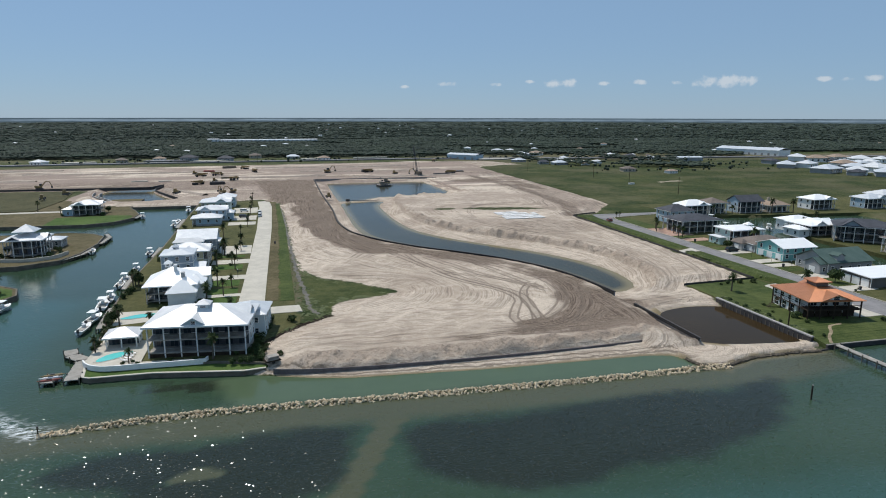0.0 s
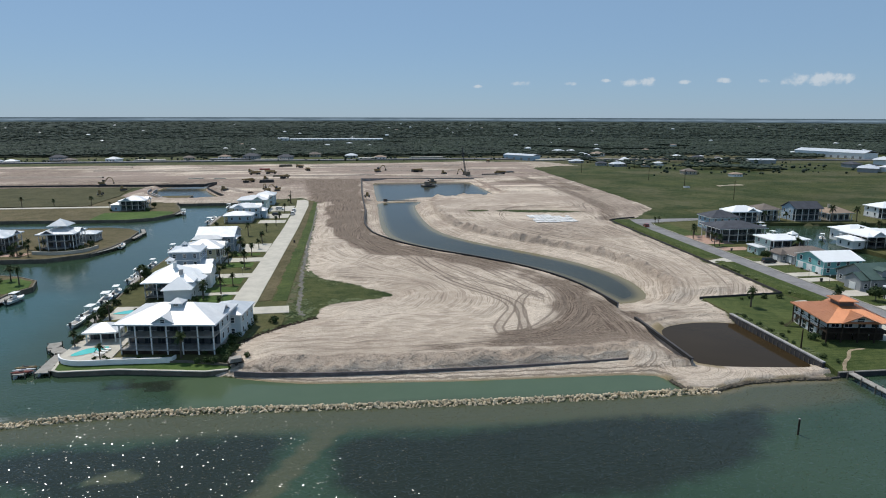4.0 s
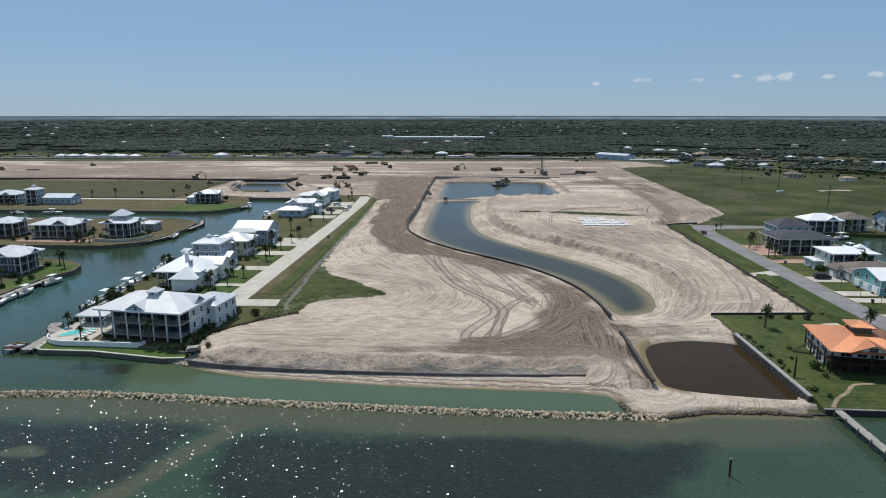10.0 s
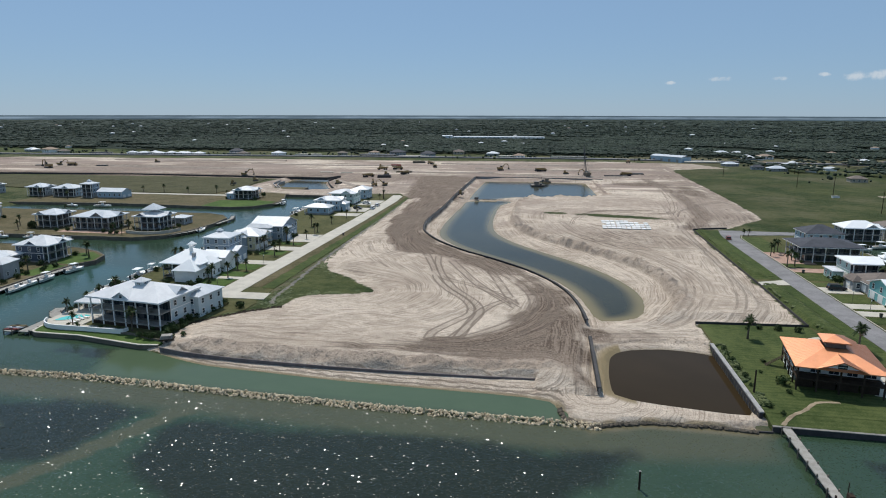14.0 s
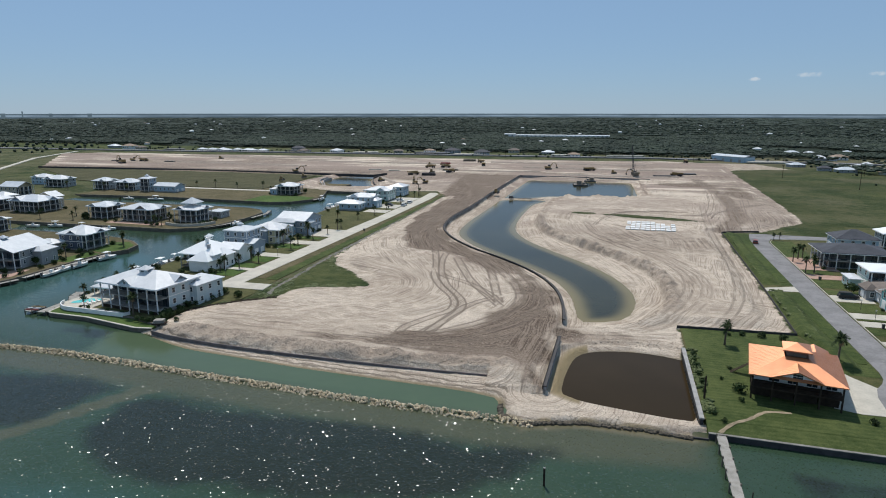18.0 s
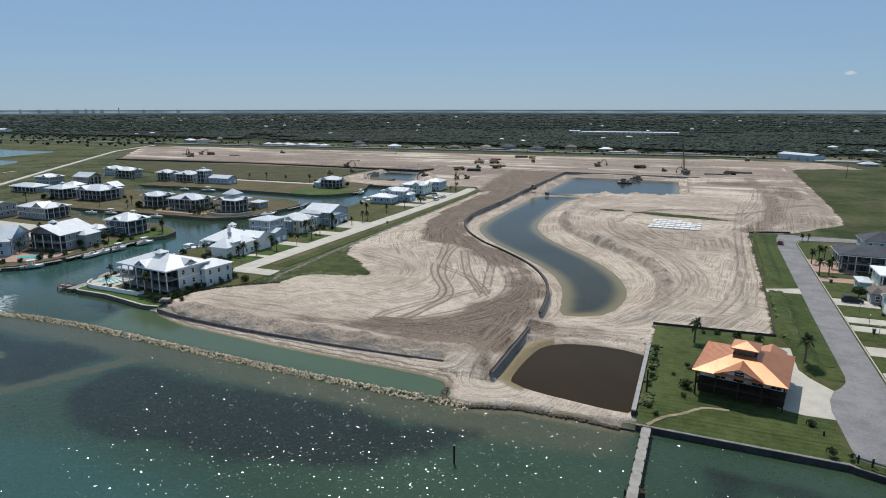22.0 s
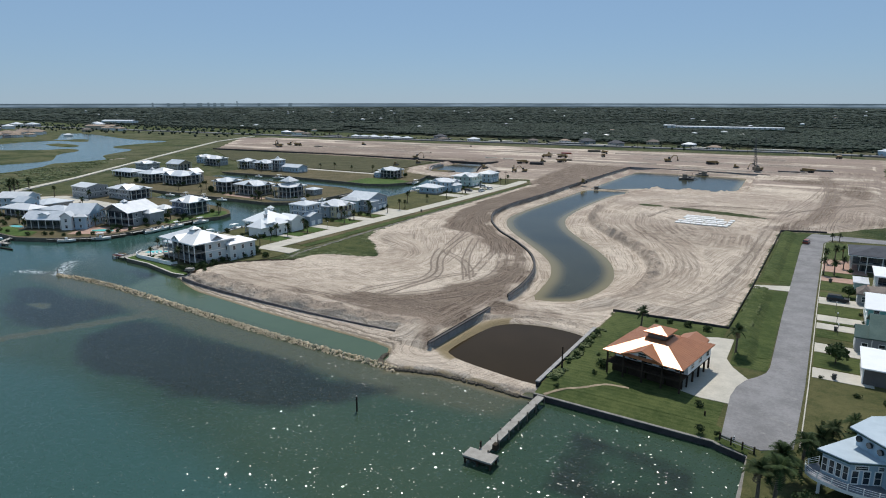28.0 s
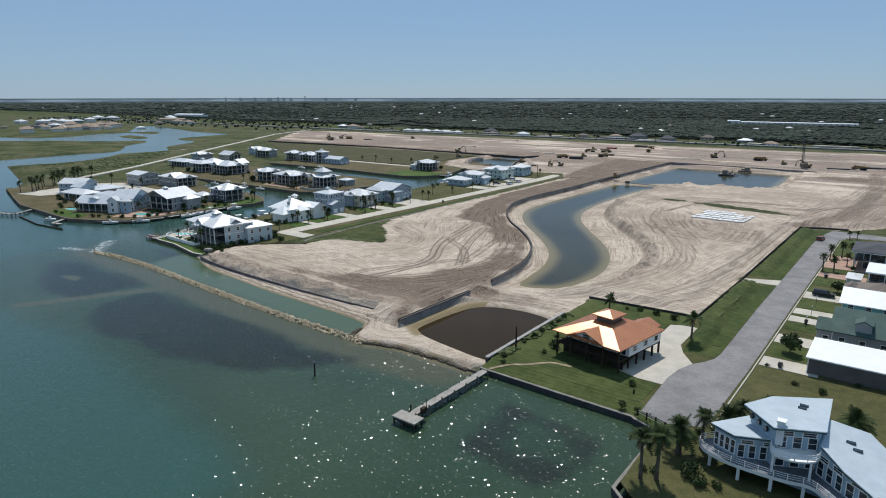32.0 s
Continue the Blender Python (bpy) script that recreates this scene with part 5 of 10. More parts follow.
def house(x, y, w, d, wall, roof, label, levels=2, fh=3.0, base=0.9, rise=2.8, over=0.8, porches="S", pd=2.4, rz=0, z=1.5, kind="hip", cup=None, garage="", trim=None,
          name="house", wins=True, gable=None, steps=False, chimney=None, k=0.86, porch_wall=None, cross=True):
    """A raised coastal house; porches names the sides with galleries, garage the side with garage doors."""
    trim = trim or WHITE
    o = thing(name, x, y, z, rz, label, "house")
    o.scale = (k, k, k)
    top = base + levels * fh
    x0, x1, y0, y1 = -w / 2, w / 2, -d / 2, d / 2
    bx0, bx1 = x0 + pd * ("W" in porches), x1 - pd * ("E" in porches)
    by0, by1 = y0 + pd * ("S" in porches), y1 - pd * ("N" in porches)
    part("foundation", Mesh().box(bx0 - 0.08, by0 - 0.08, -0.6, bx1 + 0.08, by1 + 0.08, base - 0.05), OLD_CONCRETE, o)
    part("wall", Mesh().box(bx0, by0, base - 0.05, bx1, by1, top), wall, o)
    for k in range(1, levels):
        zz = base + k * fh
        part("storey_band", Mesh().box(bx0 - 0.05, by0 - 0.05, zz - 0.15, bx1 + 0.05, by1 + 0.05, zz + 0.12), trim, o)
    board = Mesh().box(-0.09, -0.09, base, 0.09, 0.09, top - 0.02).data("corner_board", trim)
    for cx in (bx0, bx1):
        for cy in (by0, by1):
            part("corner_board", board, None, o).matrix_basis = pose(cx, cy, 0)
    if kind == "hip":
        part("roof", hip_roof(w, d, top + 0.22, rise, over), roof, o)
    elif kind == "shed":
        part("roof", Mesh().add([(x0 - over, y0 - over, top + 0.05), (x1 + over, y0 - over, top + 0.05), (x1 + over, y1 + over, top + rise), (x0 - over, y1 + over, top + rise),
                                 (x0 - over, y0 - over, top + 0.3), (x1 + over, y0 - over, top + 0.3), (x1 + over, y1 + over, top + rise + 0.25), (x0 - over, y1 + over, top + rise + 0.25)],
                                [(3, 2, 1, 0), (4, 5, 6, 7), (0, 1, 5, 4), (1, 2, 6, 5), (2, 3, 7, 6), (3, 0, 4, 7)]), roof, o)
    else:
        ax = kind[-1]
        part("roof", gable_roof(x0, y0, x1, y1, top + 0.22, rise, over, ax), roof, o)
        if ax == "x":
            for xx in (bx0 + 0.02, bx1 - 0.02):
                part("gable_wall", gable_tri((xx, y0, top), (xx, y1, top), (xx, (y0 + y1) / 2, top + rise), (-0.15, 0) if xx > 0 else (0.15, 0)), wall, o)
        else:
            for yy in (by0 + 0.02, by1 - 0.02):
                part("gable_wall", gable_tri((x0, yy, top), (x1, yy, top), ((x0 + x1) / 2, yy, top + rise), (0, -0.15) if yy > 0 else (0, 0.15)), wall, o)
    part("fascia", Mesh().box(x0 - over - 0.04, y0 - over - 0.04, top - 0.16, x1 + over + 0.04, y0 - over + 0.02, top + 0.06).box(x0 - over - 0.04, y1 + over - 0.02, top - 0.16, x1 + over + 0.04, y1 + over + 0.04, top + 0.06)
         .box(x0 - over - 0.04, y0 - over, top - 0.16, x0 - over + 0.02, y1 + over, top + 0.06).box(x1 + over - 0.02, y0 - over, top - 0.16, x1 + over + 0.04, y1 + over, top + 0.06), trim, o) if kind == "hip" else None
    lev = [base + k * fh for k in range(levels)] + [top]
    for s in "SENW":
        ln = (bx1 - bx0) if s in "SN" else (by1 - by0)
        if s in porches:
            sx, sy, ang = SIDES[s]
            # pale houses get a darkened panel here, for the gallery's shade
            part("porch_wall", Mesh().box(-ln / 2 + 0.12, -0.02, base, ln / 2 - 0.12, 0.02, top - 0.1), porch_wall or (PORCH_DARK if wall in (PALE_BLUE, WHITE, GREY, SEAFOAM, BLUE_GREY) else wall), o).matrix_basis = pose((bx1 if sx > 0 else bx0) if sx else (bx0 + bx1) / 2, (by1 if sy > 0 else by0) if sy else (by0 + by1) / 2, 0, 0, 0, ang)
            bays = max(2, round(((x1 - x0) if s in "SN" else (y1 - y0)) / 4.0))
            porch(o, s, bx0 if s in "EW" else x0, by0 if s in "SN" else y0, bx1 if s in "EW" else x1, by1 if s in "SN" else y1, pd, lev, bays, trim, TIMBER)
        if wins:
            for k in range(levels):
                if s in garage and k == 0:
                    n = max(1, int(ln / 4.2))
                    sx, sy, ang = SIDES[s]
                    for j in range(n):
                        t = (j + 0.5) / n
                        gx = (bx1 + 0.03 if sx > 0 else bx0 - 0.03) if sx else bx0 + (bx1 - bx0) * t
                        gy = (by1 + 0.03 if sy > 0 else by0 - 0.03) if sy else by0 + (by1 - by0) * t
                        add_door(o, gx, gy, 0.1, ang, 2.7, 2.3)
                elif s in porches:
                    # frames share the darkened porch colour, so they sit in painted shade
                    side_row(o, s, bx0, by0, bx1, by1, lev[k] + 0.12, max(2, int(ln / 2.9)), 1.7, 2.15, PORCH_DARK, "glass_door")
                else:
                    side_row(o, s, bx0, by0, bx1, by1, lev[k] + 0.85, max(1, int(ln / 3.4)), 1.05, 1.45, trim)
    if gable:
        gx, gw, gr = gable
        part("front_gable", gable_roof(gx - gw / 2, y0 - 0.1, gx + gw / 2, 0, top + 0.16, gr, 0.5, "y"), roof, o)
        part("gable_wall", gable_tri((gx - gw / 2, y0 - 0.25, top), (gx + gw / 2, y0 - 0.25, top), (gx, y0 - 0.25, top + gr), (0, 0.15)), wall, o)
        add_window(o, gx, y0 - 0.29, top + 0.35, 0, 1.0, 0.9, trim)
    if cross and not gable and not cup and levels == 2 and kind == "hip" and w > 12.5:
        q = int(abs(x * 7 + y * 3)) % 3
        gw = 0.36 * w
        gx = (-0.22, 0.0, 0.2)[q] * w
        part("cross_gable", gable_roof(gx - gw / 2, y0 - 0.55 * over, gx + gw / 2, 0, top + 0.12, gw * 0.34, 0.35, "y"), roof, o)
        part("gable_wall", gable_tri((gx - gw / 2, y0 - 0.3 * over, top), (gx + gw / 2, y0 - 0.3 * over, top), (gx, y0 - 0.3 * over, top + gw * 0.34), (0, 0.15)), wall, o)
        gd = 0.36 * d
        part("cross_gable", gable_roof(0, gd * 0.3 - gd / 2, x1 + 0.55 * over, gd * 0.3 + gd / 2, top + 0.12, gd * 0.34, 0.35, "x"), roof, o)
        part("gable_wall", gable_tri((x1 + 0.3 * over, gd * 0.3 - gd / 2, top), (x1 + 0.3 * over, gd * 0.3 + gd / 2, top), (x1 + 0.3 * over, gd * 0.3, top + gd * 0.34), (-0.15, 0)), wall, o)
    if cup:
        cupola(o, cup[0], cup[1], top + rise - 0.7, cup[2], wall, roof)
    if chimney:
        part("chimney", Mesh().box(chimney[0] - 0.5, chimney[1] - 0.5, top, chimney[0] + 0.5, chimney[1] + 0.5, top + rise + 0.9).box(chimney[0] - 0.62, chimney[1] - 0.62, top + rise + 0.9, chimney[0] + 0.62, chimney[1] + 0.62, top + rise + 1.15), wall, o)
    if steps:
        st = Mesh()
        n = max(3, int(base / 0.18))
        for k in range(n):
            st.box(-1.2, y0 - 0.3 * (n - k), 0, 1.2, y0 - 0.3 * (n - k - 1), base * (k + 1) / n)
        part("steps", st, TIMBER, o)
    return o


def wing(owner, x0, y0, x1, y1, z1, wall, roof, rise, kind="hip", over=0.5, garage="", z0=0.0, wins="SENW"):
    """A lower volume that belongs to a house."""
    w = part("wing_wall", Mesh().box(x0, y0, z0 - 0.3, x1, y1, z1), wall, owner)
    cx, cy = (x0 + x1) / 2, (y0 + y1) / 2
    if kind == "hip":
        part("wing_roof", hip_roof(x1 - x0, y1 - y0, z1 + 0.2, rise, over), roof, owner).matrix_basis = pose(cx, cy, 0)
    else:
        part("wing_roof", gable_roof(x0, y0, x1, y1, z1 + 0.2, rise, over, kind[-1]), roof, owner)
        if kind[-1] == "x":
            for xx, s in ((x0 + 0.02, 0.15), (x1 - 0.02, -0.15)):
                part("gable_wall", gable_tri((xx, y0, z1), (xx, y1, z1), (xx, cy, z1 + rise), (s, 0)), wall, owner)
        else:
            for yy, s in ((y0 + 0.02, 0.15), (y1 - 0.02, -0.15)):
                part("gable_wall", gable_tri((x0, yy, z1), (x1, yy, z1), (cx, yy, z1 + rise), (0, s)), wall, owner)
    for s in wins:
        ln = (x1 - x0) if s in "SN" else (y1 - y0)
        if s in garage:
            sx, sy, ang = SIDES[s]
            for j in range(max(1, int(ln / 3.6))):
                t = (j + 0.5) / max(1, int(ln / 3.6))
                add_door(owner, (x1 + 0.03 if sx > 0 else x0 - 0.03) if sx else x0 + (x1 - x0) * t, (y1 + 0.03 if sy > 0 else y0 - 0.03) if sy else y0 + (y1 - y0) * t, z0 + 0.05, ang, 2.6, 2.3)
        else:
            zz = z0 + 0.9
            while zz + 1.6 < z1:
                side_row(owner, s, x0, y0, x1, y1, zz, max(1, int(ln / 3.5)), 1.0, 1.4)
                zz += 3.0
    return w


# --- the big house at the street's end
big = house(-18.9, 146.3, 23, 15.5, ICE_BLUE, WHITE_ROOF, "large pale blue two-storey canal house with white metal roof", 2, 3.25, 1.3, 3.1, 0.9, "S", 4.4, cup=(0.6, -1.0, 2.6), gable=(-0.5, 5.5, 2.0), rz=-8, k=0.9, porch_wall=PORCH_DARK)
# added plain panel that darkens the open gap under the gallery, as shade would
part("porch_skirt", Mesh().box(-11.3, -7.55, -0.2, 11.3, -7.45, 0.95), DARK_TIMBER, big, "dark panel filling the shaded gap below the gallery")
wing(big, 5.5, 5.0, 14.0, 16.0, 6.0, ICE_BLUE, GREY_ROOF, 1.9, "hip", 0.6, "")
part("dormer_roof", gable_roof(6.5, -1.5, 11.4, 4.6, 7.8, 2.2, 0.3, "x"), GREY_ROOF, big)
# --- street houses
h2 = house(-31.5, 190.5, 15.5, 15.5, WHITE, BRIGHT_ROOF, "white canal house with steep white metal roofs and cupola", 2, 2.5, 0.9, 4.6, 0.9, "SW", 2.2, cup=(-2.0, 4.0, 1.8), chimney=(1.2, -2.0), garage="", k=0.84)
wing(h2, -0.5, -12.0, 8.0, -4.5, 4.2, WHITE, BRIGHT_ROOF, 3.4, "hip", 0.7, "S")
wing(h2, 4.0, -4.0, 10.0, 3.0, 5.0, WHITE, BRIGHT_ROOF, 2.6, "hip", 0.6)
wing(h2, 1.5, 5.0, 11.0, 13.0, 5.6, WHITE, BRIGHT_ROOF, 2.2, "gable_x", 0.5, "E")
wing(h2, -9.0, 4.0, -2.0, 11.0, 4.6, WHITE, BRIGHT_ROOF, 2.4, "hip", 0.6)
part("roof_vent", Mesh().box(3.2, -5.4, 7.2, 4.3, -4.3, 9.4).box(3.05, -5.55, 9.4, 4.45, -4.15, 9.6), GREY, h2, "square grey roof vent")
h3 = house(-33, 214, 11, 11, BLUE_GREY, GREY_ROOF, "tall blue-grey three-storey tower house with grey roof", 3, 3.0, 0.6, 1.6, 0.5, "", garage="E", cup=(-1, 0, 1.4))
wing(h3, 5.0, -7.0, 9.5, 2.0, 4.6, BLUE_GREY, GREY_ROOF, 1.5, "gable_x", 0.4, "E")
h4 = house(-32, 233, 15, 13, YELLOW, WHITE_ROOF, "pale yellow house with white hip roof", 2, 3.0, 0.4, 2.6, 0.7, "E", 1.8, garage="E")
wing(h4, -8.0, -8.0, 2.0, -2.0, 6.0, BLUE_GREY, WHITE_ROOF, 1.8, "hip", 0.5)
h5 = house(-31.5, 255.5, 16, 18, BLUE_GREY, GREY_ROOF, "blue-grey house with silver and white gabled roofs", 2, 3.1, 0.5, 3.2, 0.6, "", kind="gable_x", garage="E")
wing(h5, 4.0, -8.5, 9.5, -1.5, 5.6, BLUE_GREY, WHITE_ROOF, 1.8, "hip", 0.5, "E")
wing(h5, -9, -12, 3, -8.5, 6.3, PALE_BLUE, WHITE_ROOF, 1.6, "hip", 0.5)
house(-34.5, 319, 15, 9.5, PALE_BLUE, WHITE_ROOF, "low pale blue house with bright white hip roof", 1, 3.2, 1.0, 1.9, 0.8, "W", 2.0)
h7 = house(-33, 333, 16, 13, PALE_BLUE, WHITE_ROOF, "pale blue two-storey house with bright white roof", 2, 3.0, 0.6, 2.0, 0.8, "W", 2.0, garage="E")
wing(h7, 6.5, -5, 11.5, 4, 4.4, PALE_BLUE, WHITE_ROOF, 1.4, "hip", 0.5, "E")
h8 = house(-33.5, 361, 17, 16, SEAFOAM, WHITE_ROOF, "pale green two-storey house with wide white roof", 2, 3.2, 0.6, 2.3, 0.9, "W", 2.0, garage="E")
house(-29.5, 383, 11, 13, PALE_BLUE, WHITE_ROOF, "pale blue house with white roof at the lane end", 2, 3.1, 0.4, 2.2, 0.8, "", garage="E")
# --- north spit
n1 = house(-98.5, 369, 15, 13, PALE_BLUE, WHITE_ROOF, "pale blue house with white hip roof on the spit", 2, 2.9, 0.6, 2.4, 0.9, "SE", 2.2)
wing(n1, -13.0, -6.0, -7.0, 2.0, 3.8, PALE_BLUE, WHITE_ROOF, 1.4, "hip", 0.5)
house(-233, 360, 13, 12, GREY, GREY_ROOF, "grey two-storey house with silver roof", 2, 3.0, 0.8, 2.4, 0.9, "S", 2.2)
house(-214, 361, 17, 13, PALE_BLUE, GREY_ROOF, "pale blue long house with silver roof", 2, 2.8, 0.6, 2.6, 0.8, "S", 2.0, gable=(2, 5, 1.8))
house(-197, 358, 8, 9, BLUE_GREY, GREY_ROOF, "blue-grey three-storey tower house", 3, 3.0, 0.8, 1.5, 0.6, "S", 1.6, cup=(0, 0, 1.6))
house(-182, 360, 19, 11, PALE_BLUE, GREY_ROOF, "low pale blue house with silver roof", 1, 3.6, 0.8, 2.2, 0.7, "", kind="gable_x", garage="E")
# --- middle spit
house(-142.5, 263.5, 13, 13, GREY, GREY_ROOF, "grey two-storey gallery house with silver roof", 2, 3.2, 0.7, 2.3, 1.0, "SE", 2.2)
house(-119, 263, 21, 15, TAUPE, GREY_ROOF, "brown-grey wide house with galleries and silver roof", 2, 3.1, 0.5, 2.6, 1.0, "SE", 2.4)
m3 = house(-93, 265, 14.5, 14, NAVY, WHITE_ROOF, "slate-blue house with white galleries and hip roof", 2, 3.2, 0.9, 2.2, 0.9, "SEW", 2.4)
part("upper_roof", hip_roof(8, 8, 10.6, 2.9, 0.4), GREY_ROOF, m3)
house(-88.5, 279, 8, 8, GREY, GREY_ROOF, "small grey outbuilding with flat-pitched roof", 1, 3.2, 0.4, 1.2, 0.6, "", name="outbuilding")
# --- south spit
house(-96, 202.5, 14.5, 13, NAVY, WHITE_ROOF, "slate-blue two-storey house with pale hip roof", 2, 3.2, 0.6, 3.0, 0.9, "E", 2.2)
s2 = house(-97.5, 172.5, 18, 19, GREY, GREY_ROOF, "grey gabled canal house with double galleries", 2, 3.1, 0.7, 4.0, 0.9, "S", 3.0, kind="gable_y", cup=(0, -3, 1.9), rz=9)
wing(s2, 8.0, 0.0, 13.0, 9.0, 5.5, GREY, WHITE_ROOF, 1.6, "hip", 0.5)
s3 = house(-118.7, 149.2, 19, 12, PALE_BLUE, GREY_ROOF, "pale blue cottage with dormer and porch", 1, 3.6, 0.8, 3.4, 0.8, "S", 2.2, kind="gable_x", rz=27)
wing(s3, -2.2, -4.5, 2.2, 0.5, 6.6, WHITE, GREY_ROOF, 0.9, "gable_y", 0.3, wins="S", z0=4.4)
s4 = house(-109.0, 159.0, 12, 17, PALE_BLUE, GREY_ROOF, "pale blue house with steep gables and white trim", 2, 3.1, 0.6, 4.2, 0.6, "", kind="gable_x", rz=34)
wing(s4, -5.5, -12.5, -0.5, -8.0, 6.4, WHITE, GREY_ROOF, 2.2, "gable_y", 0.4)
wing(s4, 0.2, -11.0, 5.8, -8.0, 6.0, PALE_BLUE, WHITE_ROOF, 1.0, "hip", 0.5)
house(-104.0, 194.0, 10, 8, GREY, WHITE_ROOF, "low white-roofed annex between canal houses", 1, 3.2, 0.4, 1.6, 0.6, "", name="annex")
g1 = house(-159, 158.5, 22, 11, PALE_BLUE, WHITE_ROOF, "pale blue waterfront house with stepped white roofs", 1, 3.4, 0.6, 2.2, 0.7, "S", 2.0, rz=9)
wing(g1, -12.5, 2.0, -3.0, 11.0, 6.2, PALE_BLUE, GREY_ROOF, 2.6, "gable_x", 0.5)
house(-166, 174, 15, 17, GREY, GREY_ROOF, "grey garage house with low silver roof", 1, 3.6, 0.4, 2.0, 0.7, "", garage="S", rz=4)
house(-186, 169, 17, 13, PALE_BLUE, WHITE_ROOF, "pale blue house with a broad white gable", 2, 2.8, 0.4, 2.8, 0.7, "", kind="gable_x", rz=30)
house(-142, 166, 16, 10, WHITE, GREY_ROOF, "long white garage wing with silver roof", 1, 3.4, 0.3, 1.8, 0.6, "", garage="S", rz=14)
house(-190, 208, 17, 14, GREY, WHITE_ROOF, "grey boxy house with bright white roof", 2, 3.2, 0.6, 1.8, 0.6, "", kind="gable_x")
house(-167, 217, 24, 14, GREY, WHITE_ROOF, "grey house with white hip roof by the canal", 2, 2.9, 0.4, 2.4, 0.8, "E", 2.2)
house(-266, 280, 25, 14, GREY, GREY_ROOF, "long low grey house with silver roof", 1, 3.5, 0.5, 2.2, 0.8, "S", 2.0)
house(-219, 267, 16, 14, BLUE_GREY, GREY_ROOF, "blue-grey gallery house with silver roof", 2, 3.1, 0.7, 2.6, 1.0, "SE", 2.4, cup=(0, 0, 1.6))
k1 = house(-195, 271, 22, 17, BLUE_GREY, GREY_ROOF, "blue-grey large house with silver hip roof", 2, 3.1, 0.7, 3.0, 1.0, "SE", 2.4)
wing(k1, -6, 7, 6, 15, 7.5, TAN, GREY_ROOF, 3.0, "gable_y", 0.5)
house(-232, 284, 12, 10, GREY, WHITE_ROOF, "grey house tucked behind canal houses", 2, 2.8, 0.4, 2.4, 0.7, "")
house(-264, 320, 17, 13, TAN, GREY_ROOF, "tan house with silver gables", 2, 3.0, 0.5, 3.2, 0.7, "E", 2.0, kind="gable_x", z=1.4)
house(-290, 311, 16, 13, GREY, WHITE_ROOF, "grey house with pale roof by the causeway", 2, 2.9, 0.5, 2.4, 0.8, "", z=1.4)
house(-276, 364, 18, 14, GREY, WHITE_ROOF, "grey two-storey house with white roof", 2, 3.0, 0.6, 2.6, 0.9, "S", 2.2, z=1.4)
house(-300, 374, 15, 12, PALE_BLUE, WHITE_ROOF, "pale blue house with white roof by the lane", 2, 2.8, 0.5, 2.4, 0.8, "", z=1.4)
# --- east road row
ware = house(185, 151.8, 26, 11, DARK_SIDING, BRIGHT_ROOF, "low dark-sided garage building with flat white roof", 1, 3.2, 0.1, 0.5, 0.5, "", kind="shed", name="garage_building", garage="W", wins=False, k=0.96)
for gy in (-3.4, 0.0, 3.4):
    add_door(ware, -13.03, gy, 0.1, -90, 2.8, 2.6)
eg = house(183.6, 171, 19, 14, GREY, GREEN_ROOF, "pale grey house with green shingle gable roof", 1, 3.4, 0.3, 3.6, 0.7, "", kind="gable_x", z=1.55, k=0.96)
wing(eg, -12.5, -6.5, -9.0, 0.0, 3.4, GREY, GREEN_ROOF, 1.9, "gable_x", 0.4, "W", wins="SW")
wing(eg, -5.5, -6.6, -2.5, -3.0, 6.0, GREY, GREEN_ROOF, 0.9, "gable_y", 0.25, wins="S", z0=4.3)
et = house(181.2, 190, 14.5, 13.5, TEAL, BRIGHT_ROOF, "turquoise two-storey house with white metal roof", 2, 2.25, 0.3, 2.3, 0.7, "", kind="gable_x", garage="W", z=1.55, k=0.96)
eb = house(183.5, 204.5, 17, 12, GREY, BROWN_ROOF, "low grey house with brown shingle hip roof", 1, 3.0, 0.3, 2.3, 0.6, "", garage="W", z=1.55, k=0.96)
wing(eb, -11.0, -1.5, -8.0, 4.5, 2.9, GREY, BROWN_ROOF, 1.6, "hip", 0.4, "W", wins="SW")
ea = house(184.5, 219, 15, 11.5, SEAFOAM, BRIGHT_ROOF, "aqua two-storey house with flat white metal roof", 2, 2.9, 0.3, 0.9, 0.8, "S", 2.0, garage="W", cup=(4.5, 0, 2.2), z=1.55, k=0.96)
wing(ea, -12.5, -4.0, -9.5, 3.0, 3.0, SEAFOAM, WHITE_ROOF, 0.5, "hip", 0.5, "", wins="W")
house(182.0, 247, 21, 15, WHITE, DARK_ROOF, "white two-storey house with galleries and charcoal hip roof", 2, 2.8, 0.3, 2.2, 1.0, "SW", 2.4, z=1.55, k=0.96, cross=False)
house(190, 271, 14, 12, PALE_BLUE, DARK_ROOF, "pale blue house with charcoal roof by the canal", 2, 2.9, 0.4, 2.8, 0.7, "", z=1.55, k=0.96, cross=False)
house(212, 288, 15, 10, GREY, BRIGHT_ROOF, "grey house with pale metal hip roof", 2, 2.7, 0.4, 2.6, 0.9, "S", 2.2, k=0.96)
house(228, 293, 11, 12, TAN, BROWN_ROOF, "dark tan house among trees with brown roof", 2, 2.8, 0.3, 2.4, 0.7, "S", 2.0, k=0.96)
house(247, 290, 15, 11, PALE_BLUE, DARK_ROOF, "pale blue house with slate gable roof on the canal", 2, 3.0, 0.4, 3.2, 0.7, "S", 2.0, kind="gable_x", k=0.96)
house(264, 289, 13, 12, TAN, TAN_ROOF, "tan house with tan shingle roof and chimney", 1, 3.6, 0.4, 3.0, 0.7, "S", 2.0, chimney=(-3, 0), k=0.96)
e1 = house(231, 227, 17, 14, WHITE, BRIGHT_ROOF, "sprawling white house with bright white hip roofs", 2, 2.3, 0.4, 2.2, 1.3, "WS", 2.6, z=1.55, k=0.96)
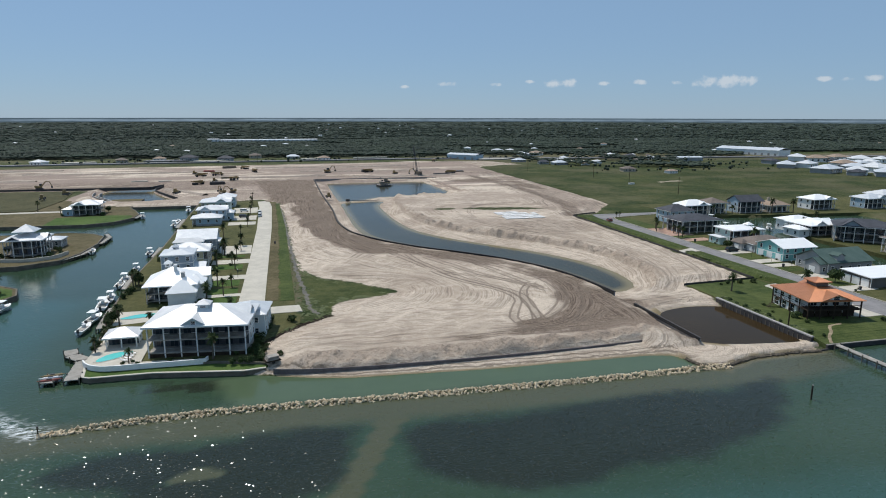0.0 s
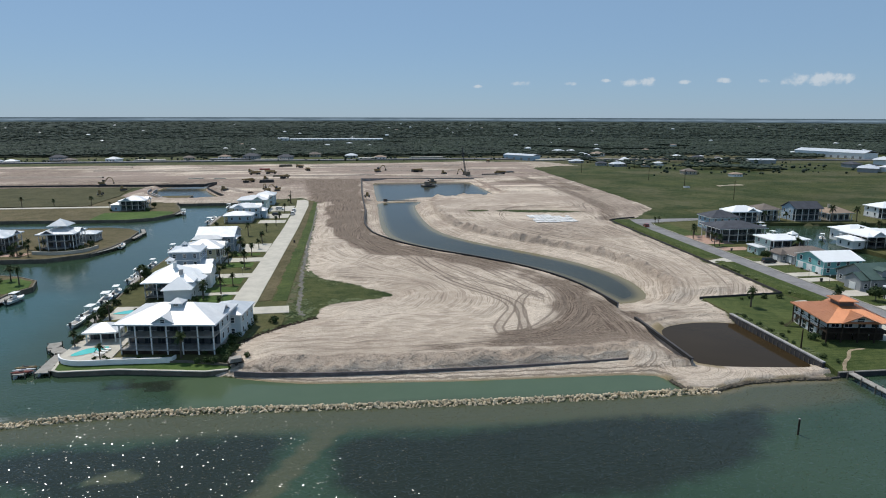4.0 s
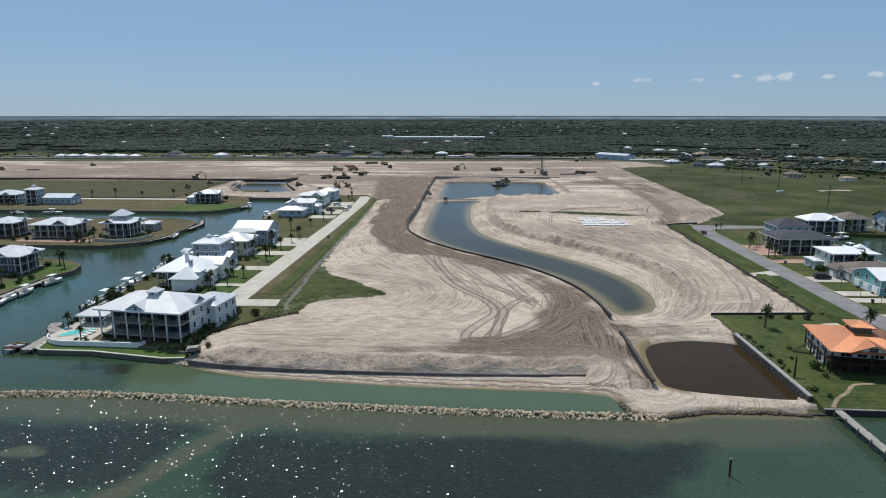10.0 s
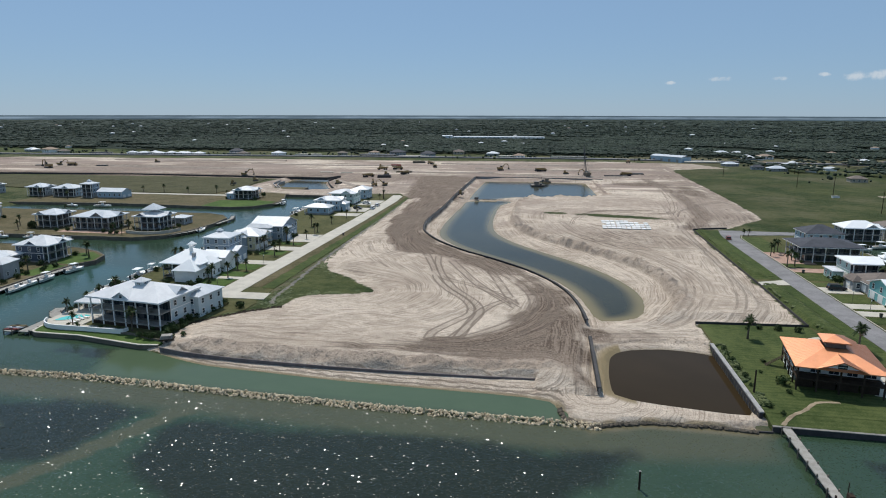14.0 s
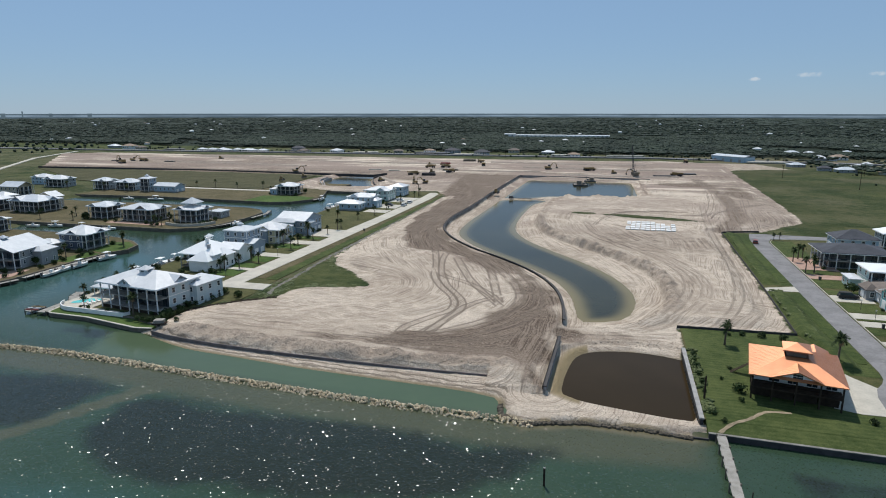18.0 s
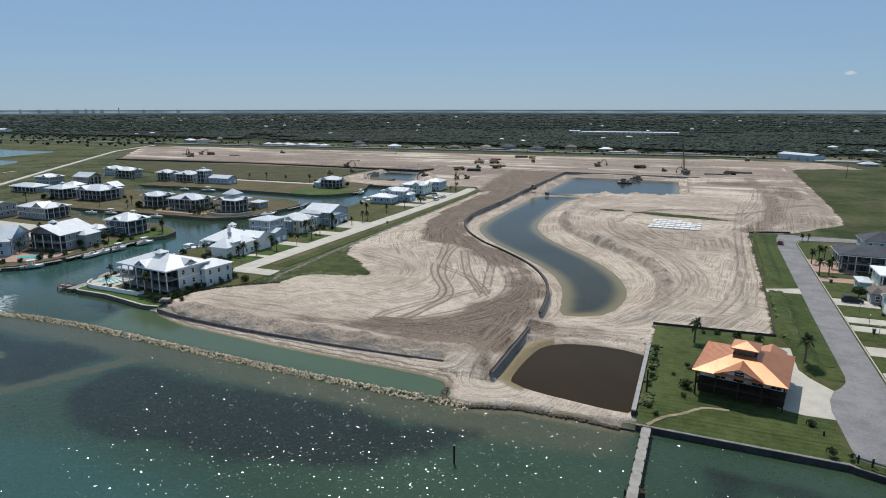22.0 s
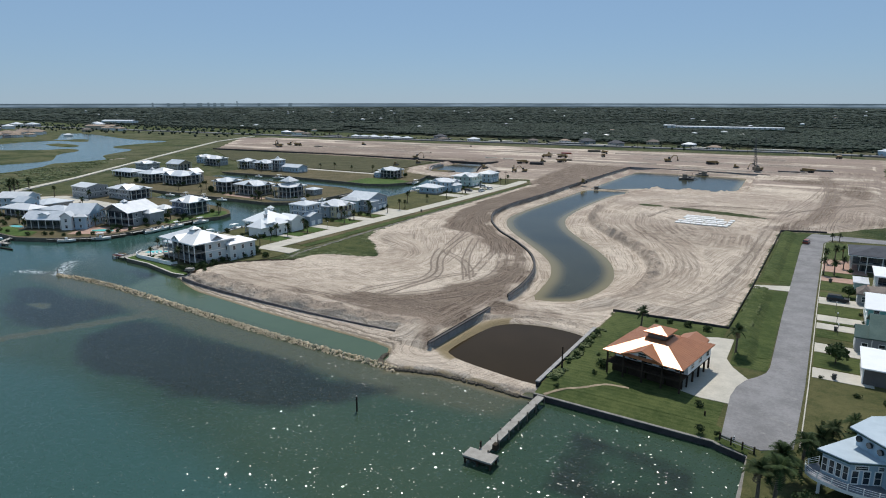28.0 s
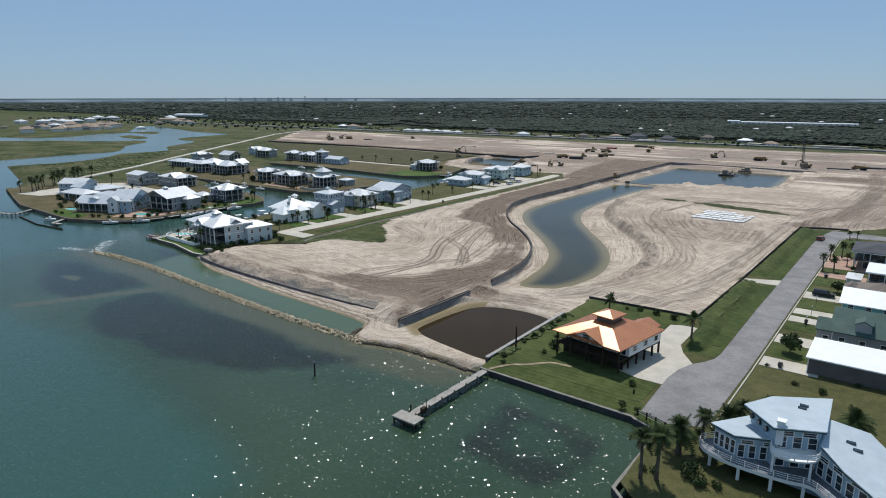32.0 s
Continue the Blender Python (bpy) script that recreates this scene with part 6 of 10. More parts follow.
wing(e1, 7, -4, 19, 8, 3.6, WHITE, BRIGHT_ROOF, 1.8, "hip", 1.0)
wing(e1, -6, 6.5, 8, 17, 4.8, WHITE, BRIGHT_ROOF, 1.9, "hip", 1.0)
wing(e1, -14, -6, -8.2, 3, 3.2, WHITE, BRIGHT_ROOF, 1.3, "hip", 0.9)
house(227.5, 234.5, 5, 5, TIMBER, WHITE_ROOF, "small open pavilion with white hip roof", 1, 2.8, 0.2, 1.4, 0.6, "SW", 1.5, name="pavilion", z=1.55, k=0.96)
house(237, 208, 22, 14, BLUE_GREY, DARK_ROOF, "blue-grey canal house with charcoal roof and galleries", rz=-42, porches="SW", pd=2.4, levels=2, rise=2.6, over=0.9, z=1.55, k=0.96)
house(234, 180, 20, 17, GREY, BROWN_ROOF, "grey house with brown hip roof on the far bank", 2, 2.8, 0.4, 2.6, 0.8, "W", 2.2, z=1.55, k=0.96)
house(296, 291, 15, 12, WHITE, BRIGHT_ROOF, "white house with bright white hip roof", 2, 2.8, 0.4, 2.4, 0.8, "S", 2.2, k=0.96)
house(329, 287, 14, 12, PALE_BLUE, GREY_ROOF, "pale blue house with silver roof", 2, 2.8, 0.4, 2.4, 0.8, "S", 2.2, k=0.96)
house(355, 300, 17, 13, GREY, WHITE_ROOF, "grey house with white roof by the field", 2, 2.8, 0.4, 2.4, 0.8, "", k=0.96)


# --- orange-roofed house on posts
def orange_house():
    o = thing("orange_roof_house", 137.9, 132.9, 1.55, -10.0, "white house on posts with orange metal hip roof", "house")
    ev, w, d = 5.05, 16.6, 18.6
    x0, x1, y0, y1 = -7.3, 7.4, -7.8, 7.8
    part("wall", Mesh().box(-7.1, -4.2, 2.55, x1, y1, ev), WHITE, o, "white upper-storey walls")
    part("ground_wall", Mesh().box(-6.8, -2.6, -0.1, 3.0, y1, 2.3), WHITE, o, "white garage-level walls")
    part("floor_deck", Mesh().box(x0, y0, 2.3, x1, y1, 2.55), DARK_TIMBER, o)
    # dark slabs give the shade inside the open garage bays
    for y in (-1.0, 2.2, 5.4):
        add_door(o, 3.03, y, 0.0, 90, 2.3, 2.1, DARK_TIMBER, "garage_opening")
    side_row(o, "E", -5, -4.2, x1, y1, 3.3, 3, 1.3, 1.0)
    side_row(o, "N", -5, -4.2, x1, y1, 3.3, 3, 1.2, 1.0)
    side_row(o, "W", -7.1, -4.2, x1, y1, 3.2, 4, 1.1, 1.2)
    side_row(o, "W", -6.8, -2.6, x1, y1, 0.2, 3, 1.6, 1.9, None, "glass_door")
    side_row(o, "S", -5, -4.2, x1, y1, 2.7, 4, 1.7, 1.8, None, "glass_door")
    post = Mesh().box(-0.14, -0.14, 0, 0.14, 0.14, ev - 0.1).data("post", DARK_TIMBER)
    for x in (x0 + 0.15, -3.8, 0.0, 3.8, x1 - 0.15):
        for y in (y0 + 0.15, -4.05):
            part("post", post, None, o).matrix_basis = pose(x, y, -0.1)
    for y in (0.0, 3.9, y1 - 0.15):
        part("post", post, None, o).matrix_basis = pose(x0 + 0.15, y, -0.1)
    short = Mesh().box(-0.16, -0.16, 0, 0.16, 0.16, 2.4).data("carport_post", DARK_TIMBER)
    for y in (-1.0, 2.0, 5.0, y1 - 0.17):
        part("carport_post", short, None, o).matrix_basis = pose(x1 - 0.17, y, -0.1)
    for a, b in (((x0, y0 + 0.1), (x1, y0 + 0.1)), ((x0 + 0.1, y0), (x0 + 0.1, y1))):
        for z, wd in ((3.55, 0.09), (3.05, 0.05), (2.75, 0.05)):
            part("rail", Mesh().beam((*a, z), (*b, z), wd), DARK_TIMBER, o)
    # added dark panels, set back, stand in for the shade under the floor
    for xa, xb in ((x0 + 0.3, -3.95), (-3.65, -0.15), (0.15, 3.65), (3.95, x1 - 0.3)):
        part("insect_screen", Mesh().box(xa, y0 + 2.12, -0.1, xb, y0 + 2.2, 2.3), DARK_TIMBER, o, "dark panel standing in for the shade below the raised floor")
    tread = Mesh().box(0, y1 - 4.5, 0, 0.28, y1 - 3.2, 0.06).data("tread", DARK_TIMBER)
    for k in range(12):
        part("tread", tread, None, o).matrix_basis = pose(x0 - 0.3 - 0.28 * (12 - k), 0, 0.21 * k)
    # main hip with a flat top that carries the lantern
    a, b, c, e, zt = 7.9, 8.5, 2.0, 2.3, 2.2
    v = [(-a, -b, ev - 0.2), (a, -b, ev - 0.2), (a, b, ev - 0.2), (-a, b, ev - 0.2), (-a, -b, ev), (a, -b, ev), (a, b, ev), (-a, b, ev), (-c, -e, ev + zt), (c, -e, ev + zt), (c, e, ev + zt), (-c, e, ev + zt)]
    part("roof", Mesh().add(v, [(3, 2, 1, 0), (8, 9, 10, 11)] + [(i, (i + 1) % 4, 4 + (i + 1) % 4, 4 + i) for i in range(4)] + [(4 + i, 4 + (i + 1) % 4, 8 + (i + 1) % 4, 8 + i) for i in range(4)]), ORANGE_ROOF, o)
    for i in range(4):
        roof_seams(o, v[4 + i], v[4 + (i + 1) % 4], v[8 + (i + 1) % 4], v[8 + i], 0.75, ORANGE_ROOF)
    for sx in (-1, 1):
        roof_seams(o, (sx * 4.1, -b - 0.1, ev + 0.1), (sx * 4.1, -2.2, ev + 0.1), (0, -2.2, ev + 1.7), (0, -b - 0.1, ev + 1.7), 0.75, ORANGE_ROOF)
    lan = part("lantern", Mesh().box(-1.7, -1.9, ev + zt - 0.5, 1.7, 1.9, ev + zt + 1.2), BROWN_ROOF, o, "brown louvred roof lantern")
    part("lantern_roof", hip_roof(3.4, 3.8, 0, 0.9, 0.7, 0.2), ORANGE_ROOF, lan).matrix_basis = pose(0, 0, ev + zt + 1.25)
    part("front_gable", gable_roof(-3.7, -b + 0.3, 3.7, -2.2, ev + 0.1, 1.6, 0.4, "y"), ORANGE_ROOF, o)
    part("gable_wall", Mesh().add([(-3.7, -7.9, ev), (3.7, -7.9, ev), (0, -7.9, ev + 1.6), (-3.7, -7.75, ev), (3.7, -7.75, ev), (0, -7.75, ev + 1.6)], [(0, 1, 2), (5, 4, 3), (0, 2, 5, 3), (1, 4, 5, 2)]), WHITE, o)
    add_window(o, 0, -7.94, ev + 0.1, 0, 1.6, 0.9)
    part("back_gable", gable_roof(1.5, 2.6, 6.0, b + 0.6, ev + 0.25, 1.15, 0.4, "y"), ORANGE_ROOF, o)
    return o


orange_house()


# --- blue modern house with mono-pitch roofs
def blue_house():
    o = thing("modern_blue_house", 0, 0, 1.55, 0, "pale blue angular house with sloping metal roofs and curved decks", "house")

    def block(name, poly, z0, zs, roof_poly, zr):
        n = len(poly)
        part("wall", Mesh().add([(x, y, z0) for x, y in poly] + [(x, y, z) for (x, y), z in zip(poly, zs)], [tuple(range(n))[::-1], tuple(range(n, 2 * n))] + [(i, (i + 1) % n, n + (i + 1) % n, n + i) for i in range(n)]), PALE_BLUE, o)
        m = len(roof_poly)
        part("roof", Mesh().add([(x, y, z) for (x, y), z in zip(roof_poly, zr)] + [(x, y, z + 0.14) for (x, y), z in zip(roof_poly, zr)], [tuple(range(m))[::-1], tuple(range(m, 2 * m))] + [(i, (i + 1) % m, m + (i + 1) % m, m + i) for i in range(m)]), BLUE_ROOF, o)
        part("fascia", Mesh().add([(x, y, z - 0.22) for (x, y), z in zip(roof_poly, zr)] + [(x, y, z) for (x, y), z in zip(roof_poly, zr)], [(i, (i + 1) % m, m + (i + 1) % m, m + i) for i in range(m)]), GREEN_ROOF, o)

    fz = lambda p, x0, y0, gx, gy, z: [z + (x - x0) * gx + (y - y0) * gy for x, y in p]
    lo = [(166.2, 104.0), (169.4, 102.6), (174.6, 104.9), (174.6, 111.0), (170.6, 111.0)]
    lor = [(165.5, 104.1), (169.2, 101.9), (175.0, 104.4), (175.0, 111.2), (170.3, 111.4)]
    block("low", lo, 2.6, fz(lo, 166, 104, 0.03, -0.05, 5.75), lor, fz(lor, 166, 104, 0.03, -0.05, 5.85))
    hi = [(170.0, 107.9), (173.9, 103.4), (179.0, 105.9), (178.6, 116.6), (172.2, 112.4)]
    hir = [(169.0, 107.4), (173.8, 102.4), (179.6, 105.4), (179.0, 117.4), (171.7, 112.7)]
    block("high", hi, 2.6, fz(hi, 170, 108, 0.0, -0.02, 8.4), hir, fz(hir, 170, 108, 0.0, -0.02, 8.5))
    ri = [(179.0, 104.9), (182.5, 101.4), (191.0, 94.8), (194.0, 99.0), (184.0, 110.8), (179.0, 110.8)]
    rir = [(179.2, 104.4), (182.3, 100.8), (191.2, 93.9), (194.8, 99.0), (184.2, 111.6), (179.2, 111.4)]
    block("right", ri, 2.6, fz(ri, 179, 105, -0.13, 0.12, 6.9), rir, fz(rir, 179, 105, -0.13, 0.12, 7.0))
    part("undercroft", Mesh().prism([(168.5, 105), (174, 104.5), (183, 103), (190, 98), (192, 100), (183, 109), (172, 110)], -0.2, 2.5), BLUE_GREY, o)
    ang = lambda a, b: math.degrees(math.atan2(b[1] - a[1], b[0] - a[0]))

    def glazing(a, b, z, n, w, h, nm="window", inset=0.04):
        d = math.dist(a, b)
        nx, ny = (b[1] - a[1]) / d, -(b[0] - a[0]) / d
        for k in range(n):
            t = (k + 0.5) / n
            add_window(o, a[0] + (b[0] - a[0]) * t + nx * inset, a[1] + (b[1] - a[1]) * t + ny * inset, z, ang(a, b), w, h, WHITE, nm)

    glazing(lo[0], lo[1], 3.1, 4, 0.55, 1.9, "glass_door")
    glazing(lo[1], lo[2], 2.8, 4, 0.75, 1.8, "glass_door")
    glazing(lo[1], lo[2], 4.85, 2, 1.5, 0.5)
    glazing(hi[1], hi[2], 5.6, 3, 1.0, 1.6)
    glazing(hi[1], hi[2], 7.35, 2, 1.6, 0.6)
    glazing(hi[1], hi[2], 2.8, 3, 1.0, 1.9, "glass_door")
    glazing(ri[0], ri[1], 2.9, 3, 0.9, 1.9, "glass_door")
    glazing(ri[0], ri[1], 5.1, 2, 1.5, 0.6)
    glazing(ri[1], ri[2], 2.9, 6, 1.0, 1.9, "glass_door")
    glazing(ri[1], ri[2], 5.0, 3, 1.6, 0.5)
    for k in range(3):
        part("round_window", Mesh().tube([(170.35 + 1.15 * k, 107.35 - 1.35 * k, 7.2), (170.1 + 1.15 * k, 107.15 - 1.35 * k, 7.2)], [0.42, 0.42], 14), GLASS, o, "round dark window")
    part("chimney", Mesh().box(174.0, 103.2, 6.0, 174.9, 104.2, 9.3).box(173.9, 103.1, 9.3, 175.0, 104.3, 9.5), WHITE, o)
    for sx, sy in ((175.9, 111.0), (176.0, 112.0), (182.3, 107.6), (183.2, 106.4), (188.2, 100.3)):
        z = (8.5 + (sy - 108) * -0.02) if sx < 178 else 7.0 + (sx - 179) * -0.13 + (sy - 105) * 0.12
        part("skylight", Mesh().box(sx - 0.55, sy - 0.28, z + 0.1, sx + 0.55, sy + 0.28, z + 0.32), GLASS, o)
    # curved deck
    outer = curve([(166.0, 106.6), (164.3, 104.4), (165.2, 102.4), (168.5, 100.9), (172.8, 100.6), (176.3, 100.8), (179.0, 101.2), (182.0, 98.7), (187.0, 94.3), (190.5, 92.4)], 0.8)
    inner = [(191.0, 94.6), (182.4, 101.3), (179.2, 104.9), (174.6, 105.2), (169.4, 102.8), (166.3, 104.2)]
    part("deck", Mesh().prism(outer + inner, 2.3, 2.6), DECK_GREY, o, "curved blue-grey deck")
    part("deck_edge", Mesh().add([(x, y, 2.15) for x, y in outer] + [(x, y, 2.65) for x, y in outer] + [(x, y - 0.06, 2.15) for x, y in outer] + [(x, y - 0.06, 2.65) for x, y in outer],
                                 [(i + 2 * len(outer), i + 1 + 2 * len(outer), i + 1 + 3 * len(outer), i + 3 * len(outer)) for i in range(len(outer) - 1)]), WHITE, o)
    rail = Mesh()
    for z in (3.55, 3.25, 2.95):
        rail.tube([(x, y, z) for x, y in outer], [0.035] * len(outer), 4)
    for k in range(0, len(outer), 2):
        rail.box(outer[k][0] - 0.06, outer[k][1] - 0.06, 2.5, outer[k][0] + 0.06, outer[k][1] + 0.06, 3.6)
    part("deck_railing", rail, WHITE, o)
    bal = curve([(173.6, 103.0), (174.0, 101.6), (176.0, 101.0), (178.2, 101.9), (179.3, 103.4), (179.2, 105.2)], 0.6)
    part("balcony", Mesh().prism(bal + [(178.6, 105.6)], 5.2, 5.45), WHITE, o)
    rail = Mesh()
    for z in (6.4, 6.1, 5.8):
        rail.tube([(x, y, z) for x, y in bal], [0.04] * len(bal), 4)
    for k in range(0, len(bal), 2):
        rail.box(bal[k][0] - 0.05, bal[k][1] - 0.05, 5.3, bal[k][0] + 0.05, bal[k][1] + 0.05, 6.45)
    part("balcony_railing", rail, WHITE, o)
    post = Mesh().box(-0.2, -0.2, 0, 0.2, 0.2, 2.4).data("post", WHITE)
    for x, y in ((166.2, 102.7), (170.3, 101.3), (174.4, 101.2), (178.2, 101.6), (181.2, 100.0), (186.0, 95.7), (189.5, 93.6)):
        part("post", post, None, o).matrix_basis = pose(x, y, 0)
    tall = Mesh().box(-0.15, -0.15, 2.4, 0.15, 0.15, 5.3).data("post", WHITE)
    for x, y in ((174.2, 101.9), (178.6, 102.4)):
        part("post", tall, None, o).matrix_basis = pose(x, y, 0)
    return o


blue_house()


# ---------------- lawns, paths, yards ----------------
flat("lawn_orange_house", [(120.6, 115.6), (151.4, 115.3), (151.4, 124.4), (147.2, 124.3), (143.0, 126.0), (143.0, 157.5), (146.4, 158.4), (146.6, 165.2), (120.6, 163.9)], 1.6, LAWN, "mown green lawn round the raised house", "lawn")
flat("driveway_orange_house", [(143.2, 126.0), (147.2, 124.6), (152.4, 124.7), (152.9, 133), (154.0, 137.2), (150.6, 142.0), (148.9, 146), (148.8, 158.6), (145.5, 158.2), (143.2, 157.0)], 1.62, CONCRETE, "wide pale concrete driveway", "pavement")
def verge(name, y0, y1, x0, x1, label):
    """Grass bank that falls from the fence to the road's edge."""
    xs, ys = np.linspace(0, 1, 19), np.linspace(y0, y1, int((y1 - y0) / 0.8))
    T, Y = np.meshgrid(xs, ys)
    X = np.interp(Y, *x0) * (1 - T) + np.interp(Y, *x1) * T
    lump = vnoise(X * 2, Y * 2, 1.3) - 0.5
    ends = smooth(Y, y0, y0 + 5) * (1 - smooth(Y, y1 - 5, y1))
    Z = 1.58 + ends * 1.15 * smooth(T, 0.0, 0.14) * (1 - smooth(T, 0.36, 0.68)) + 0.3 * ends * lump * (1 - smooth(T, 0.5, 0.8)) * smooth(T, 0.0, 0.1) + 0.06 * smooth(T, 0.8, 0.95)
    m = grid_mesh(name, xs, ys, Z, {}, LAWN)
    co = np.stack([X, Y, Z], -1).reshape(-1, 3)
    m.vertices.foreach_set("co", co.ravel())
    m.update()
    structure(name, m, LAWN, label, "lawn")


verge("verge_south", 143, 205.6, ([143, 159, 165.8, 205], [149.8, 149.0, 146.9, 147.9]), ([139, 143.5, 205], [154.0, 156.7, 156.8]), "green grass verge with a ditch beside the road")
def ditch(name, y0, y1, x0, x1):
    q = random.Random(int(y0))
    ys = np.arange(y0, y1, 1.5)
    poly = [(x0 + q.uniform(-0.35, 0.35), y) for y in ys] + [(x1 + q.uniform(-0.3, 0.2), y) for y in ys[::-1]]
    # lusher grass, and the bank's missing slope shade put into its dark colour
    flat(name, poly, 1.672, DITCH_GRASS, "dark ditch grass with the verge bank's shade put into its colour", "grass")


ditch("ditch_south", 150, 203, 153.4, 156.2)
ditch("ditch_north", 217, 284, 153.8, 156.4)
verge("verge_north", 213, 299.4, ([209, 299], [148.3, 149.4]), ([213, 273, 290, 300], [156.9, 157.1, 158.1, 159.6]), "green grass verge beside the silt fence")
flat("lawn_corner_lot", [(164.2, 114), (172, 118), (200, 120), (200, 144.5), (164.4, 144.2)], 1.6, ROUGH_GRASS, "sun-worn lawn beside the garage building", "lawn")
flat("lawn_blue_house", [(157.6, 91), (165.2, 84), (200, 82), (200, 118), (164.0, 112.5), (160.5, 109.5), (157.4, 108)], 1.6, ROUGH_GRASS, "worn lawn under palms", "lawn")
for i, (a, b) in enumerate(((151.2, 159.8), (170.6, 176.2), (189.0, 198.0), (206.4, 211.0), (213.5, 223.5), (231.0, 236.5), (256, 286))):
    flat("lawn_row_%d" % (i + 1), [(164.4, a), (173.5, a), (173.5, b), (164.4, b)], 1.6, LAWN, "small green front lawn", "lawn")
for i, (a, b) in enumerate(((145.2, 150.6), (160.4, 166.2), (177.0, 181.4), (183.6, 188.4), (199.0, 205.4))):
    flat("driveway_row_%d" % (i + 1), [(164.3, a), (174.5, a), (174.5, b), (164.3, b)], 1.62, CONCRETE, "pale concrete driveway", "pavement")
for i, (a, b) in enumerate(((224.5, 230.2), (237.0, 255.5))):
    flat("driveway_brick_%d" % (i + 1), [(164.3, a), (176.5, a), (176.5, b), (164.3, b)], 1.615, PAVER, "reddish brick paver driveway", "pavement")
flat("lawn_median", [(165.5, 181.9), (173.0, 181.9), (173.0, 183.2), (165.5, 183.2)], 1.66, LAWN, "narrow grass strip between driveways", "lawn")
flat("verge_street", [(-6.0, 178), (-2.6, 179), (-1.8, 225), (-1.6, 300), (-2.6, 388), (-5.6, 392), (-4.3, 372), (-4.3, 300), (-5.6, 226)], 1.58, VERGE_GRASS, "dry brown grass verge beside the street", "lawn")
edge = random.Random(5)
_ys = np.arange(178, 388, 2.5)
flat("grass_ditch_street", [(np.interp(y, [178, 300, 388], [-2.2, -1.2, -2.4]) + edge.uniform(-0.7, 0.5), y) for y in _ys] + [(np.interp(y, [178, 300, 388], [1.9, 1.7, -0.4]), y) for y in _ys[::-1]], 1.595, DITCH_GRASS, "dark rank grass along the street ditch", "grass")
path = curve([(122.3, 112.0), (124.6, 114.9), (127.7, 117.4), (131.1, 121.0), (135.3, 121.7)], 0.8)
path_z = lambda y: 1.63 if y > 115.7 else 1.11 + (y - 111.8) / 3.9 * 0.52
ribbon, n_path = Mesh(), len(path)
side = [Vector((path[min(i + 1, n_path - 1)][1] - path[max(i - 1, 0)][1], path[max(i - 1, 0)][0] - path[min(i + 1, n_path - 1)][0])).normalized() * (0.36 + 0.07 * math.sin(i * 2.3)) for i in range(n_path)]
ribbon.add([(x + s * o.x, y + s * o.y, path_z(y) - dz) for (x, y), o in zip(path, side) for s, dz in ((-1, 0), (1, 0), (1, 0.3), (-1, 0.3))],
           [(4 * i + k, 4 * i + 4 + k, 4 * i + 4 + (k + 1) % 4, 4 * i + (k + 1) % 4) for i in range(n_path - 1) for k in range(4)])
structure("garden_path", ribbon, mat("trodden_gravel", (0.20, 0.155, 0.10), (0.34, 0.27, 0.18), 0.9, 0.95, bump=0.3, fine=3), "narrow brown gravel footpath curving over the lawn", "path")
structure("lawn_front_slope", Mesh().add([(120.5, 111.8, -1), (151.6, 111.0, -1), (152.4, 110.5, -1), (157, 108.9, -1), (157, 111.6, -1), (151.6, 115.4, -1), (120.5, 115.7, -1), (120.5, 111.8, 1.06), (151.6, 111.0, 1.06), (152.4, 110.5, 1.06), (157, 108.9, 1.1), (157, 111.6, 1.58), (151.6, 115.4, 1.585), (120.5, 115.7, 1.585)],
                                         [(7, 8, 12, 13), (8, 9, 11, 12), (9, 10, 11), (0, 1, 8, 7), (1, 2, 9, 8), (2, 3, 10, 9), (0, 7, 13, 6), (3, 4, 11, 10)]), LAWN, "mown green lawn sloping to the seawall", "lawn")
flat("lawn_big_house", [(-42.4, 142), (-41.2, 134.6), (-40, 133.8), (-28, 133.5), (-10.5, 130.0), (-5.5, 130.6), (-4, 134.0), (-16, 136.2), (-38, 137.2), (-41, 139.5)], 1.12, LUSH_LAWN, "bright green lawn above the seawall", "lawn", 2.5)
flat("lawn_side_yard", [(-3.2, 151.2), (2.6, 156.8), (3, 164.5), (-12.5, 165), (-12.5, 161.8), (-6.5, 161.5), (-6.6, 152)], 1.57, ROUGH_GRASS, "patchy side yard grass", "lawn")
for i, (a, b) in enumerate(((178.5, 186), (189.5, 195.5), (198.5, 206), (221, 228), (240, 243.5))):
    flat("lawn_street_%d" % (i + 1), [(-24, a), (-14.2, a), (-14.2, b), (-24, b)], 1.55, LUSH_LAWN, "green front lawn beside the street", "lawn")
for i, (a, b) in enumerate(((186.3, 189.2), (206.5, 212), (229.5, 236), (246, 262), (313, 322), (328, 342), (352, 372))):
    flat("driveway_street_%d" % (i + 1), [(-25, a), (-12.2, a), (-12.2, b), (-25, b)], 1.56, CONCRETE, "pale concrete driveway", "pavement")
flat("lawn_north_spit", [(-110, 333.8), (-92, 332.8), (-80.5, 337.8), (-74.3, 349.5), (-75.5, 358), (-86, 361), (-111, 358)], 1.5, LUSH_LAWN, "green lawn round the spit house", "lawn")
flat("field_north_spit", [(-230, 385), (-130, 385), (-128, 430), (-135, 480), (-420, 476), (-360, 440), (-300, 400)], 1.75, FIELD_OLIVE, "rough brown-green field behind the canal houses", "grass")
flat("patio_middle_spit", [(-131, 250.2), (-101, 249.4), (-100, 254.6), (-131, 255)], 1.52, PAVER, "reddish paved terrace by the canal", "pavement")
flat("lawn_south_spit", [(-87.5, 197), (-81, 196), (-77.5, 203), (-79.8, 210), (-86.5, 215), (-93, 212)], 1.5, LUSH_LAWN, "green lawn on the canal point", "lawn")
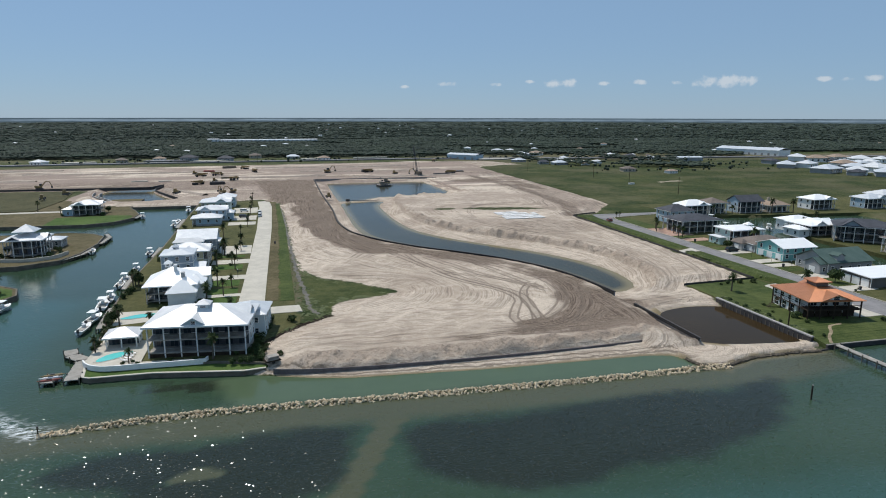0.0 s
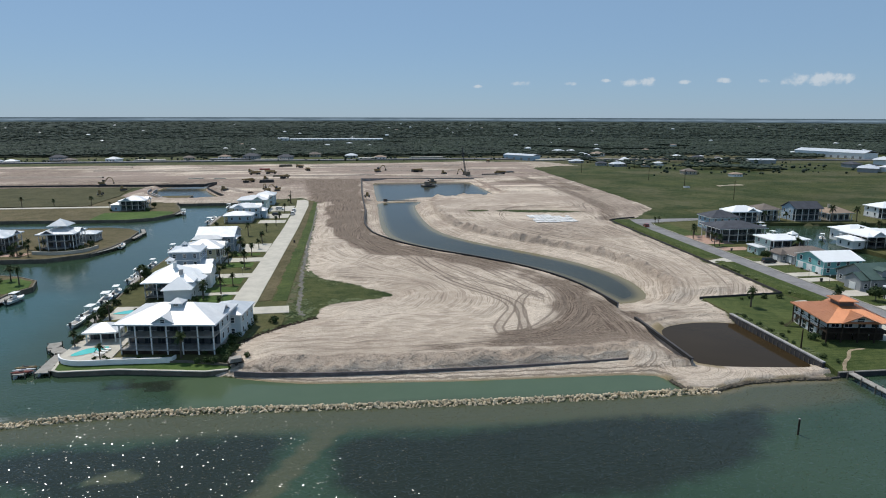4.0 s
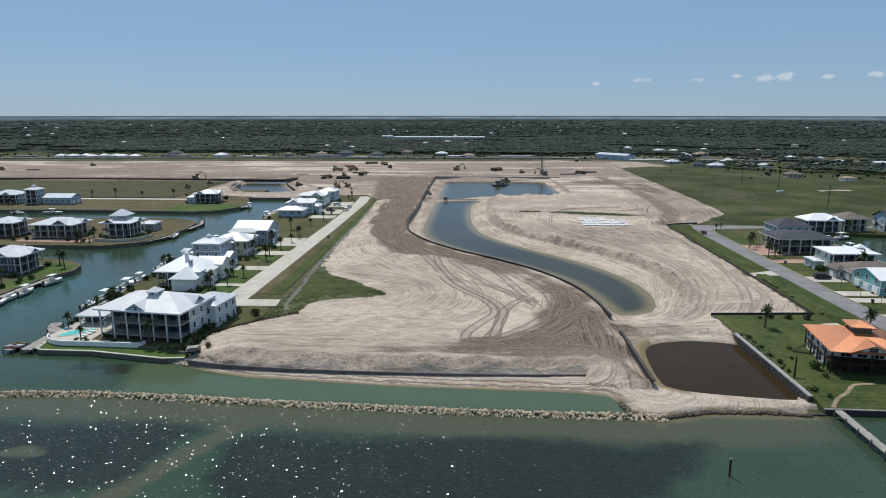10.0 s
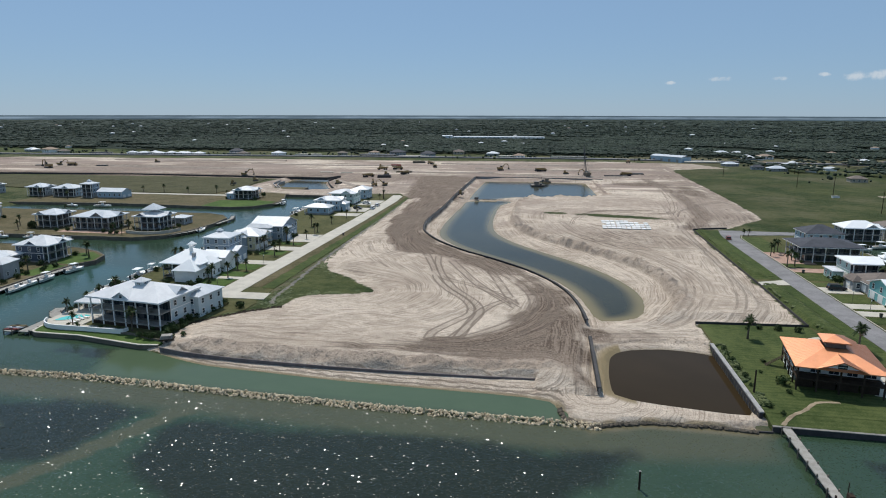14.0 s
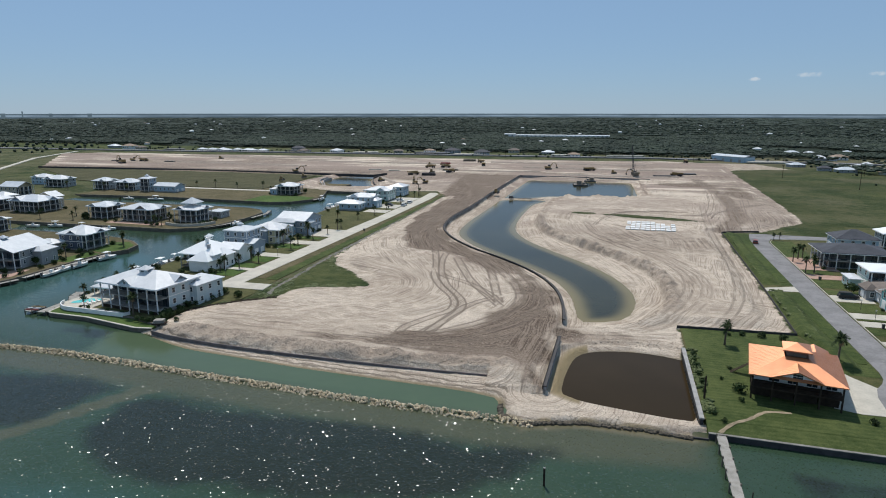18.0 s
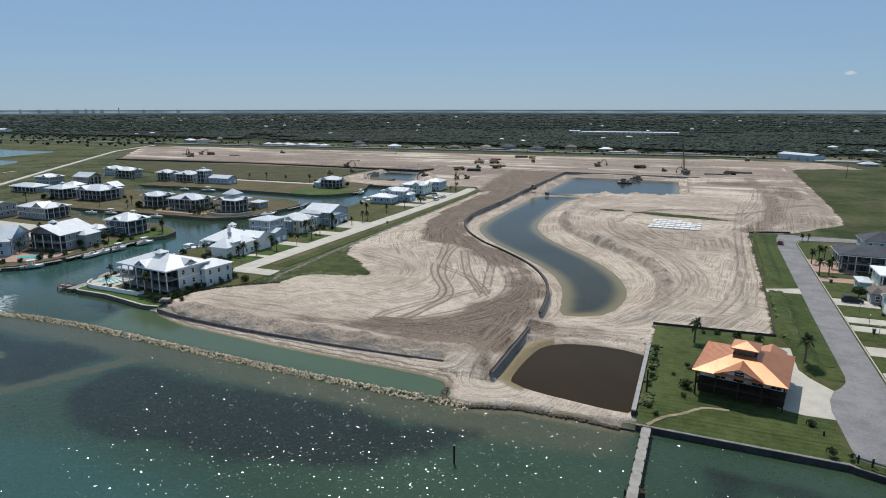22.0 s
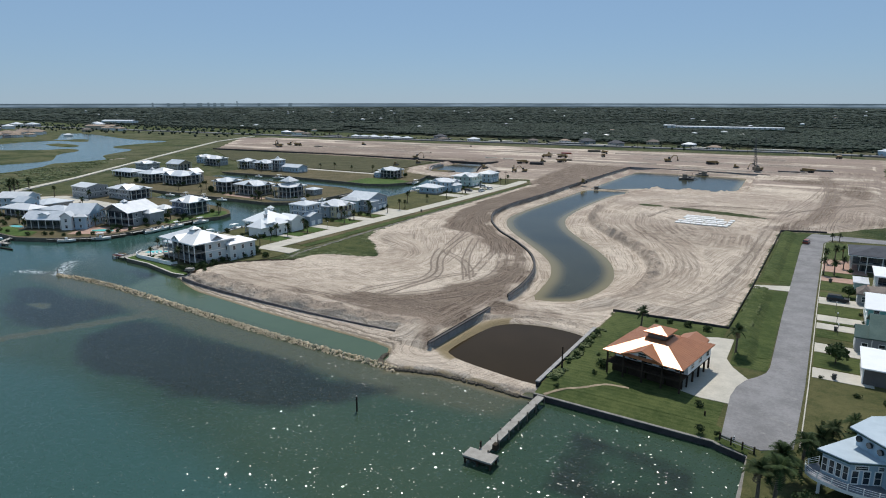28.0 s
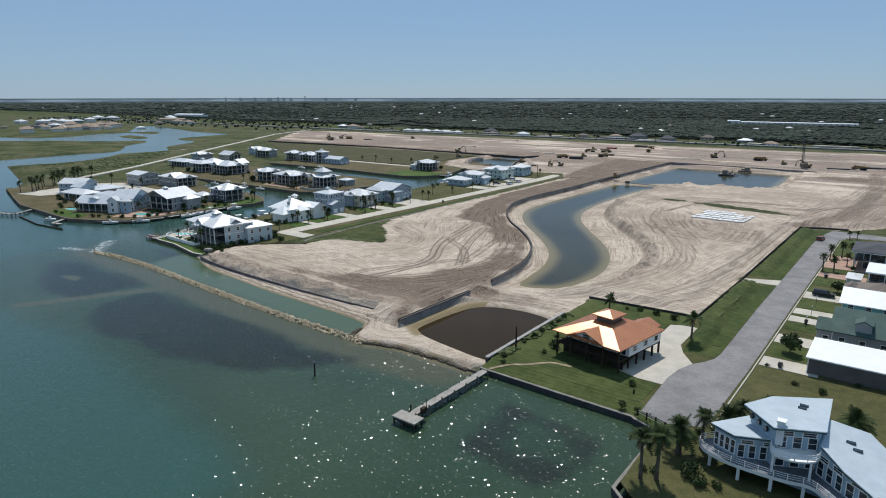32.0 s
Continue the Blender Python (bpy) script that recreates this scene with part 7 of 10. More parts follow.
flat("lawn_south_spit_2", [(-88, 180), (-81.2, 180), (-80.8, 194), (-88, 195)], 1.5, LUSH_LAWN, "green garden by the canal", "lawn")
flat("lawn_south_spit_3", [(-134, 133), (-122, 131.6), (-112, 131.6), (-106, 134.4), (-112, 140.5), (-124, 138.5), (-136, 146)], 1.5, LUSH_LAWN, "green lawn at the canal mouth", "lawn")
flat("yard_south_spit", [(-206, 145), (-188, 150), (-180, 178), (-140, 177), (-116, 183), (-113, 193), (-150, 200), (-205, 202), (-216, 188)], 1.5, CONCRETE, "pale sandy yard and lane", "pavement")
flat("patio_big_house", [(-42.8, 141), (-40.6, 138.2), (-37.5, 136.6), (-18, 136), (-18, 137.4), (-31.2, 138.6), (-31.2, 152), (-42, 156)], 1.75, CONCRETE, "pale concrete pool patio", "pavement", 0.4)
line_wall("patio_wall", curve([(-42.9, 141), (-41.3, 138.2), (-37.5, 136.2), (-30, 135.9), (-18, 135.5), (-17.6, 137)], 1.0), 1.2, 2.35, 0.3, WHITE, "low white curved patio wall")
line_wall("terrace_wall_spit", curve([(-99, 252.5), (-90, 250.5), (-82, 254), (-79, 262)], 1.5), 1.2, 2.7, 0.4, CONCRETE, "pale curved terrace wall")


def pool(x, y, rx, ry, rz, z):
    o = thing("swimming_pool", x, y, z, rz, "turquoise kidney-shaped swimming pool with pale rim", "pool")
    k = [(math.cos(a) * rx * (1 + 0.18 * math.cos(2 * a + 0.6)), math.sin(a) * ry * (1 + 0.25 * math.sin(a))) for a in [i * math.pi / 12 for i in range(24)]]
    part("rim", Mesh().prism([(a * 1.12, b * 1.15) for a, b in k], -0.1, 0.05), CONCRETE, o)
    part("pool_water", Mesh().prism(k, -0.02, 0.09), POOL, o, "clear turquoise water")


pool(-37.2, 143.0, 3.4, 1.7, 40, 1.78)
pool(-37.5, 172.5, 4.2, 1.6, 15, 1.55)
pool(-131, 141.5, 3.4, 1.5, 10, 1.55)
flat("patio_south_spit", [(-105, 158.5), (-93, 162.5), (-85, 168), (-82.5, 159), (-86, 151), (-97, 144)], 1.53, PAVER, "stone pool terrace at the canal mouth", "pavement")
pool(-91.0, 155.5, 4.2, 2.0, 25, 1.56)
flat("patio_street_house", [(-43, 166), (-33, 168), (-31, 177), (-43.5, 178)], 1.53, CONCRETE, "pale pool terrace", "pavement")
ph = house(-37.0, 151.5, 7.5, 6.5, WHITE, WHITE_ROOF, "small open pool house with white hip roof", 1, 2.7, 0.25, 1.7, 0.7, "S", 2.6, name="pool_house", z=1.6)


def ribbon(pts, width, lift=0.07):
    """A strip laid on the ground."""
    m = Mesh()
    P = [Vector(p) for p in pts]
    vs = []
    for i, p in enumerate(P):
        d = (P[min(i + 1, len(P) - 1)] - P[max(i - 1, 0)]).normalized()
        n = Vector((-d.y, d.x)) * width / 2 * (0.75 + 0.5 * noise.noise((p.x * 0.9, p.y * 0.9, 0)))
        for q in (p + n, p - n):
            vs.append((q.x, q.y, ground_z(q.x, q.y) + lift))
    return m.add(vs, [(2 * i, 2 * i + 1, 2 * i + 3, 2 * i + 2) for i in range(len(P) - 1)])


RUT = mat("rutted_soil", (0.15, 0.115, 0.09), (0.28, 0.22, 0.172), 0.6, 0.95, bump=0.6, fine=4)
TRACK = mat("churned_soil", (0.24, 0.195, 0.16), (0.42, 0.35, 0.285), 0.6, 0.95, bump=0.6, fine=4)
rng0 = random.Random(8)
WET = mat("wet_gravel", (0.04, 0.037, 0.026), (0.14, 0.122, 0.09), 0.5, 0.6, bump=0.4, fine=3)


def tracks(pts, material, gap=2.1, width=0.42, label="dark churned tyre tracks in the sand", ruts=4):
    """Broken ruts of several passes along one line."""
    q = random.Random(int(pts[0][0] * 10 + pts[0][1]))
    c = [Vector(p) for p in curve(pts, 1.0)]
    m = Mesh()
    for k in range(ruts):
        s = (-gap / 2 if k % 2 else gap / 2) + q.uniform(-0.2, 0.2) + (k // 2) * q.uniform(0.5, 1.1) * gap * 0.5
        ph, on, line = q.uniform(0, 6), q.random() < 0.7, []
        for i, p in enumerate(c):
            d = (c[min(i + 1, len(c) - 1)] - c[max(i - 1, 0)]).normalized()
            if q.random() < 0.05:
                on = q.random() < 0.68
            if on:
                line.append(p + Vector((-d.y, d.x)) * (s + 0.3 * math.sin(i * 0.045 + ph) + q.uniform(-0.03, 0.03)))
            if (not on or i == len(c) - 1) and len(line) > 2:
                r = ribbon(line, width * q.uniform(0.7, 1.2))
                m.add(r.v, r.f)
                line = []
            elif not on:
                line = []
    ob = new("tyre_tracks", m.data("tyre_tracks", material, True))
    tagged(ob, label, "tyre tracks", kind="stuff")


tracks([(158, 308), (162, 340), (166, 390), (167, 440), (163, 510)], RUT, 2.6, 0.55, "deep dark ruts across the sand", 8)
tracks([(150, 330), (156, 352), (170, 372), (184, 392)], RUT, 2.6, 0.5, "dark ruts towards the field", 6)
tracks([(118, 345), (138, 340), (150, 350), (158, 400), (162, 470), (160, 520)], RUT, 2.6, 0.45)
tracks([(166, 312), (170, 360), (178, 420), (184, 480), (180, 540)], RUT, 2.6, 0.45)
tracks([(160, 320), (165, 380), (171, 440), (174, 500)], RUT, 2.6, 0.45)
tracks([(96, 300), (100, 325), (112, 345), (140, 350)], RUT, 2.4, 0.45)
tagged(new("wet_ditch", ribbon([(x + rng0.uniform(-0.5, 0.5), y) for x, y in curve([(7.5, 163), (5.6, 172), (5.4, 186), (4.0, 204), (3.4, 222), (2.6, 260), (1.8, 300), (0.6, 350), (-1.6, 388)], 1.5)], 1.5, 0.1).data("wet_ditch", WET)), "wet muddy ditch through rough grass", "ditch", kind="structure")


# ---------------- breakwater ----------------
def rock_mesh(seed):
    r = random.Random(seed)
    bm = bmesh.new()
    bmesh.ops.create_icosphere(bm, subdivisions=1, radius=0.5)
    sx, sy, sz = r.uniform(0.8, 1.4), r.uniform(0.7, 1.1), r.uniform(0.55, 0.85)
    for v in bm.verts:
        k = r.uniform(0.78, 1.15)
        v.co = Vector((v.co.x * sx * k, v.co.y * sy * k, v.co.z * sz * k))
    m = bpy.data.meshes.new("rock")
    bm.to_mesh(m)
    bm.free()
    m.materials.append(ROCK)
    return m


ROCKS = [rock_mesh(s) for s in range(7)]
rng = random.Random(3)
bw = thing("breakwater", 0, 0, 0, 0, "long low breakwater of tumbled pale limestone rocks", "breakwater")
rest = Mesh()
for i, p in enumerate(BREAKWATER):
    wid = 1.1 if i > 6 else 0.5 + 0.1 * i
    for k in range(14):
        off = rng.uniform(-1.15, 1.15) * wid
        h = max(0.0, 0.62 - abs(off) * 0.5) * (0.55 if i < 8 else 1)
        s = rng.uniform(0.36, 0.70)
        m = pose(p[0] + rng.uniform(-0.6, 0.6), p[1] + off, h * rng.uniform(0.6, 1.0) - 0.05, rng.uniform(0, 360), rng.uniform(0, 60), rng.uniform(0, 360)) @ Matrix.Diagonal((s, s, s, 1))
        me = ROCKS[rng.randrange(7)]
        if k < 2:
            m[2][3] += 0.22
            part("rock", me, None, bw).matrix_basis = m
        else:
            rest.add([m @ v.co for v in me.vertices], [tuple(q.vertices) for q in me.polygons])
tagged(part("rubble_core", rest, ROCK, bw), kind="stuff")


# rock colour is darkened further to carry the shade of the strand's scarp
EDGE_ROCK = mat("dark_edge_rock", (0.055, 0.045, 0.033), (0.14, 0.115, 0.085), 0.6, 0.95, bump=0.6, fine=3)


def scatter_rocks(name, line, n, spread, zl, label, size=(0.4, 0.9)):
    m = Mesh()
    for _ in range(n):
        t = rng.random() * (len(line) - 1)
        a, b = line[int(t)], line[min(int(t) + 1, len(line) - 1)]
        f = t - int(t)
        x, y = a[0] + (b[0] - a[0]) * f + rng.uniform(-spread, spread), a[1] + (b[1] - a[1]) * f + rng.uniform(-spread, spread)
        s = rng.uniform(*size)
        z = ground_z(x, y) if zl is None else zl
        q = pose(x, y, z + 0.05, rng.uniform(0, 360), 0, rng.uniform(0, 360)) @ Matrix.Diagonal((s, s, s, 1))
        me = ROCKS[rng.randrange(7)]
        m.add([q @ v.co for v in me.vertices], [tuple(g.vertices) for g in me.polygons])
    tagged(new(name, m.data(name, EDGE_ROCK)), label, "rocks", kind="stuff")


scatter_rocks("edge_rocks", [(84.8, 114.0), (85.6, 110.5), (89.9, 108.1), (95, 109.8), (100, 111.2), (111, 111.3), (118, 110.6)], 620, 0.32, 0.1, "dark broken rocks along the strand edge")
CLOD = mat("sandy_clod", (0.27, 0.215, 0.17), (0.46, 0.375, 0.30), 0.6, 0.95, bump=0.6, fine=3)


def clods(name, line, n, spread, size, label, material=CLOD, category="soil"):
    m = Mesh()
    for _ in range(n):
        t = rng.random() * (len(line) - 1)
        a, b = line[int(t)], line[min(int(t) + 1, len(line) - 1)]
        f = t - int(t)
        x, y = a[0] + (b[0] - a[0]) * f + rng.gauss(0, spread), a[1] + (b[1] - a[1]) * f + rng.gauss(0, spread)
        s = rng.uniform(*size)
        q = pose(x, y, ground_z(x, y) - 0.1 * s, rng.uniform(0, 360), 0, rng.uniform(0, 360)) @ Matrix.Diagonal((s, s, s * 0.8, 1))
        me = ROCKS[rng.randrange(7)]
        m.add([q @ v.co for v in me.vertices], [tuple(g.vertices) for g in me.polygons])
    tagged(new(name, m.data(name, material)), label, category, kind="stuff")


clods("bank_clods", curve([(66.5, 330), (67.5, 305), (72, 287), (82, 269), (95, 251), (108, 234), (116.5, 216), (119, 196), (118, 180), (110, 166)], 4), 900, 1.0, (0.2, 0.55), "lumpy clods along the cut pond bank")
clods("front_clods", curve([(2, 132), (20, 129.6), (40, 128.3), (60, 127.6), (80, 127.4)], 4), 2600, 1.1, (0.15, 0.42), "crumbled sand clods on the front bank")
clods("brush_windrow", [(-8, 141.5), (-1.8, 150.3), (4.3, 156.5), (11, 161.8)], 900, 0.4, (0.25, 0.7), "dark windrow of cut brush along the sand", DARK_TIMBER, "brush")
clods("pit_clods", curve([(96, 150.5), (104, 152.5), (114, 152), (119, 152)], 3), 160, 1.3, (0.2, 0.55), "sandy clods above the pit")
clods("strand_clods", curve([(84, 121), (90, 113.5), (98, 113.5), (110, 114.5), (118, 114)], 3), 120, 1.0, (0.12, 0.4), "sandy clods on the strand")


# ---------------- plants ----------------
def frond(m, z, yaw, lift, length, width, droop, n=8):
    """One feather frond with leaflets on both sides of a bent rib."""
    ca, sa = math.cos(yaw), math.sin(yaw)
    pts = []
    for i in range(n + 1):
        t = i / n
        r, h = length * (t * math.cos(lift) * (1 - 0.12 * t)), length * (math.sin(lift) * t - droop * t * t)
        pts.append((r, z + h))
    for i in range(n):
        (r0, h0), (r1, h1) = pts[i], pts[i + 1]
        wd = width * (0.55 + 0.9 * math.sin(math.pi * min(1, (i + 1.0) / (n + 0.5))))
        for s in (1, -1):
            a, b = (r0, 0.0, h0), (r1, 0.0, h1)
            for f in (0.0, 0.5):
                q, e = r0 + f * (r1 - r0), h0 + f * (h1 - h0)
                g, k = q + 0.5 * (r1 - r0), e + 0.5 * (h1 - h0)
                tip = (q + 0.85 * (r1 - r0), s * wd * 1.1, e - wd * 0.35)
                m.add([(p[0] * ca - p[1] * sa, p[0] * sa + p[1] * ca, p[2]) for p in ((q, 0.0, e), (g, 0.0, k), tip)], [(0, 1, 2)])
            m.add([(p[0] * ca - p[1] * sa, p[0] * sa + p[1] * ca, p[2]) for p in (a, b, (r1, s * 0.05, h1 - 0.03), (r0, s * 0.06, h0 - 0.03))], [(0, 1, 2, 3)])


def palm(seed, h, crown, kind="fan"):
    r = random.Random(seed)
    o = thing("palm_tree", 0, 0, -50, 0, "green-crowned palm with a slim grey-brown trunk" if kind == "fan" else "full feather-crowned date palm with thick trunk", "palm tree")
    lean = r.uniform(-0.05, 0.05) * h
    k = 1.0 if kind == "fan" else 1.7
    pts = [(lean * (t / 6) ** 2, 0.1 * lean * (t / 6), h * t / 6 - 0.3 * (t == 0)) for t in range(7)]
    part("trunk", Mesh().tube(pts, [k * (0.26 - 0.10 * t / 6 + (0.06 if t == 0 else 0)) for t in range(7)], 7), BARK, o, smooth=True)
    c = Mesh()
    n = 28 if kind == "fan" else 34
    for i in range(n):
        lift = r.uniform(-0.5, 1.25)
        frond(c, h, i * 2.399 + r.uniform(-0.2, 0.2), lift, crown * r.uniform(0.8, 1.1), crown * 0.2, r.uniform(0.25, 0.6))
    cr = part("crown", c, FROND, o)
    cr.matrix_basis = pose(lean, 0.1 * lean, 0)
    d = Mesh()
    for i in range(6):
        frond(d, h - 0.15, i * 0.7, -1.1, crown * r.uniform(0.45, 0.7), crown * 0.12, 0.2, 3)
    part("dead_fronds", d, DEAD_FROND, o, "dry brown hanging fronds").matrix_basis = pose(lean, 0.1 * lean, 0)
    return o


PALMS = [palm(1, 6.0, 2.25), palm(2, 5.0, 2.1), palm(4, 4.2, 3.2, "date")]


def plant_palm(kind, x, y, s=1.0, z=1.5, group="palms"):
    o = copy_thing(PALMS[kind], pose(x, y, z, 0, 0, (x * 37 + y * 53) % 360) @ Matrix.Diagonal((s, s, s, 1)))
    return tagged(o, group=group)


for k, x, y, s in ((1, 129.1, 154.5, 0.95), (0, 150.2, 148.6, 1.0), (0, 159.4, 93.6, 1.1), (0, 161.3, 94.6, 1.18), (2, 161.7, 103.0, 1.05), (0, 164.0, 106.4, 0.95), (2, 166.2, 112.2, 0.9), (1, 167.4, 113.8, 1.0),
                   (2, 170.8, 117.2, 0.75), (1, 170.2, 119.0, 0.9), (2, 182.0, 121.0, 1.05), (0, 164.9, 232, 0.8), (1, 167.7, 233, 0.85), (0, 165.0, 248.5, 0.75), (0, 167.8, 253.5, 0.8), (1, 167.0, 287.4, 0.55), (1, 169.2, 288.4, 0.55)):
    plant_palm(k, x, y, s, 1.58, "palms along the road")
for k, x, y, s in ((1, 170.2, 243.0, 0.7), (0, 170.0, 256.5, 0.7), (0, 232, 234, 0.9), (0, 240, 242.5, 1.0), (0, 252, 247, 0.9), (1, 224, 286, 0.9), (0, 257, 281, 1.2), (1, 186, 211.5, 1.2), (0, 270, 280, 1.1), (1, 236, 286, 0.8)):
    plant_palm(k, x, y, s, 1.52, "palms by the east canal")
for k, x, y, s in ((0, -16.5, 137.0, 1.05), (1, -33.5, 138.3, 0.75), (1, -42.0, 147.0, 0.8), (0, -41.5, 153.8, 0.7), (1, -42.5, 160, 0.85), (0, -41.0, 165.5, 0.95), (1, -33.5, 163.5, 0.8), (0, -15.0, 170.5, 0.75), (1, -22.0, 183.0, 0.85),
                   (0, -18.0, 187.8, 0.9), (1, -16.2, 197.0, 0.8), (0, -20.5, 199.5, 0.9), (1, -22.5, 186.0, 1.0), (0, -45.0, 203.0, 1.0), (1, -44.0, 205.5, 0.95), (0, -45.2, 207.0, 0.9), (0, -16.5, 220.5, 0.9), (1, -18.0, 229.0, 0.95), (0, -22.8, 226.0, 1.1),
                   (0, -21.5, 244.0, 1.15), (1, -22.6, 246.5, 1.0), (0, -17.0, 240.0, 0.85), (1, -16.0, 252.0, 0.8), (0, -16.0, 262.0, 0.9), (1, -17.0, 268.0, 0.85), (0, -24.5, 281.0, 1.0), (1, -18.0, 290.0, 0.8), (0, -15.5, 306.0, 0.8), (1, -15.8, 324.0, 0.8),
                   (0, -15.5, 346.0, 0.9), (1, -15.8, 374.0, 0.8), (0, -16.0, 385.0, 0.9)):
    plant_palm(k, x, y, 0.82 * s, 1.5, "palms along the canal street")
for i in range(18):
    plant_palm(i % 2, -208 - 2.9 * i + (i % 3) * 2.5, 148 + 3.1 * i + (i % 2) * 5, 1.0 + 0.1 * (i % 3), ground_z(-208 - 2.9 * i, 148 + 3.1 * i) + 0.1, "row of nursery palms")
for k, x, y, s in ((0, -82.0, 207.0, 1.05), (1, -86.5, 211.5, 1.05), (0, -87.5, 185.0, 0.95), (1, -101.0, 158.5, 0.9), (0, -121.0, 140.0, 0.9), (1, -126.0, 148.0, 1.0), (0, -138.0, 146.0, 0.95), (1, -144.0, 176.0, 1.0), (0, -152.0, 182.0, 1.1), (1, -128.0, 186.0, 1.0),
                   (0, -103.0, 250.0, 0.9), (1, -104.5, 262.0, 0.9), (0, -99.0, 249.5, 0.8), (1, -152.0, 252.0, 0.9), (0, -160.0, 262.0, 0.9), (1, -170.0, 250.0, 0.9), (0, -167.0, 300.0, 0.8), (1, -180.0, 386.0, 0.9), (0, -165.0, 386.0, 1.0), (1, -148.0, 386.0, 0.9),
                   (0, -128.0, 386.0, 1.0), (1, -240.0, 386.0, 0.9), (0, -225.0, 350.0, 1.0), (1, -206.0, 349.0, 1.0), (0, -255.0, 350.0, 1.1), (1, -262.0, 356.0, 1.0), (0, -222.0, 246.0, 1.0), (1, -178.0, 200.0, 1.1), (0, -205.0, 196.0, 1.1), (1, -213.0, 188.0, 1.0), (0, -112.0, 369.0, 0.8)):
    plant_palm(k, x, y, 0.82 * s, 1.45, "palms on the canal spits")


def bush(seed, r=1.0, h=1.0, n=260, trunk=0.0):
    q = random.Random(seed)
    o = thing("shrub" if not trunk else "garden_tree", 0, 0, -50, 0, "dense dark green rounded shrub" if not trunk else "small round-crowned green garden tree", "shrub" if not trunk else "tree")
    m = Mesh()
    lobes = [(q.uniform(-0.5, 0.5) * r, q.uniform(-0.5, 0.5) * r, trunk + h * q.uniform(0.35, 0.75), r * q.uniform(0.4, 0.65)) for _ in range(7)]
    for _ in range(n):
        cx, cy, cz, cr = lobes[q.randrange(7)]
        v = Vector((q.gauss(0, 1), q.gauss(0, 1), q.gauss(0, 0.8))).normalized() * cr * q.uniform(0.7, 1.1)
        c = Vector((cx, cy, cz)) + v
        c.z = max(c.z, 0.05)
        a = Vector((q.gauss(0, 1), q.gauss(0, 1), q.gauss(0, 1))).normalized()
        b = a.cross(v).normalized()
        s = r * q.uniform(0.10, 0.20)
        m.add([c + a * s, c + b * s * 0.7, c - a * s, c - b * s * 0.7], [(0, 1, 2, 3)])
    if trunk:
        t = Mesh().tube([(0, 0, -0.2), (0.05, 0, trunk * 0.6), (0.0, 0.05, trunk + 0.3 * h)], [0.16, 0.12, 0.07], 7)
        for a in (0.3, 2.2, 4.4):
            t.tube([(0.03, 0, trunk * 0.7), (0.5 * r * math.cos(a), 0.5 * r * math.sin(a), trunk + 0.5 * h)], [0.08, 0.04], 5)
        part("trunk", t, BARK, o)
        part("crown", m, LEAF, o)
    else:
        part("foliage", m, LEAF, o)
    return o


BUSHES = [bush(11, 1.0, 1.0), bush(12, 1.0, 1.2), bush(13, 2.2, 2.4, 700, 1.4)]


def plant_bush(kind, x, y, s=1.0, z=1.58):
    copy_thing(BUSHES[kind], pose(x, y, z, 0, 0, (x * 71 + y * 13) % 360) @ Matrix.Diagonal((s, s, s, 1)))


for x, y, s in ((134, 162.6, 1.0), (138.5, 162.2, 1.2), (143, 161.2, 1.2), (131, 161.5, 0.6), (121.6, 146, 0.9), (121.5, 143, 0.7), (121.7, 139.5, 0.9), (121.4, 135, 0.8), (121.6, 131, 0.9), (121.5, 127, 0.6), (122.0, 118, 0.8), (123.4, 115.4, 0.6), (128.2, 128.5, 1.5), (127.6, 124.6, 0.7),
                (147.6, 121.0, 0.9), (149.2, 112.2, 0.9), (152.0, 112.0, 0.6), (128, 140, 0.6), (125.5, 134, 0.5)):
    plant_bush(0 if s < 0.85 else 1, x, y, s)
plant_bush(2, 168.2, 155.2, 1.0)
plant_bush(2, 171.2, 208.8, 0.75)
for x, y, s in ((-9.6, 160.6, 0.85), (-12.0, 158.0, 0.7), (-43.2, 168.5, 0.8), (-44.2, 206.5, 0.9), (-24.4, 193.0, 0.7), (-24.2, 199.5, 0.7), (-91.5, 186.0, 0.7), (-113.5, 178.0, 0.9), (-129.0, 152.0, 0.8), (-105.5, 205.0, 0.7)):
    plant_bush(2, x, y, s, 1.45)
for x, y, s in ((-6.6, 146.5, 0.9), (-6.2, 149.5, 1.1), (-5.8, 152.0, 0.8), (-5.4, 154.5, 1.2), (-5.2, 157.0, 1.0), (-9.0, 139.2, 1.0), (-12.0, 138.2, 0.8), (-20, 136.9, 0.7), (-25, 137.4, 0.8), (176, 138, 0.9), (190, 142, 0.8), (166.5, 125, 0.5)):
    plant_bush(1, x, y, s, 1.55)
for x, y, s in ((165.8, 145.4, 0.5), (168.0, 146.6, 0.5), (171.6, 139.2, 0.7), (181, 145.4, 0.6), (164.8, 98.5, 1.8), (166.5, 96.8, 1.3), (168.5, 97.5, 0.9), (165.6, 111.0, 1.5), (164.5, 113.2, 1.2), (168.5, 115.2, 1.5), (180.4, 119.4, 1.6), (183.5, 119.5, 1.5), (186, 120.5, 1.0), (188.5, 119.6, 0.8), (159.0, 95.6, 0.7), (160.5, 96.2, 0.8),
                (162.5, 110.6, 0.8), (174.2, 222.5, 1.1), (172.0, 239.0, 1.0), (172.4, 217.5, 0.7), (173.6, 192.5, 0.6), (174.0, 186.0, 0.6)):
    plant_bush(0, x, y, s)
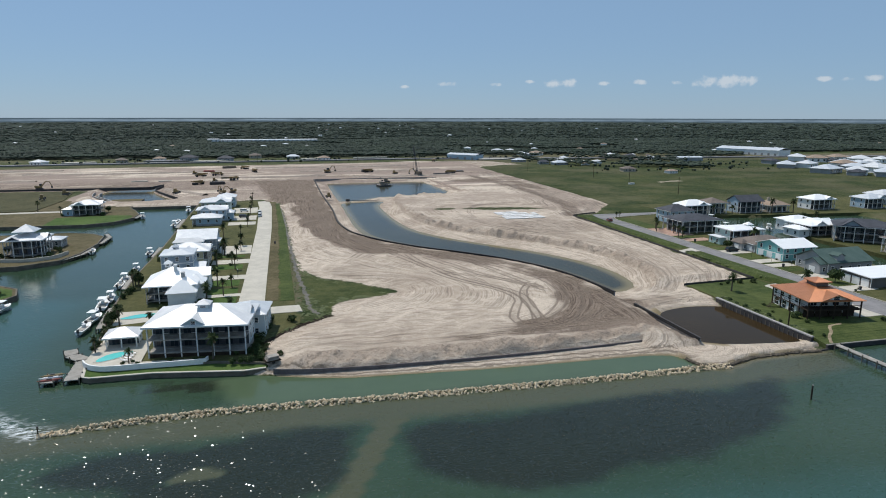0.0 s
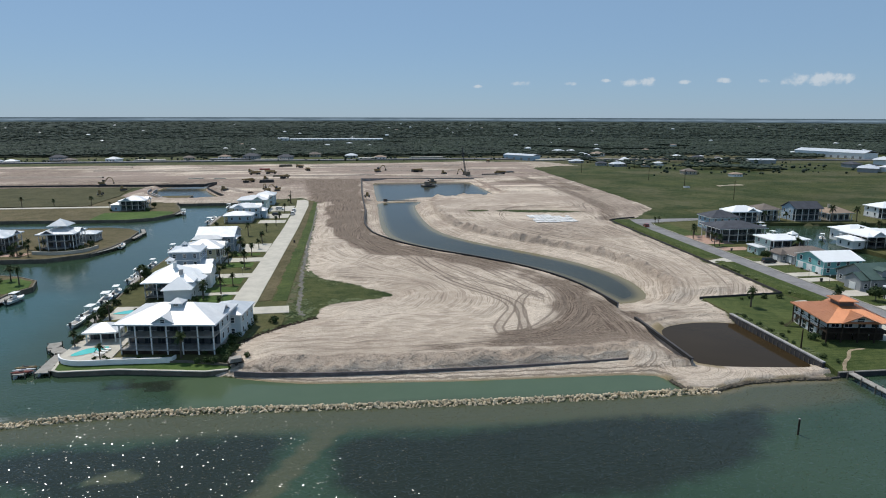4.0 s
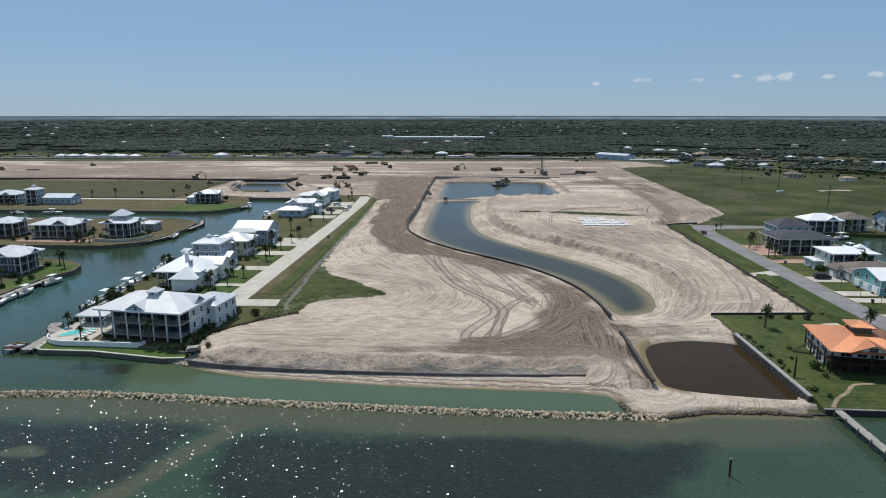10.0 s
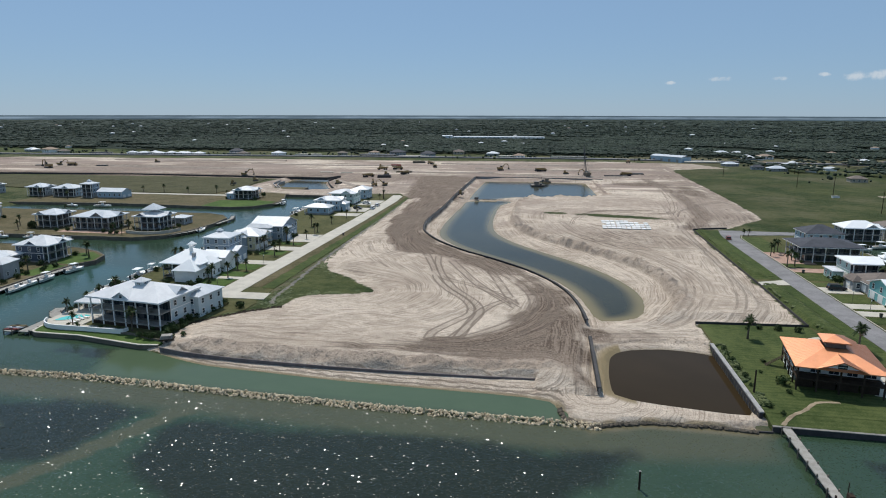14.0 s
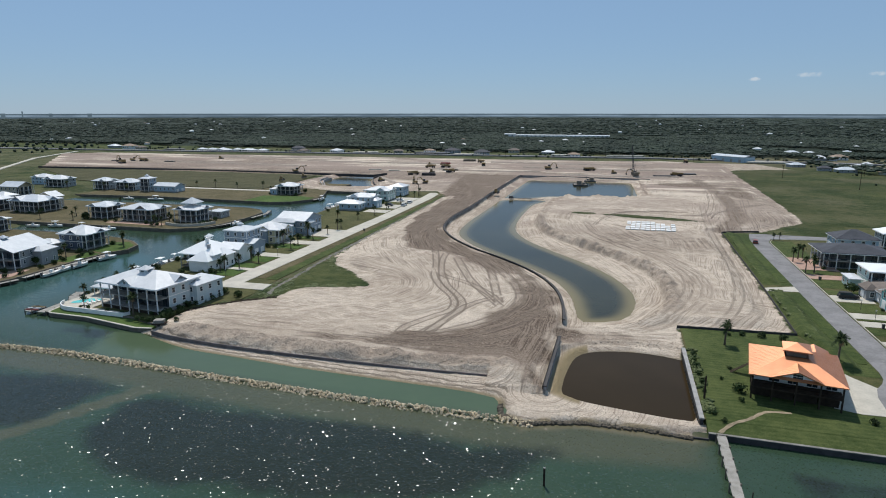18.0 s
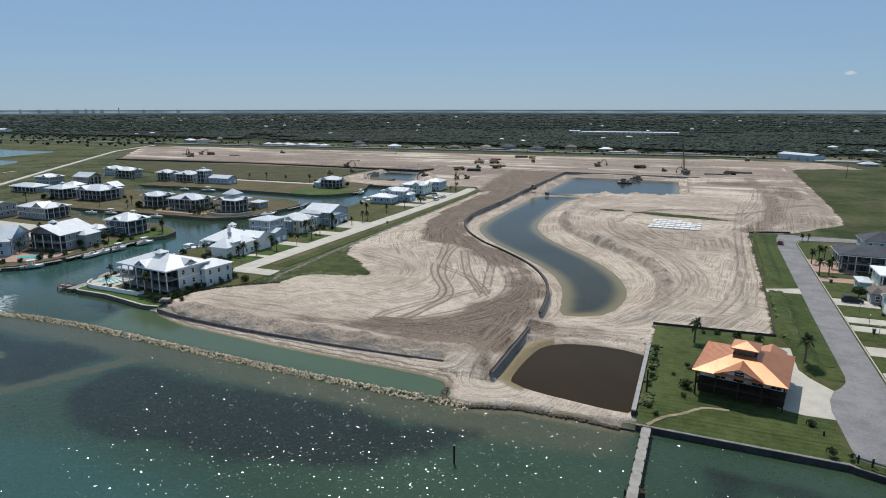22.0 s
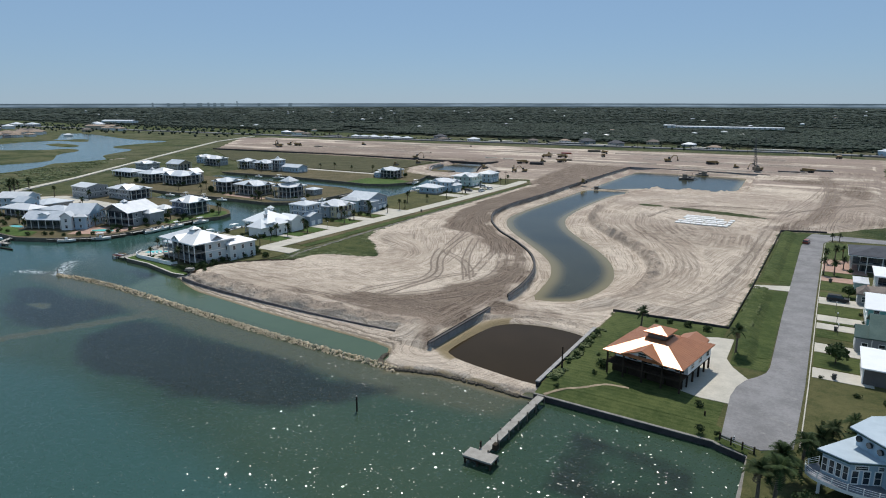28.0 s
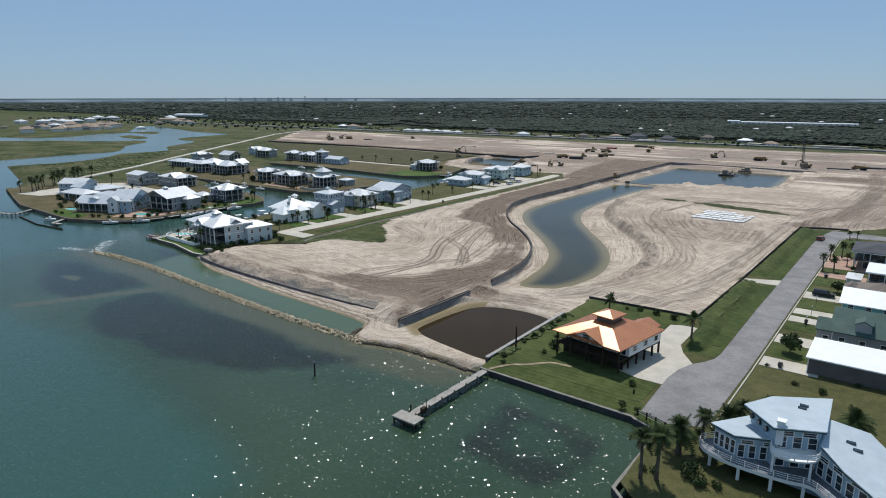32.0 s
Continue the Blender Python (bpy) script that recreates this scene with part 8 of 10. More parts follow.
for x, y, s in ((-8.0, 158.5, 1.4), (-5.0, 159.5, 1.7), (0.8, 158.2, 1.6), (-9.6, 164.0, 1.6), (-6.8, 134.0, 1.3), (-7.4, 136.6, 1.5), (-7.8, 139.5, 1.6), (-6.2, 138.2, 1.2), (-7.2, 143, 1.4), (-8.0, 147, 1.3), (-7.0, 151, 1.5), (-5.2, 141, 1.0), (-8.6, 133.4, 1.2), (-10.6, 133.2, 1.1), (-12.5, 133.8, 1.0), (-3.8, 133.4, 1.0), (-2.6, 136, 0.9), (-33, 139, 0.6), (-34.6, 138.4, 0.6), (-42.6, 149, 1.0), (-42.3, 151.5, 1.2), (-42.7, 157.5, 1.1), (-42.4, 162.5, 1.2), (-31.8, 137.6, 0.6),
                (-36.0, 160.5, 0.9), (-24.5, 176.5, 1.5), (-23.5, 180.0, 1.4), (-24.0, 190.0, 1.5), (-23.8, 196.0, 1.5), (-23.0, 203.0, 1.3), (-23.6, 221, 1.3), (-22.8, 240.0, 1.6), (-44.8, 200, 1.2), (-20, 241.5, 1.0), (-18.6, 226.6, 0.8), (-84.5, 189.5, 1.0), (-88, 183, 1.1), (-89.5, 159, 1.1), (-105.0, 250.5, 1.3), (-101.5, 250, 1.2), (-110, 364, 1.1)):
    plant_bush(1, x, y, s, 1.5)


# ---------------- docks, boats, posts ----------------
gq = random.Random(31)
for hx, hy, hw, hd in ((-118.7, 149, 19, 12), (-109, 159, 13, 19), (-97.5, 172, 17, 18), (-96, 202, 14, 13), (-159, 158, 21, 13), (-93, 265, 15, 14), (-119, 263, 20, 14), (-142, 263, 13, 13), (-98.5, 369, 16, 13), (-195, 271, 20, 16), (-219, 267, 15, 14), (-31.5, 190, 14, 22), (-33, 214, 12, 12), (-32, 233, 15, 14), (-31, 255, 16, 18), (-33, 333, 17, 13), (-33.5, 361, 16, 15)):
    for k in range(6):
        a = gq.uniform(0, 6.28)
        x, y = hx + math.copysign(hw * 0.52, math.cos(a)) * (1 if k % 2 else abs(math.cos(a))), hy + math.copysign(hd * 0.54, math.sin(a)) * (abs(math.sin(a)) if k % 2 else 1)
        plant_bush(2 if k == 5 else k % 2, x, y, gq.uniform(0.5, 0.8) if k == 5 else gq.uniform(0.7, 1.6), 1.48)


for x, y, s in ((-128, 133.5, 1.2), (-122, 133.6, 1.0), (-108, 134.6, 1.2), (-103, 138.4, 1.3), (-100.5, 140.5, 1.1), (-95, 142, 1.0), (-91, 146, 1.3), (-87, 149.5, 1.2), (-84.4, 154, 1.4), (-83.6, 158, 1.1), (-83.4, 163, 1.3), (-83, 170, 1.2), (-83.4, 176, 1.4), (-84.6, 181, 1.2), (-83.2, 186.5, 1.1), (-83.4, 192, 1.3), (-140, 141, 1.4),
                (-146, 143, 1.3), (-152, 148, 1.5), (-131, 147.5, 1.4), (-113, 166, 1.5), (-117, 172, 1.6), (-108, 181, 1.4), (-104, 187, 1.5), (-108, 206, 1.5), (-90, 193.5, 1.3), (-110, 252.5, 1.4), (-128, 253, 1.3), (-133, 252, 1.2), (-150, 256, 1.4), (-86, 253, 1.2), (-83.5, 257, 1.3), (-81.5, 262, 1.2), (-84, 270, 1.3),
                (-44.6, 170, 1.5), (-44.4, 174, 1.3), (-44.8, 180, 1.5), (-45.2, 192, 1.4), (-45.0, 197, 1.5), (-25.5, 168, 1.3), (-27, 172, 1.4), (-43, 240, 1.3), (-44, 246, 1.4), (-10.8, 158.4, 1.8), (-12.6, 160.4, 1.6), (-11.5, 162.8, 1.4), (-44, 310, 1.3), (-44, 345, 1.3)):
    plant_bush(1, x, y, s, 1.48)


def dock(name, segs, z, label, rail=False, step=3.0, wide=1.8):
    o = thing(name, segs[0][0], segs[0][1], 0, 0, label, "dock")
    ox, oy = segs[0]
    pile = Mesh().cyl(0, 0, -1.5, z + 0.35, 0.13, 7).data("dock_post", BULKHEAD)
    for (ax, ay), (bx, by) in zip(segs[:-1], segs[1:]):
        l, ang = math.dist((ax, ay), (bx, by)), math.degrees(math.atan2(by - ay, bx - ax))
        m = pose(ax - ox, ay - oy, 0, 0, 0, ang)
        part("deck", Mesh().box(0, -wide / 2, z - 0.18, l, wide / 2, z), TIMBER, o).matrix_basis = m
        part("beam", Mesh().box(0, -wide / 2 + 0.1, z - 0.42, l, -wide / 2 + 0.25, z - 0.18).box(0, wide / 2 - 0.25, z - 0.42, l, wide / 2 - 0.1, z - 0.18), DARK_TIMBER, o).matrix_basis = m
        for k in range(int(l / step) + 1):
            for s in (-1, 1):
                part("dock_post", pile, None, o).matrix_basis = m @ pose(min(k * step + 0.2, l - 0.15), s * wide / 2, 0)
    return o


pier = dock("pier", [(122.3, 110.5), (122.0, 88.6)], 1.35, "narrow grey timber pier over the bay", step=3.6, wide=1.5)
px, py = 122.3, 110.5
part("pier_head", Mesh().box(119.7 - px, 86.1 - py, 1.1, 124.6 - px, 88.7 - py, 1.36), TIMBER, pier, "pale wider pier head")
part("head_beam", Mesh().box(119.8 - px, 86.2 - py, 0.75, 124.5 - px, 86.5 - py, 1.1).box(119.8 - px, 88.3 - py, 0.75, 124.5 - px, 88.6 - py, 1.1), DARK_TIMBER, pier)
hp = Mesh().cyl(0, 0, -1.5, 1.3, 0.16, 8).data("dock_post", DARK_TIMBER)
for x, y in ((120.0, 86.4), (122.1, 86.4), (124.3, 86.4), (120.0, 88.4), (124.3, 88.4)):
    part("dock_post", hp, None, pier).matrix_basis = pose(x - px, y - py, 0)
part("fish_station", Mesh().box(123.0 - px, 89.6 - py, 1.35, 123.7 - px, 90.6 - py, 2.3).cyl(123.3 - px, 90.9 - py, 1.3, 3.6, 0.07, 6), DARK_TIMBER, pier, "dark cleaning table with a lamp post")
part("tall_post", Mesh().cyl(121.1 - px, 89.4 - py, -1, 2.4, 0.15, 8), DARK_TIMBER, pier)

for nm, x, y, z0, h, r, lab in (("channel_pile", 95.5, 90.6, -1.5, 2.9, 0.17, "lone dark timber pile standing in the bay"), ("tip_marker", -42.3, 111.6, -0.5, 2.0, 0.12, "dark marker post at the breakwater tip")):
    o = thing(nm, x, y, 0, 0, lab, "post")
    part("pole", Mesh().cyl(0, 0, z0, h, r, 9, r * 0.9), DARK_TIMBER, o)
    part("cap", Mesh().cyl(0, 0, h, h + 0.12, r * 1.15, 9, r * 0.3), OLD_CONCRETE, o)


def utility_pole(x, y, h, z, arm=True):
    o = thing("utility_pole", x, y, z, 0, "weathered dark timber utility pole standing in grass", "pole", "utility poles")
    part("pole", Mesh().cyl(0, 0, -0.3, h, 0.2, 8, 0.13), DARK_TIMBER, o)
    if arm:
        part("cross_arm", Mesh().box(-1.1, -0.08, h - 0.9, 1.1, 0.08, h - 0.7), DARK_TIMBER, o)
        part("insulator", Mesh().cyl(-0.9, 0, h - 0.7, h - 0.45, 0.07, 6).cyl(0.9, 0, h - 0.7, h - 0.45, 0.07, 6), OLD_CONCRETE, o)


for x, y, h in ((262.2, 491, 12), (264, 437, 13), (259, 367, 12), (230, 560, 11), (300, 600, 11), (180, 716, 11), (90, 730, 11), (-20, 722, 11)):
    utility_pole(x, y, h, 1.3)
utility_pole(121.2, 124.0, 4.6, 1.5, False)
utility_pole(-15.2, 380.0, 8.0, 1.5)
utility_pole(149.2, 118.0, 0.9, 1.5, False)
rub = thing("field_block", 264, 433.5, 1.3, 0, "white block at the foot of a field pole", "block")
part("block", Mesh().box(-2, -1.2, -0.2, 2, 1.2, 1.1), WHITE, rub)
part("lid", Mesh().box(-2.1, -1.3, 1.1, 2.1, 1.3, 1.25), GREY, rub)

dock("big_house_dock", [(-43.3, 133.6), (-43.8, 145.0), (-47.2, 148.6), (-48.4, 152.2)], 1.0, "grey timber dock beside the big house lawn", wide=2.8)
dock("boat_lift", [(-47.8, 133.6), (-47.4, 138.2)], 0.9, "small timber rack dock for kayaks", wide=2.6, step=2.0)
dock("street_dock", [(-45.5, 166), (-46.6, 184)], 1.2, "timber dock with boats along the canal", wide=2.2)
dock("street_dock", [(-47.6, 204), (-48.4, 221)], 1.2, "timber dock behind the white house", wide=2.4)
dock("street_dock", [(-47.2, 250), (-47.2, 268)], 1.2, "timber dock behind the grey house", wide=2.0)
dock("street_dock", [(-47.4, 314), (-47.4, 340)], 1.2, "timber dock behind white-roofed houses", wide=2.2)
dock("spit_dock", [(-72.8, 283), (-72.6, 297), (-76, 306)], 1.1, "timber dock at the middle spit point", wide=1.8)
dock("spit_dock", [(-79.6, 252), (-74.4, 263), (-74.2, 274)], 1.2, "timber walk along the middle spit", wide=3.0)
dock("spit_dock", [(-79.2, 160), (-79.4, 178), (-79.0, 196)], 1.15, "timber dock along the south spit", wide=2.4)
dock("spit_dock", [(-96, 136.2), (-82.6, 146.6), (-79.2, 158)], 1.15, "timber walk along the canal mouth", wide=3.0)
dock("spit_dock", [(-72.2, 350), (-71.8, 364)], 1.15, "short timber dock at the north spit", wide=1.8)
dock("west_pier", [(-150, 133), (-141, 121), (-160, 116)], 1.1, "grey timber pier by the canal mouth", wide=1.8)
dock("west_pier", [(-112, 130.8), (-106, 123.5), (-101, 124.5)], 1.0, "small T-shaped timber pier", wide=1.8)
line_wall("wave_barrier", [(-137, 122), (-112, 119.5), (-92, 121.5)], -1.2, 0.5, 0.35, DARK_TIMBER, "low dark timber wave barrier")
dock("east_dock", [(203.5, 225), (203.5, 262)], 1.1, "timber dock along the east canal", wide=2.2)
dock("east_dock", [(221, 226), (240, 250)], 1.2, "timber walk along the far bank", wide=2.2)


def boat(x, y, rz, l=7.5, z=0.35, cabin=True, color=None):
    o = thing("motor_boat", x, y, z, rz, "white motor boat on a lift beside the dock", "boat", "boats at the docks")
    w = l * 0.16
    prof = [(-0.5, 0.92), (-0.2, 1.0), (0.15, 0.95), (0.36, 0.6), (0.5, 0.03)]
    v, n = [], len(prof)
    for t, k in prof:
        v += [(t * l, -w * k, 0.85 + 0.25 * max(0, t)), (t * l, -w * k * 0.55, 0.0 + 0.35 * max(0, t)), (t * l, w * k * 0.55, 0.0 + 0.35 * max(0, t)), (t * l, w * k, 0.85 + 0.25 * max(0, t))]
    f = []
    for i in range(n - 1):
        f += [(4 * i + j, 4 * i + j + 1, 4 * i + j + 5, 4 * i + j + 4) for j in range(3)] + [(4 * i + 3, 4 * i, 4 * i + 4, 4 * i + 7)]
    f += [(0, 1, 2, 3), (4 * n - 1, 4 * n - 2, 4 * n - 3, 4 * n - 4)]
    part("hull", Mesh().add(v, f), color or WHITE, o)
    part("cockpit", Mesh().box(-0.42 * l, -w * 0.7, 0.86, 0.1 * l, w * 0.7, 0.95), TIMBER, o)
    part("console", Mesh().box(-0.08 * l, -0.35, 0.9, 0.04 * l, 0.35, 1.75), WHITE, o)
    if cabin:
        part("canopy", Mesh().box(-0.2 * l, -w * 0.75, 2.55, 0.14 * l, w * 0.75, 2.65).beam((-0.18 * l, -w * 0.7, 0.9), (-0.18 * l, -w * 0.7, 2.6), 0.06).beam((-0.18 * l, w * 0.7, 0.9), (-0.18 * l, w * 0.7, 2.6), 0.06)
             .beam((0.12 * l, -w * 0.7, 0.9), (0.12 * l, -w * 0.7, 2.6), 0.06).beam((0.12 * l, w * 0.7, 0.9), (0.12 * l, w * 0.7, 2.6), 0.06), WHITE, o)
    part("outboard_motor", Mesh().box(-0.56 * l, -0.25, 0.6, -0.49 * l, 0.25, 1.5).box(-0.54 * l, -0.1, -0.1, -0.51 * l, 0.1, 0.6), STEEL, o)
    return o


for x, y, rz, l, c in ((-49.4, 176, 80, 8.5, True), (-50.2, 189, 95, 9.5, True), (-50.5, 212, 88, 8.0, False), (-50.5, 218, 92, 8.5, True), (-50, 259, 90, 8.0, True), (-50, 326, 88, 10.0, True), (-50, 336, 92, 8.0, False), (-49.8, 375, 95, 9.0, True), (-70.2, 357, 100, 8.0, True), (-76.0, 192, 80, 7.5, True), (-76.2, 168, 88, 7.0, False),
                       (-72.2, 268, 96, 7.0, False), (-168, 330, 5, 10.0, True), (-186, 328, -8, 8.0, False), (-150, 240, 0, 8.0, True), (-160, 237, 4, 7.0, False), (206.5, 244, 90, 8.0, True), (206.8, 255, 92, 8.5, True), (216, 277, 20, 9.0, True), (206, 270, 10, 8.0, True), (224.0, 246, 55, 7.5, True), (-116, 126.6, 20, 6.5, False), (-76.4, 180, 92, 7.0, True), (-76.8, 173.5, 86, 6.0, False), (-80.6, 148.5, 48, 7.0, True), (-88, 139.2, 40, 6.5, False), (-49.6, 168, 82, 7.0, False), (-49.8, 196, 95, 7.5, True), (-49.8, 232, 90, 7.0, True), (-120, 240.6, 4, 7.0, False), (-135, 240.4, -3, 7.5, True)):
    boat(x, y, rz, l, 0.35, c)
for k, c in enumerate((RED_PAINT, WHITE, YELLOW_PAINT)):
    o = thing("kayak", -47.4, 134.6 + k * 1.0, 0.98 + 0.1 * k, 8, "slim kayak resting on a dock rack", "kayak", "kayaks on the dock")
    part("hull", Mesh().tube([(-2.2, 0, 0.12), (-1.2, 0, 0.05), (0, 0, 0.0), (1.2, 0, 0.05), (2.2, 0, 0.12)], [0.04, 0.26, 0.33, 0.26, 0.04], 8), c, o)
    part("seat_rim", Mesh().tube([(-0.5, 0, 0.3), (0.4, 0, 0.3)], [0.16, 0.16], 8), STEEL, o)


# fence at the end of the road
ef = thing("road_end_fence", 152.6, 110.9, 1.6, 0, "low weathered timber fence across the road end", "fence")
for k in range(4):
    part("post", Mesh().box(-0.12, -0.12, -0.2, 0.12, 0.12, 1.15), DARK_TIMBER, ef).matrix_basis = pose(1.7 * k, -0.62 * k, 0)
for z in (0.45, 0.85):
    part("rail", Mesh().beam((0, 0, z), (5.1, -1.86, z), 0.12), TIMBER, ef)
st = thing("warning_post", 154.6, 111.0, 1.6, 0, "black and white banded post at the road end", "post")
part("pole", Mesh().cyl(0, 0, -0.1, 1.1, 0.11, 8), WHITE, st)
for z in (0.15, 0.5, 0.85):
    part("band", Mesh().cyl(0, 0, z, z + 0.17, 0.115, 8), BLACK, st)


# ---------------- vehicles ----------------
def car(x, y, rz, paint, label, l=4.9, h=1.75, z=1.62):
    o = thing("parked_car", x, y, z, rz, label, "car")
    w = 0.92
    side = [(-0.5, 0.35), (-0.5, 0.62), (-0.46, 0.95), (-0.3, 0.98), (0.22, 0.98), (0.27, 0.62), (0.46, 0.55), (0.5, 0.35), (0.5, 0.2), (-0.5, 0.2)]
    n = len(side)
    low = [(a * l, min(b, 0.62) * h) for a, b in side]
    part("body", Mesh().add([(a, -w, b) for a, b in low] + [(a, w, b) for a, b in low], [tuple(range(n)), tuple(range(2 * n - 1, n - 1, -1))] + [(i, (i + 1) % n, n + (i + 1) % n, n + i) for i in range(n)]), paint, o)
    part("cabin_glass", Mesh().add([(-0.47 * l, -w + 0.04, 0.62 * h), (0.27 * l, -w + 0.04, 0.62 * h), (0.27 * l, w - 0.04, 0.62 * h), (-0.47 * l, w - 0.04, 0.62 * h), (-0.43 * l, -w + 0.16, 0.94 * h), (0.12 * l, -w + 0.16, 0.94 * h), (0.12 * l, w - 0.16, 0.94 * h), (-0.43 * l, w - 0.16, 0.94 * h)],
                                   [(3, 2, 1, 0), (4, 5, 6, 7), (0, 1, 5, 4), (1, 2, 6, 5), (2, 3, 7, 6), (3, 0, 4, 7)]), GLASS, o)
    part("roof", Mesh().box(-0.44 * l, -w + 0.15, 0.94 * h, 0.13 * l, w - 0.15, h), paint, o)
    for a in (-0.31, 0.31):
        for s in (-1, 1):
            wh = part("wheel", Mesh().tube([(a * l, s * (w - 0.2), 0.34), (a * l, s * (w + 0.03), 0.34)], [0.34, 0.34], 12), BLACK, o)
            part("rim", Mesh().tube([(a * l, s * (w + 0.03), 0.34), (a * l, s * (w + 0.05), 0.34)], [0.2, 0.18], 10), STEEL, wh)
    for s in (-0.6, 0.6):
        part("headlight", Mesh().box(0.49 * l, s - 0.18, 0.45 * h, 0.503 * l, s + 0.18, 0.53 * h), WHITE, o)
        part("tail_light", Mesh().box(-0.503 * l, s - 0.14, 0.48 * h, -0.49 * l, s + 0.14, 0.6 * h), RED_PAINT, o)


car(168.6, 203.0, 0, BLACK, "black sport utility car parked on a driveway", 5.2, 1.85)
car(158.6, 279.5, 80, RED_PAINT, "small red car parked at the road edge", 4.4, 1.5)
car(-10.6, 338, 88, WHITE, "white pickup-like car parked on the street", 5.2, 1.8)
car(-10.8, 349, 90, WHITE, "white car parked beside the street", 4.8, 1.7)
car(-18.5, 336, 0, STEEL, "dark grey car on a driveway", 4.8, 1.7)
car(-19, 356, 0, WHITE, "white car on a driveway", 4.8, 1.7)


def excavator(x, y, rz, z=2.4, s=1.0, swing=25):
    o = thing("excavator", x, y, z, rz, "yellow tracked excavator working on the sand", "excavator", "earth movers")
    for k in (-1.3, 1.3):
        part("track", Mesh().tube([(-2.0, k, 0.45), (2.0, k, 0.45)], [0.45, 0.45], 8).box(-2.0, k - 0.3, 0.0, 2.0, k + 0.3, 0.9), STEEL, o)
    part("body", Mesh().box(-2.4, -1.4, 1.1, 1.4, 1.4, 2.3).box(-2.6, -1.3, 1.2, -1.4, 1.3, 2.6), YELLOW_PAINT, o)
    part("cab", Mesh().box(0.0, 0.3, 2.3, 1.5, 1.35, 3.4).box(-0.05, 0.25, 3.4, 1.55, 1.4, 3.5), GLASS, o)
    part("boom", Mesh().beam((1.0, -0.2, 1.9), (3.6, -0.2, 5.0), 0.5).beam((3.6, -0.2, 5.0), (5.8, -0.2, 4.6), 0.42), YELLOW_PAINT, o)
    part("stick", Mesh().beam((5.7, -0.2, 4.7), (6.8, -0.2, 1.8), 0.34), YELLOW_PAINT, o)
    part("bucket", Mesh().add([(6.4, -0.8, 1.9), (7.2, -0.8, 1.8), (6.9, -0.8, 0.7), (6.1, -0.8, 0.9), (6.4, 0.4, 1.9), (7.2, 0.4, 1.8), (6.9, 0.4, 0.7), (6.1, 0.4, 0.9)], [(0, 1, 2, 3), (7, 6, 5, 4), (0, 4, 5, 1), (1, 5, 6, 2), (2, 6, 7, 3)]), STEEL, o)
    o.scale = (s, s, s)


def dump_truck(x, y, rz, z=2.4, paint=None):
    o = thing("dump_truck", x, y, z, rz, "articulated dump truck parked on the site", "dump truck", "earth movers")
    part("cab", Mesh().box(2.2, -1.2, 1.0, 3.8, 1.2, 3.2), paint or YELLOW_PAINT, o)
    part("windscreen", Mesh().box(3.78, -1.0, 2.1, 3.84, 1.0, 3.0), GLASS, o)
    part("hood", Mesh().box(3.8, -1.0, 1.0, 5.2, 1.0, 2.1), paint or YELLOW_PAINT, o)
    part("dump_body", Mesh().add([(-4.6, -1.5, 2.2), (1.8, -1.5, 1.3), (1.8, 1.5, 1.3), (-4.6, 1.5, 2.2), (-5.0, -1.6, 3.0), (2.0, -1.6, 3.2), (2.0, 1.6, 3.2), (-5.0, 1.6, 3.0)], [(3, 2, 1, 0), (4, 5, 6, 7), (0, 1, 5, 4), (1, 2, 6, 5), (2, 3, 7, 6), (3, 0, 4, 7)]), paint or YELLOW_PAINT, o)
    part("chassis", Mesh().box(-4.0, -0.6, 0.8, 5.0, 0.6, 1.3), STEEL, o)
    for a in (-3.2, -1.4, 3.6):
        for s in (-1.25, 1.25):
            part("wheel", Mesh().tube([(a, s - 0.3, 0.8), (a, s + 0.3, 0.8)], [0.8, 0.8], 12), BLACK, o)


def dozer(x, y, rz, z=2.4):
    o = thing("bulldozer", x, y, z, rz, "yellow bulldozer standing on bare soil", "bulldozer", "earth movers")
    for k in (-1.1, 1.1):
        part("track", Mesh().box(-1.8, k - 0.3, 0.0, 1.8, k + 0.3, 1.0), STEEL, o)
    part("body", Mesh().box(-1.6, -0.8, 0.9, 1.8, 0.8, 1.9), YELLOW_PAINT, o)
    part("cab", Mesh().box(-1.4, -0.8, 1.9, 0.1, 0.8, 3.1).box(-1.5, -0.9, 3.1, 0.2, 0.9, 3.25), YELLOW_PAINT, o)
    part("blade", Mesh().box(2.3, -1.8, 0.1, 2.5, 1.8, 1.3).beam((1.0, -1.4, 0.6), (2.3, -1.4, 0.5), 0.15).beam((1.0, 1.4, 0.6), (2.3, 1.4, 0.5), 0.15), STEEL, o)


for x, y, rz, s in ((-36, 437, 120, 1.0), (-160, 492, 20, 1.1), (44, 578, 30, 1.2), (-374, 532, 160, 1.5), (-30, 442, 200, 0.9), (118, 540, 190, 1.1), (-385, 560, 30, 1.1)):
    excavator(x, y, rz, 2.4, s)
for x, y, rz in ((-34, 529, 65), (-62, 565, 200), (-50, 572, 3), (-30, 636, 130), (-58, 500, 40), (80, 575, 20), (150, 545, 160), (-372, 560, 0), (170, 690, 75), (-20, 600, 105)):
    dump_truck(x, y, rz)
for x, y, rz in ((-134, 456, 30), (-140, 432, 100), (100.6, 553, 10), (-315, 611, 0), (-66, 447, 60), (-48, 520, 80), (-70, 590, 0), (30, 400, 90)):
    dozer(x, y, rz)


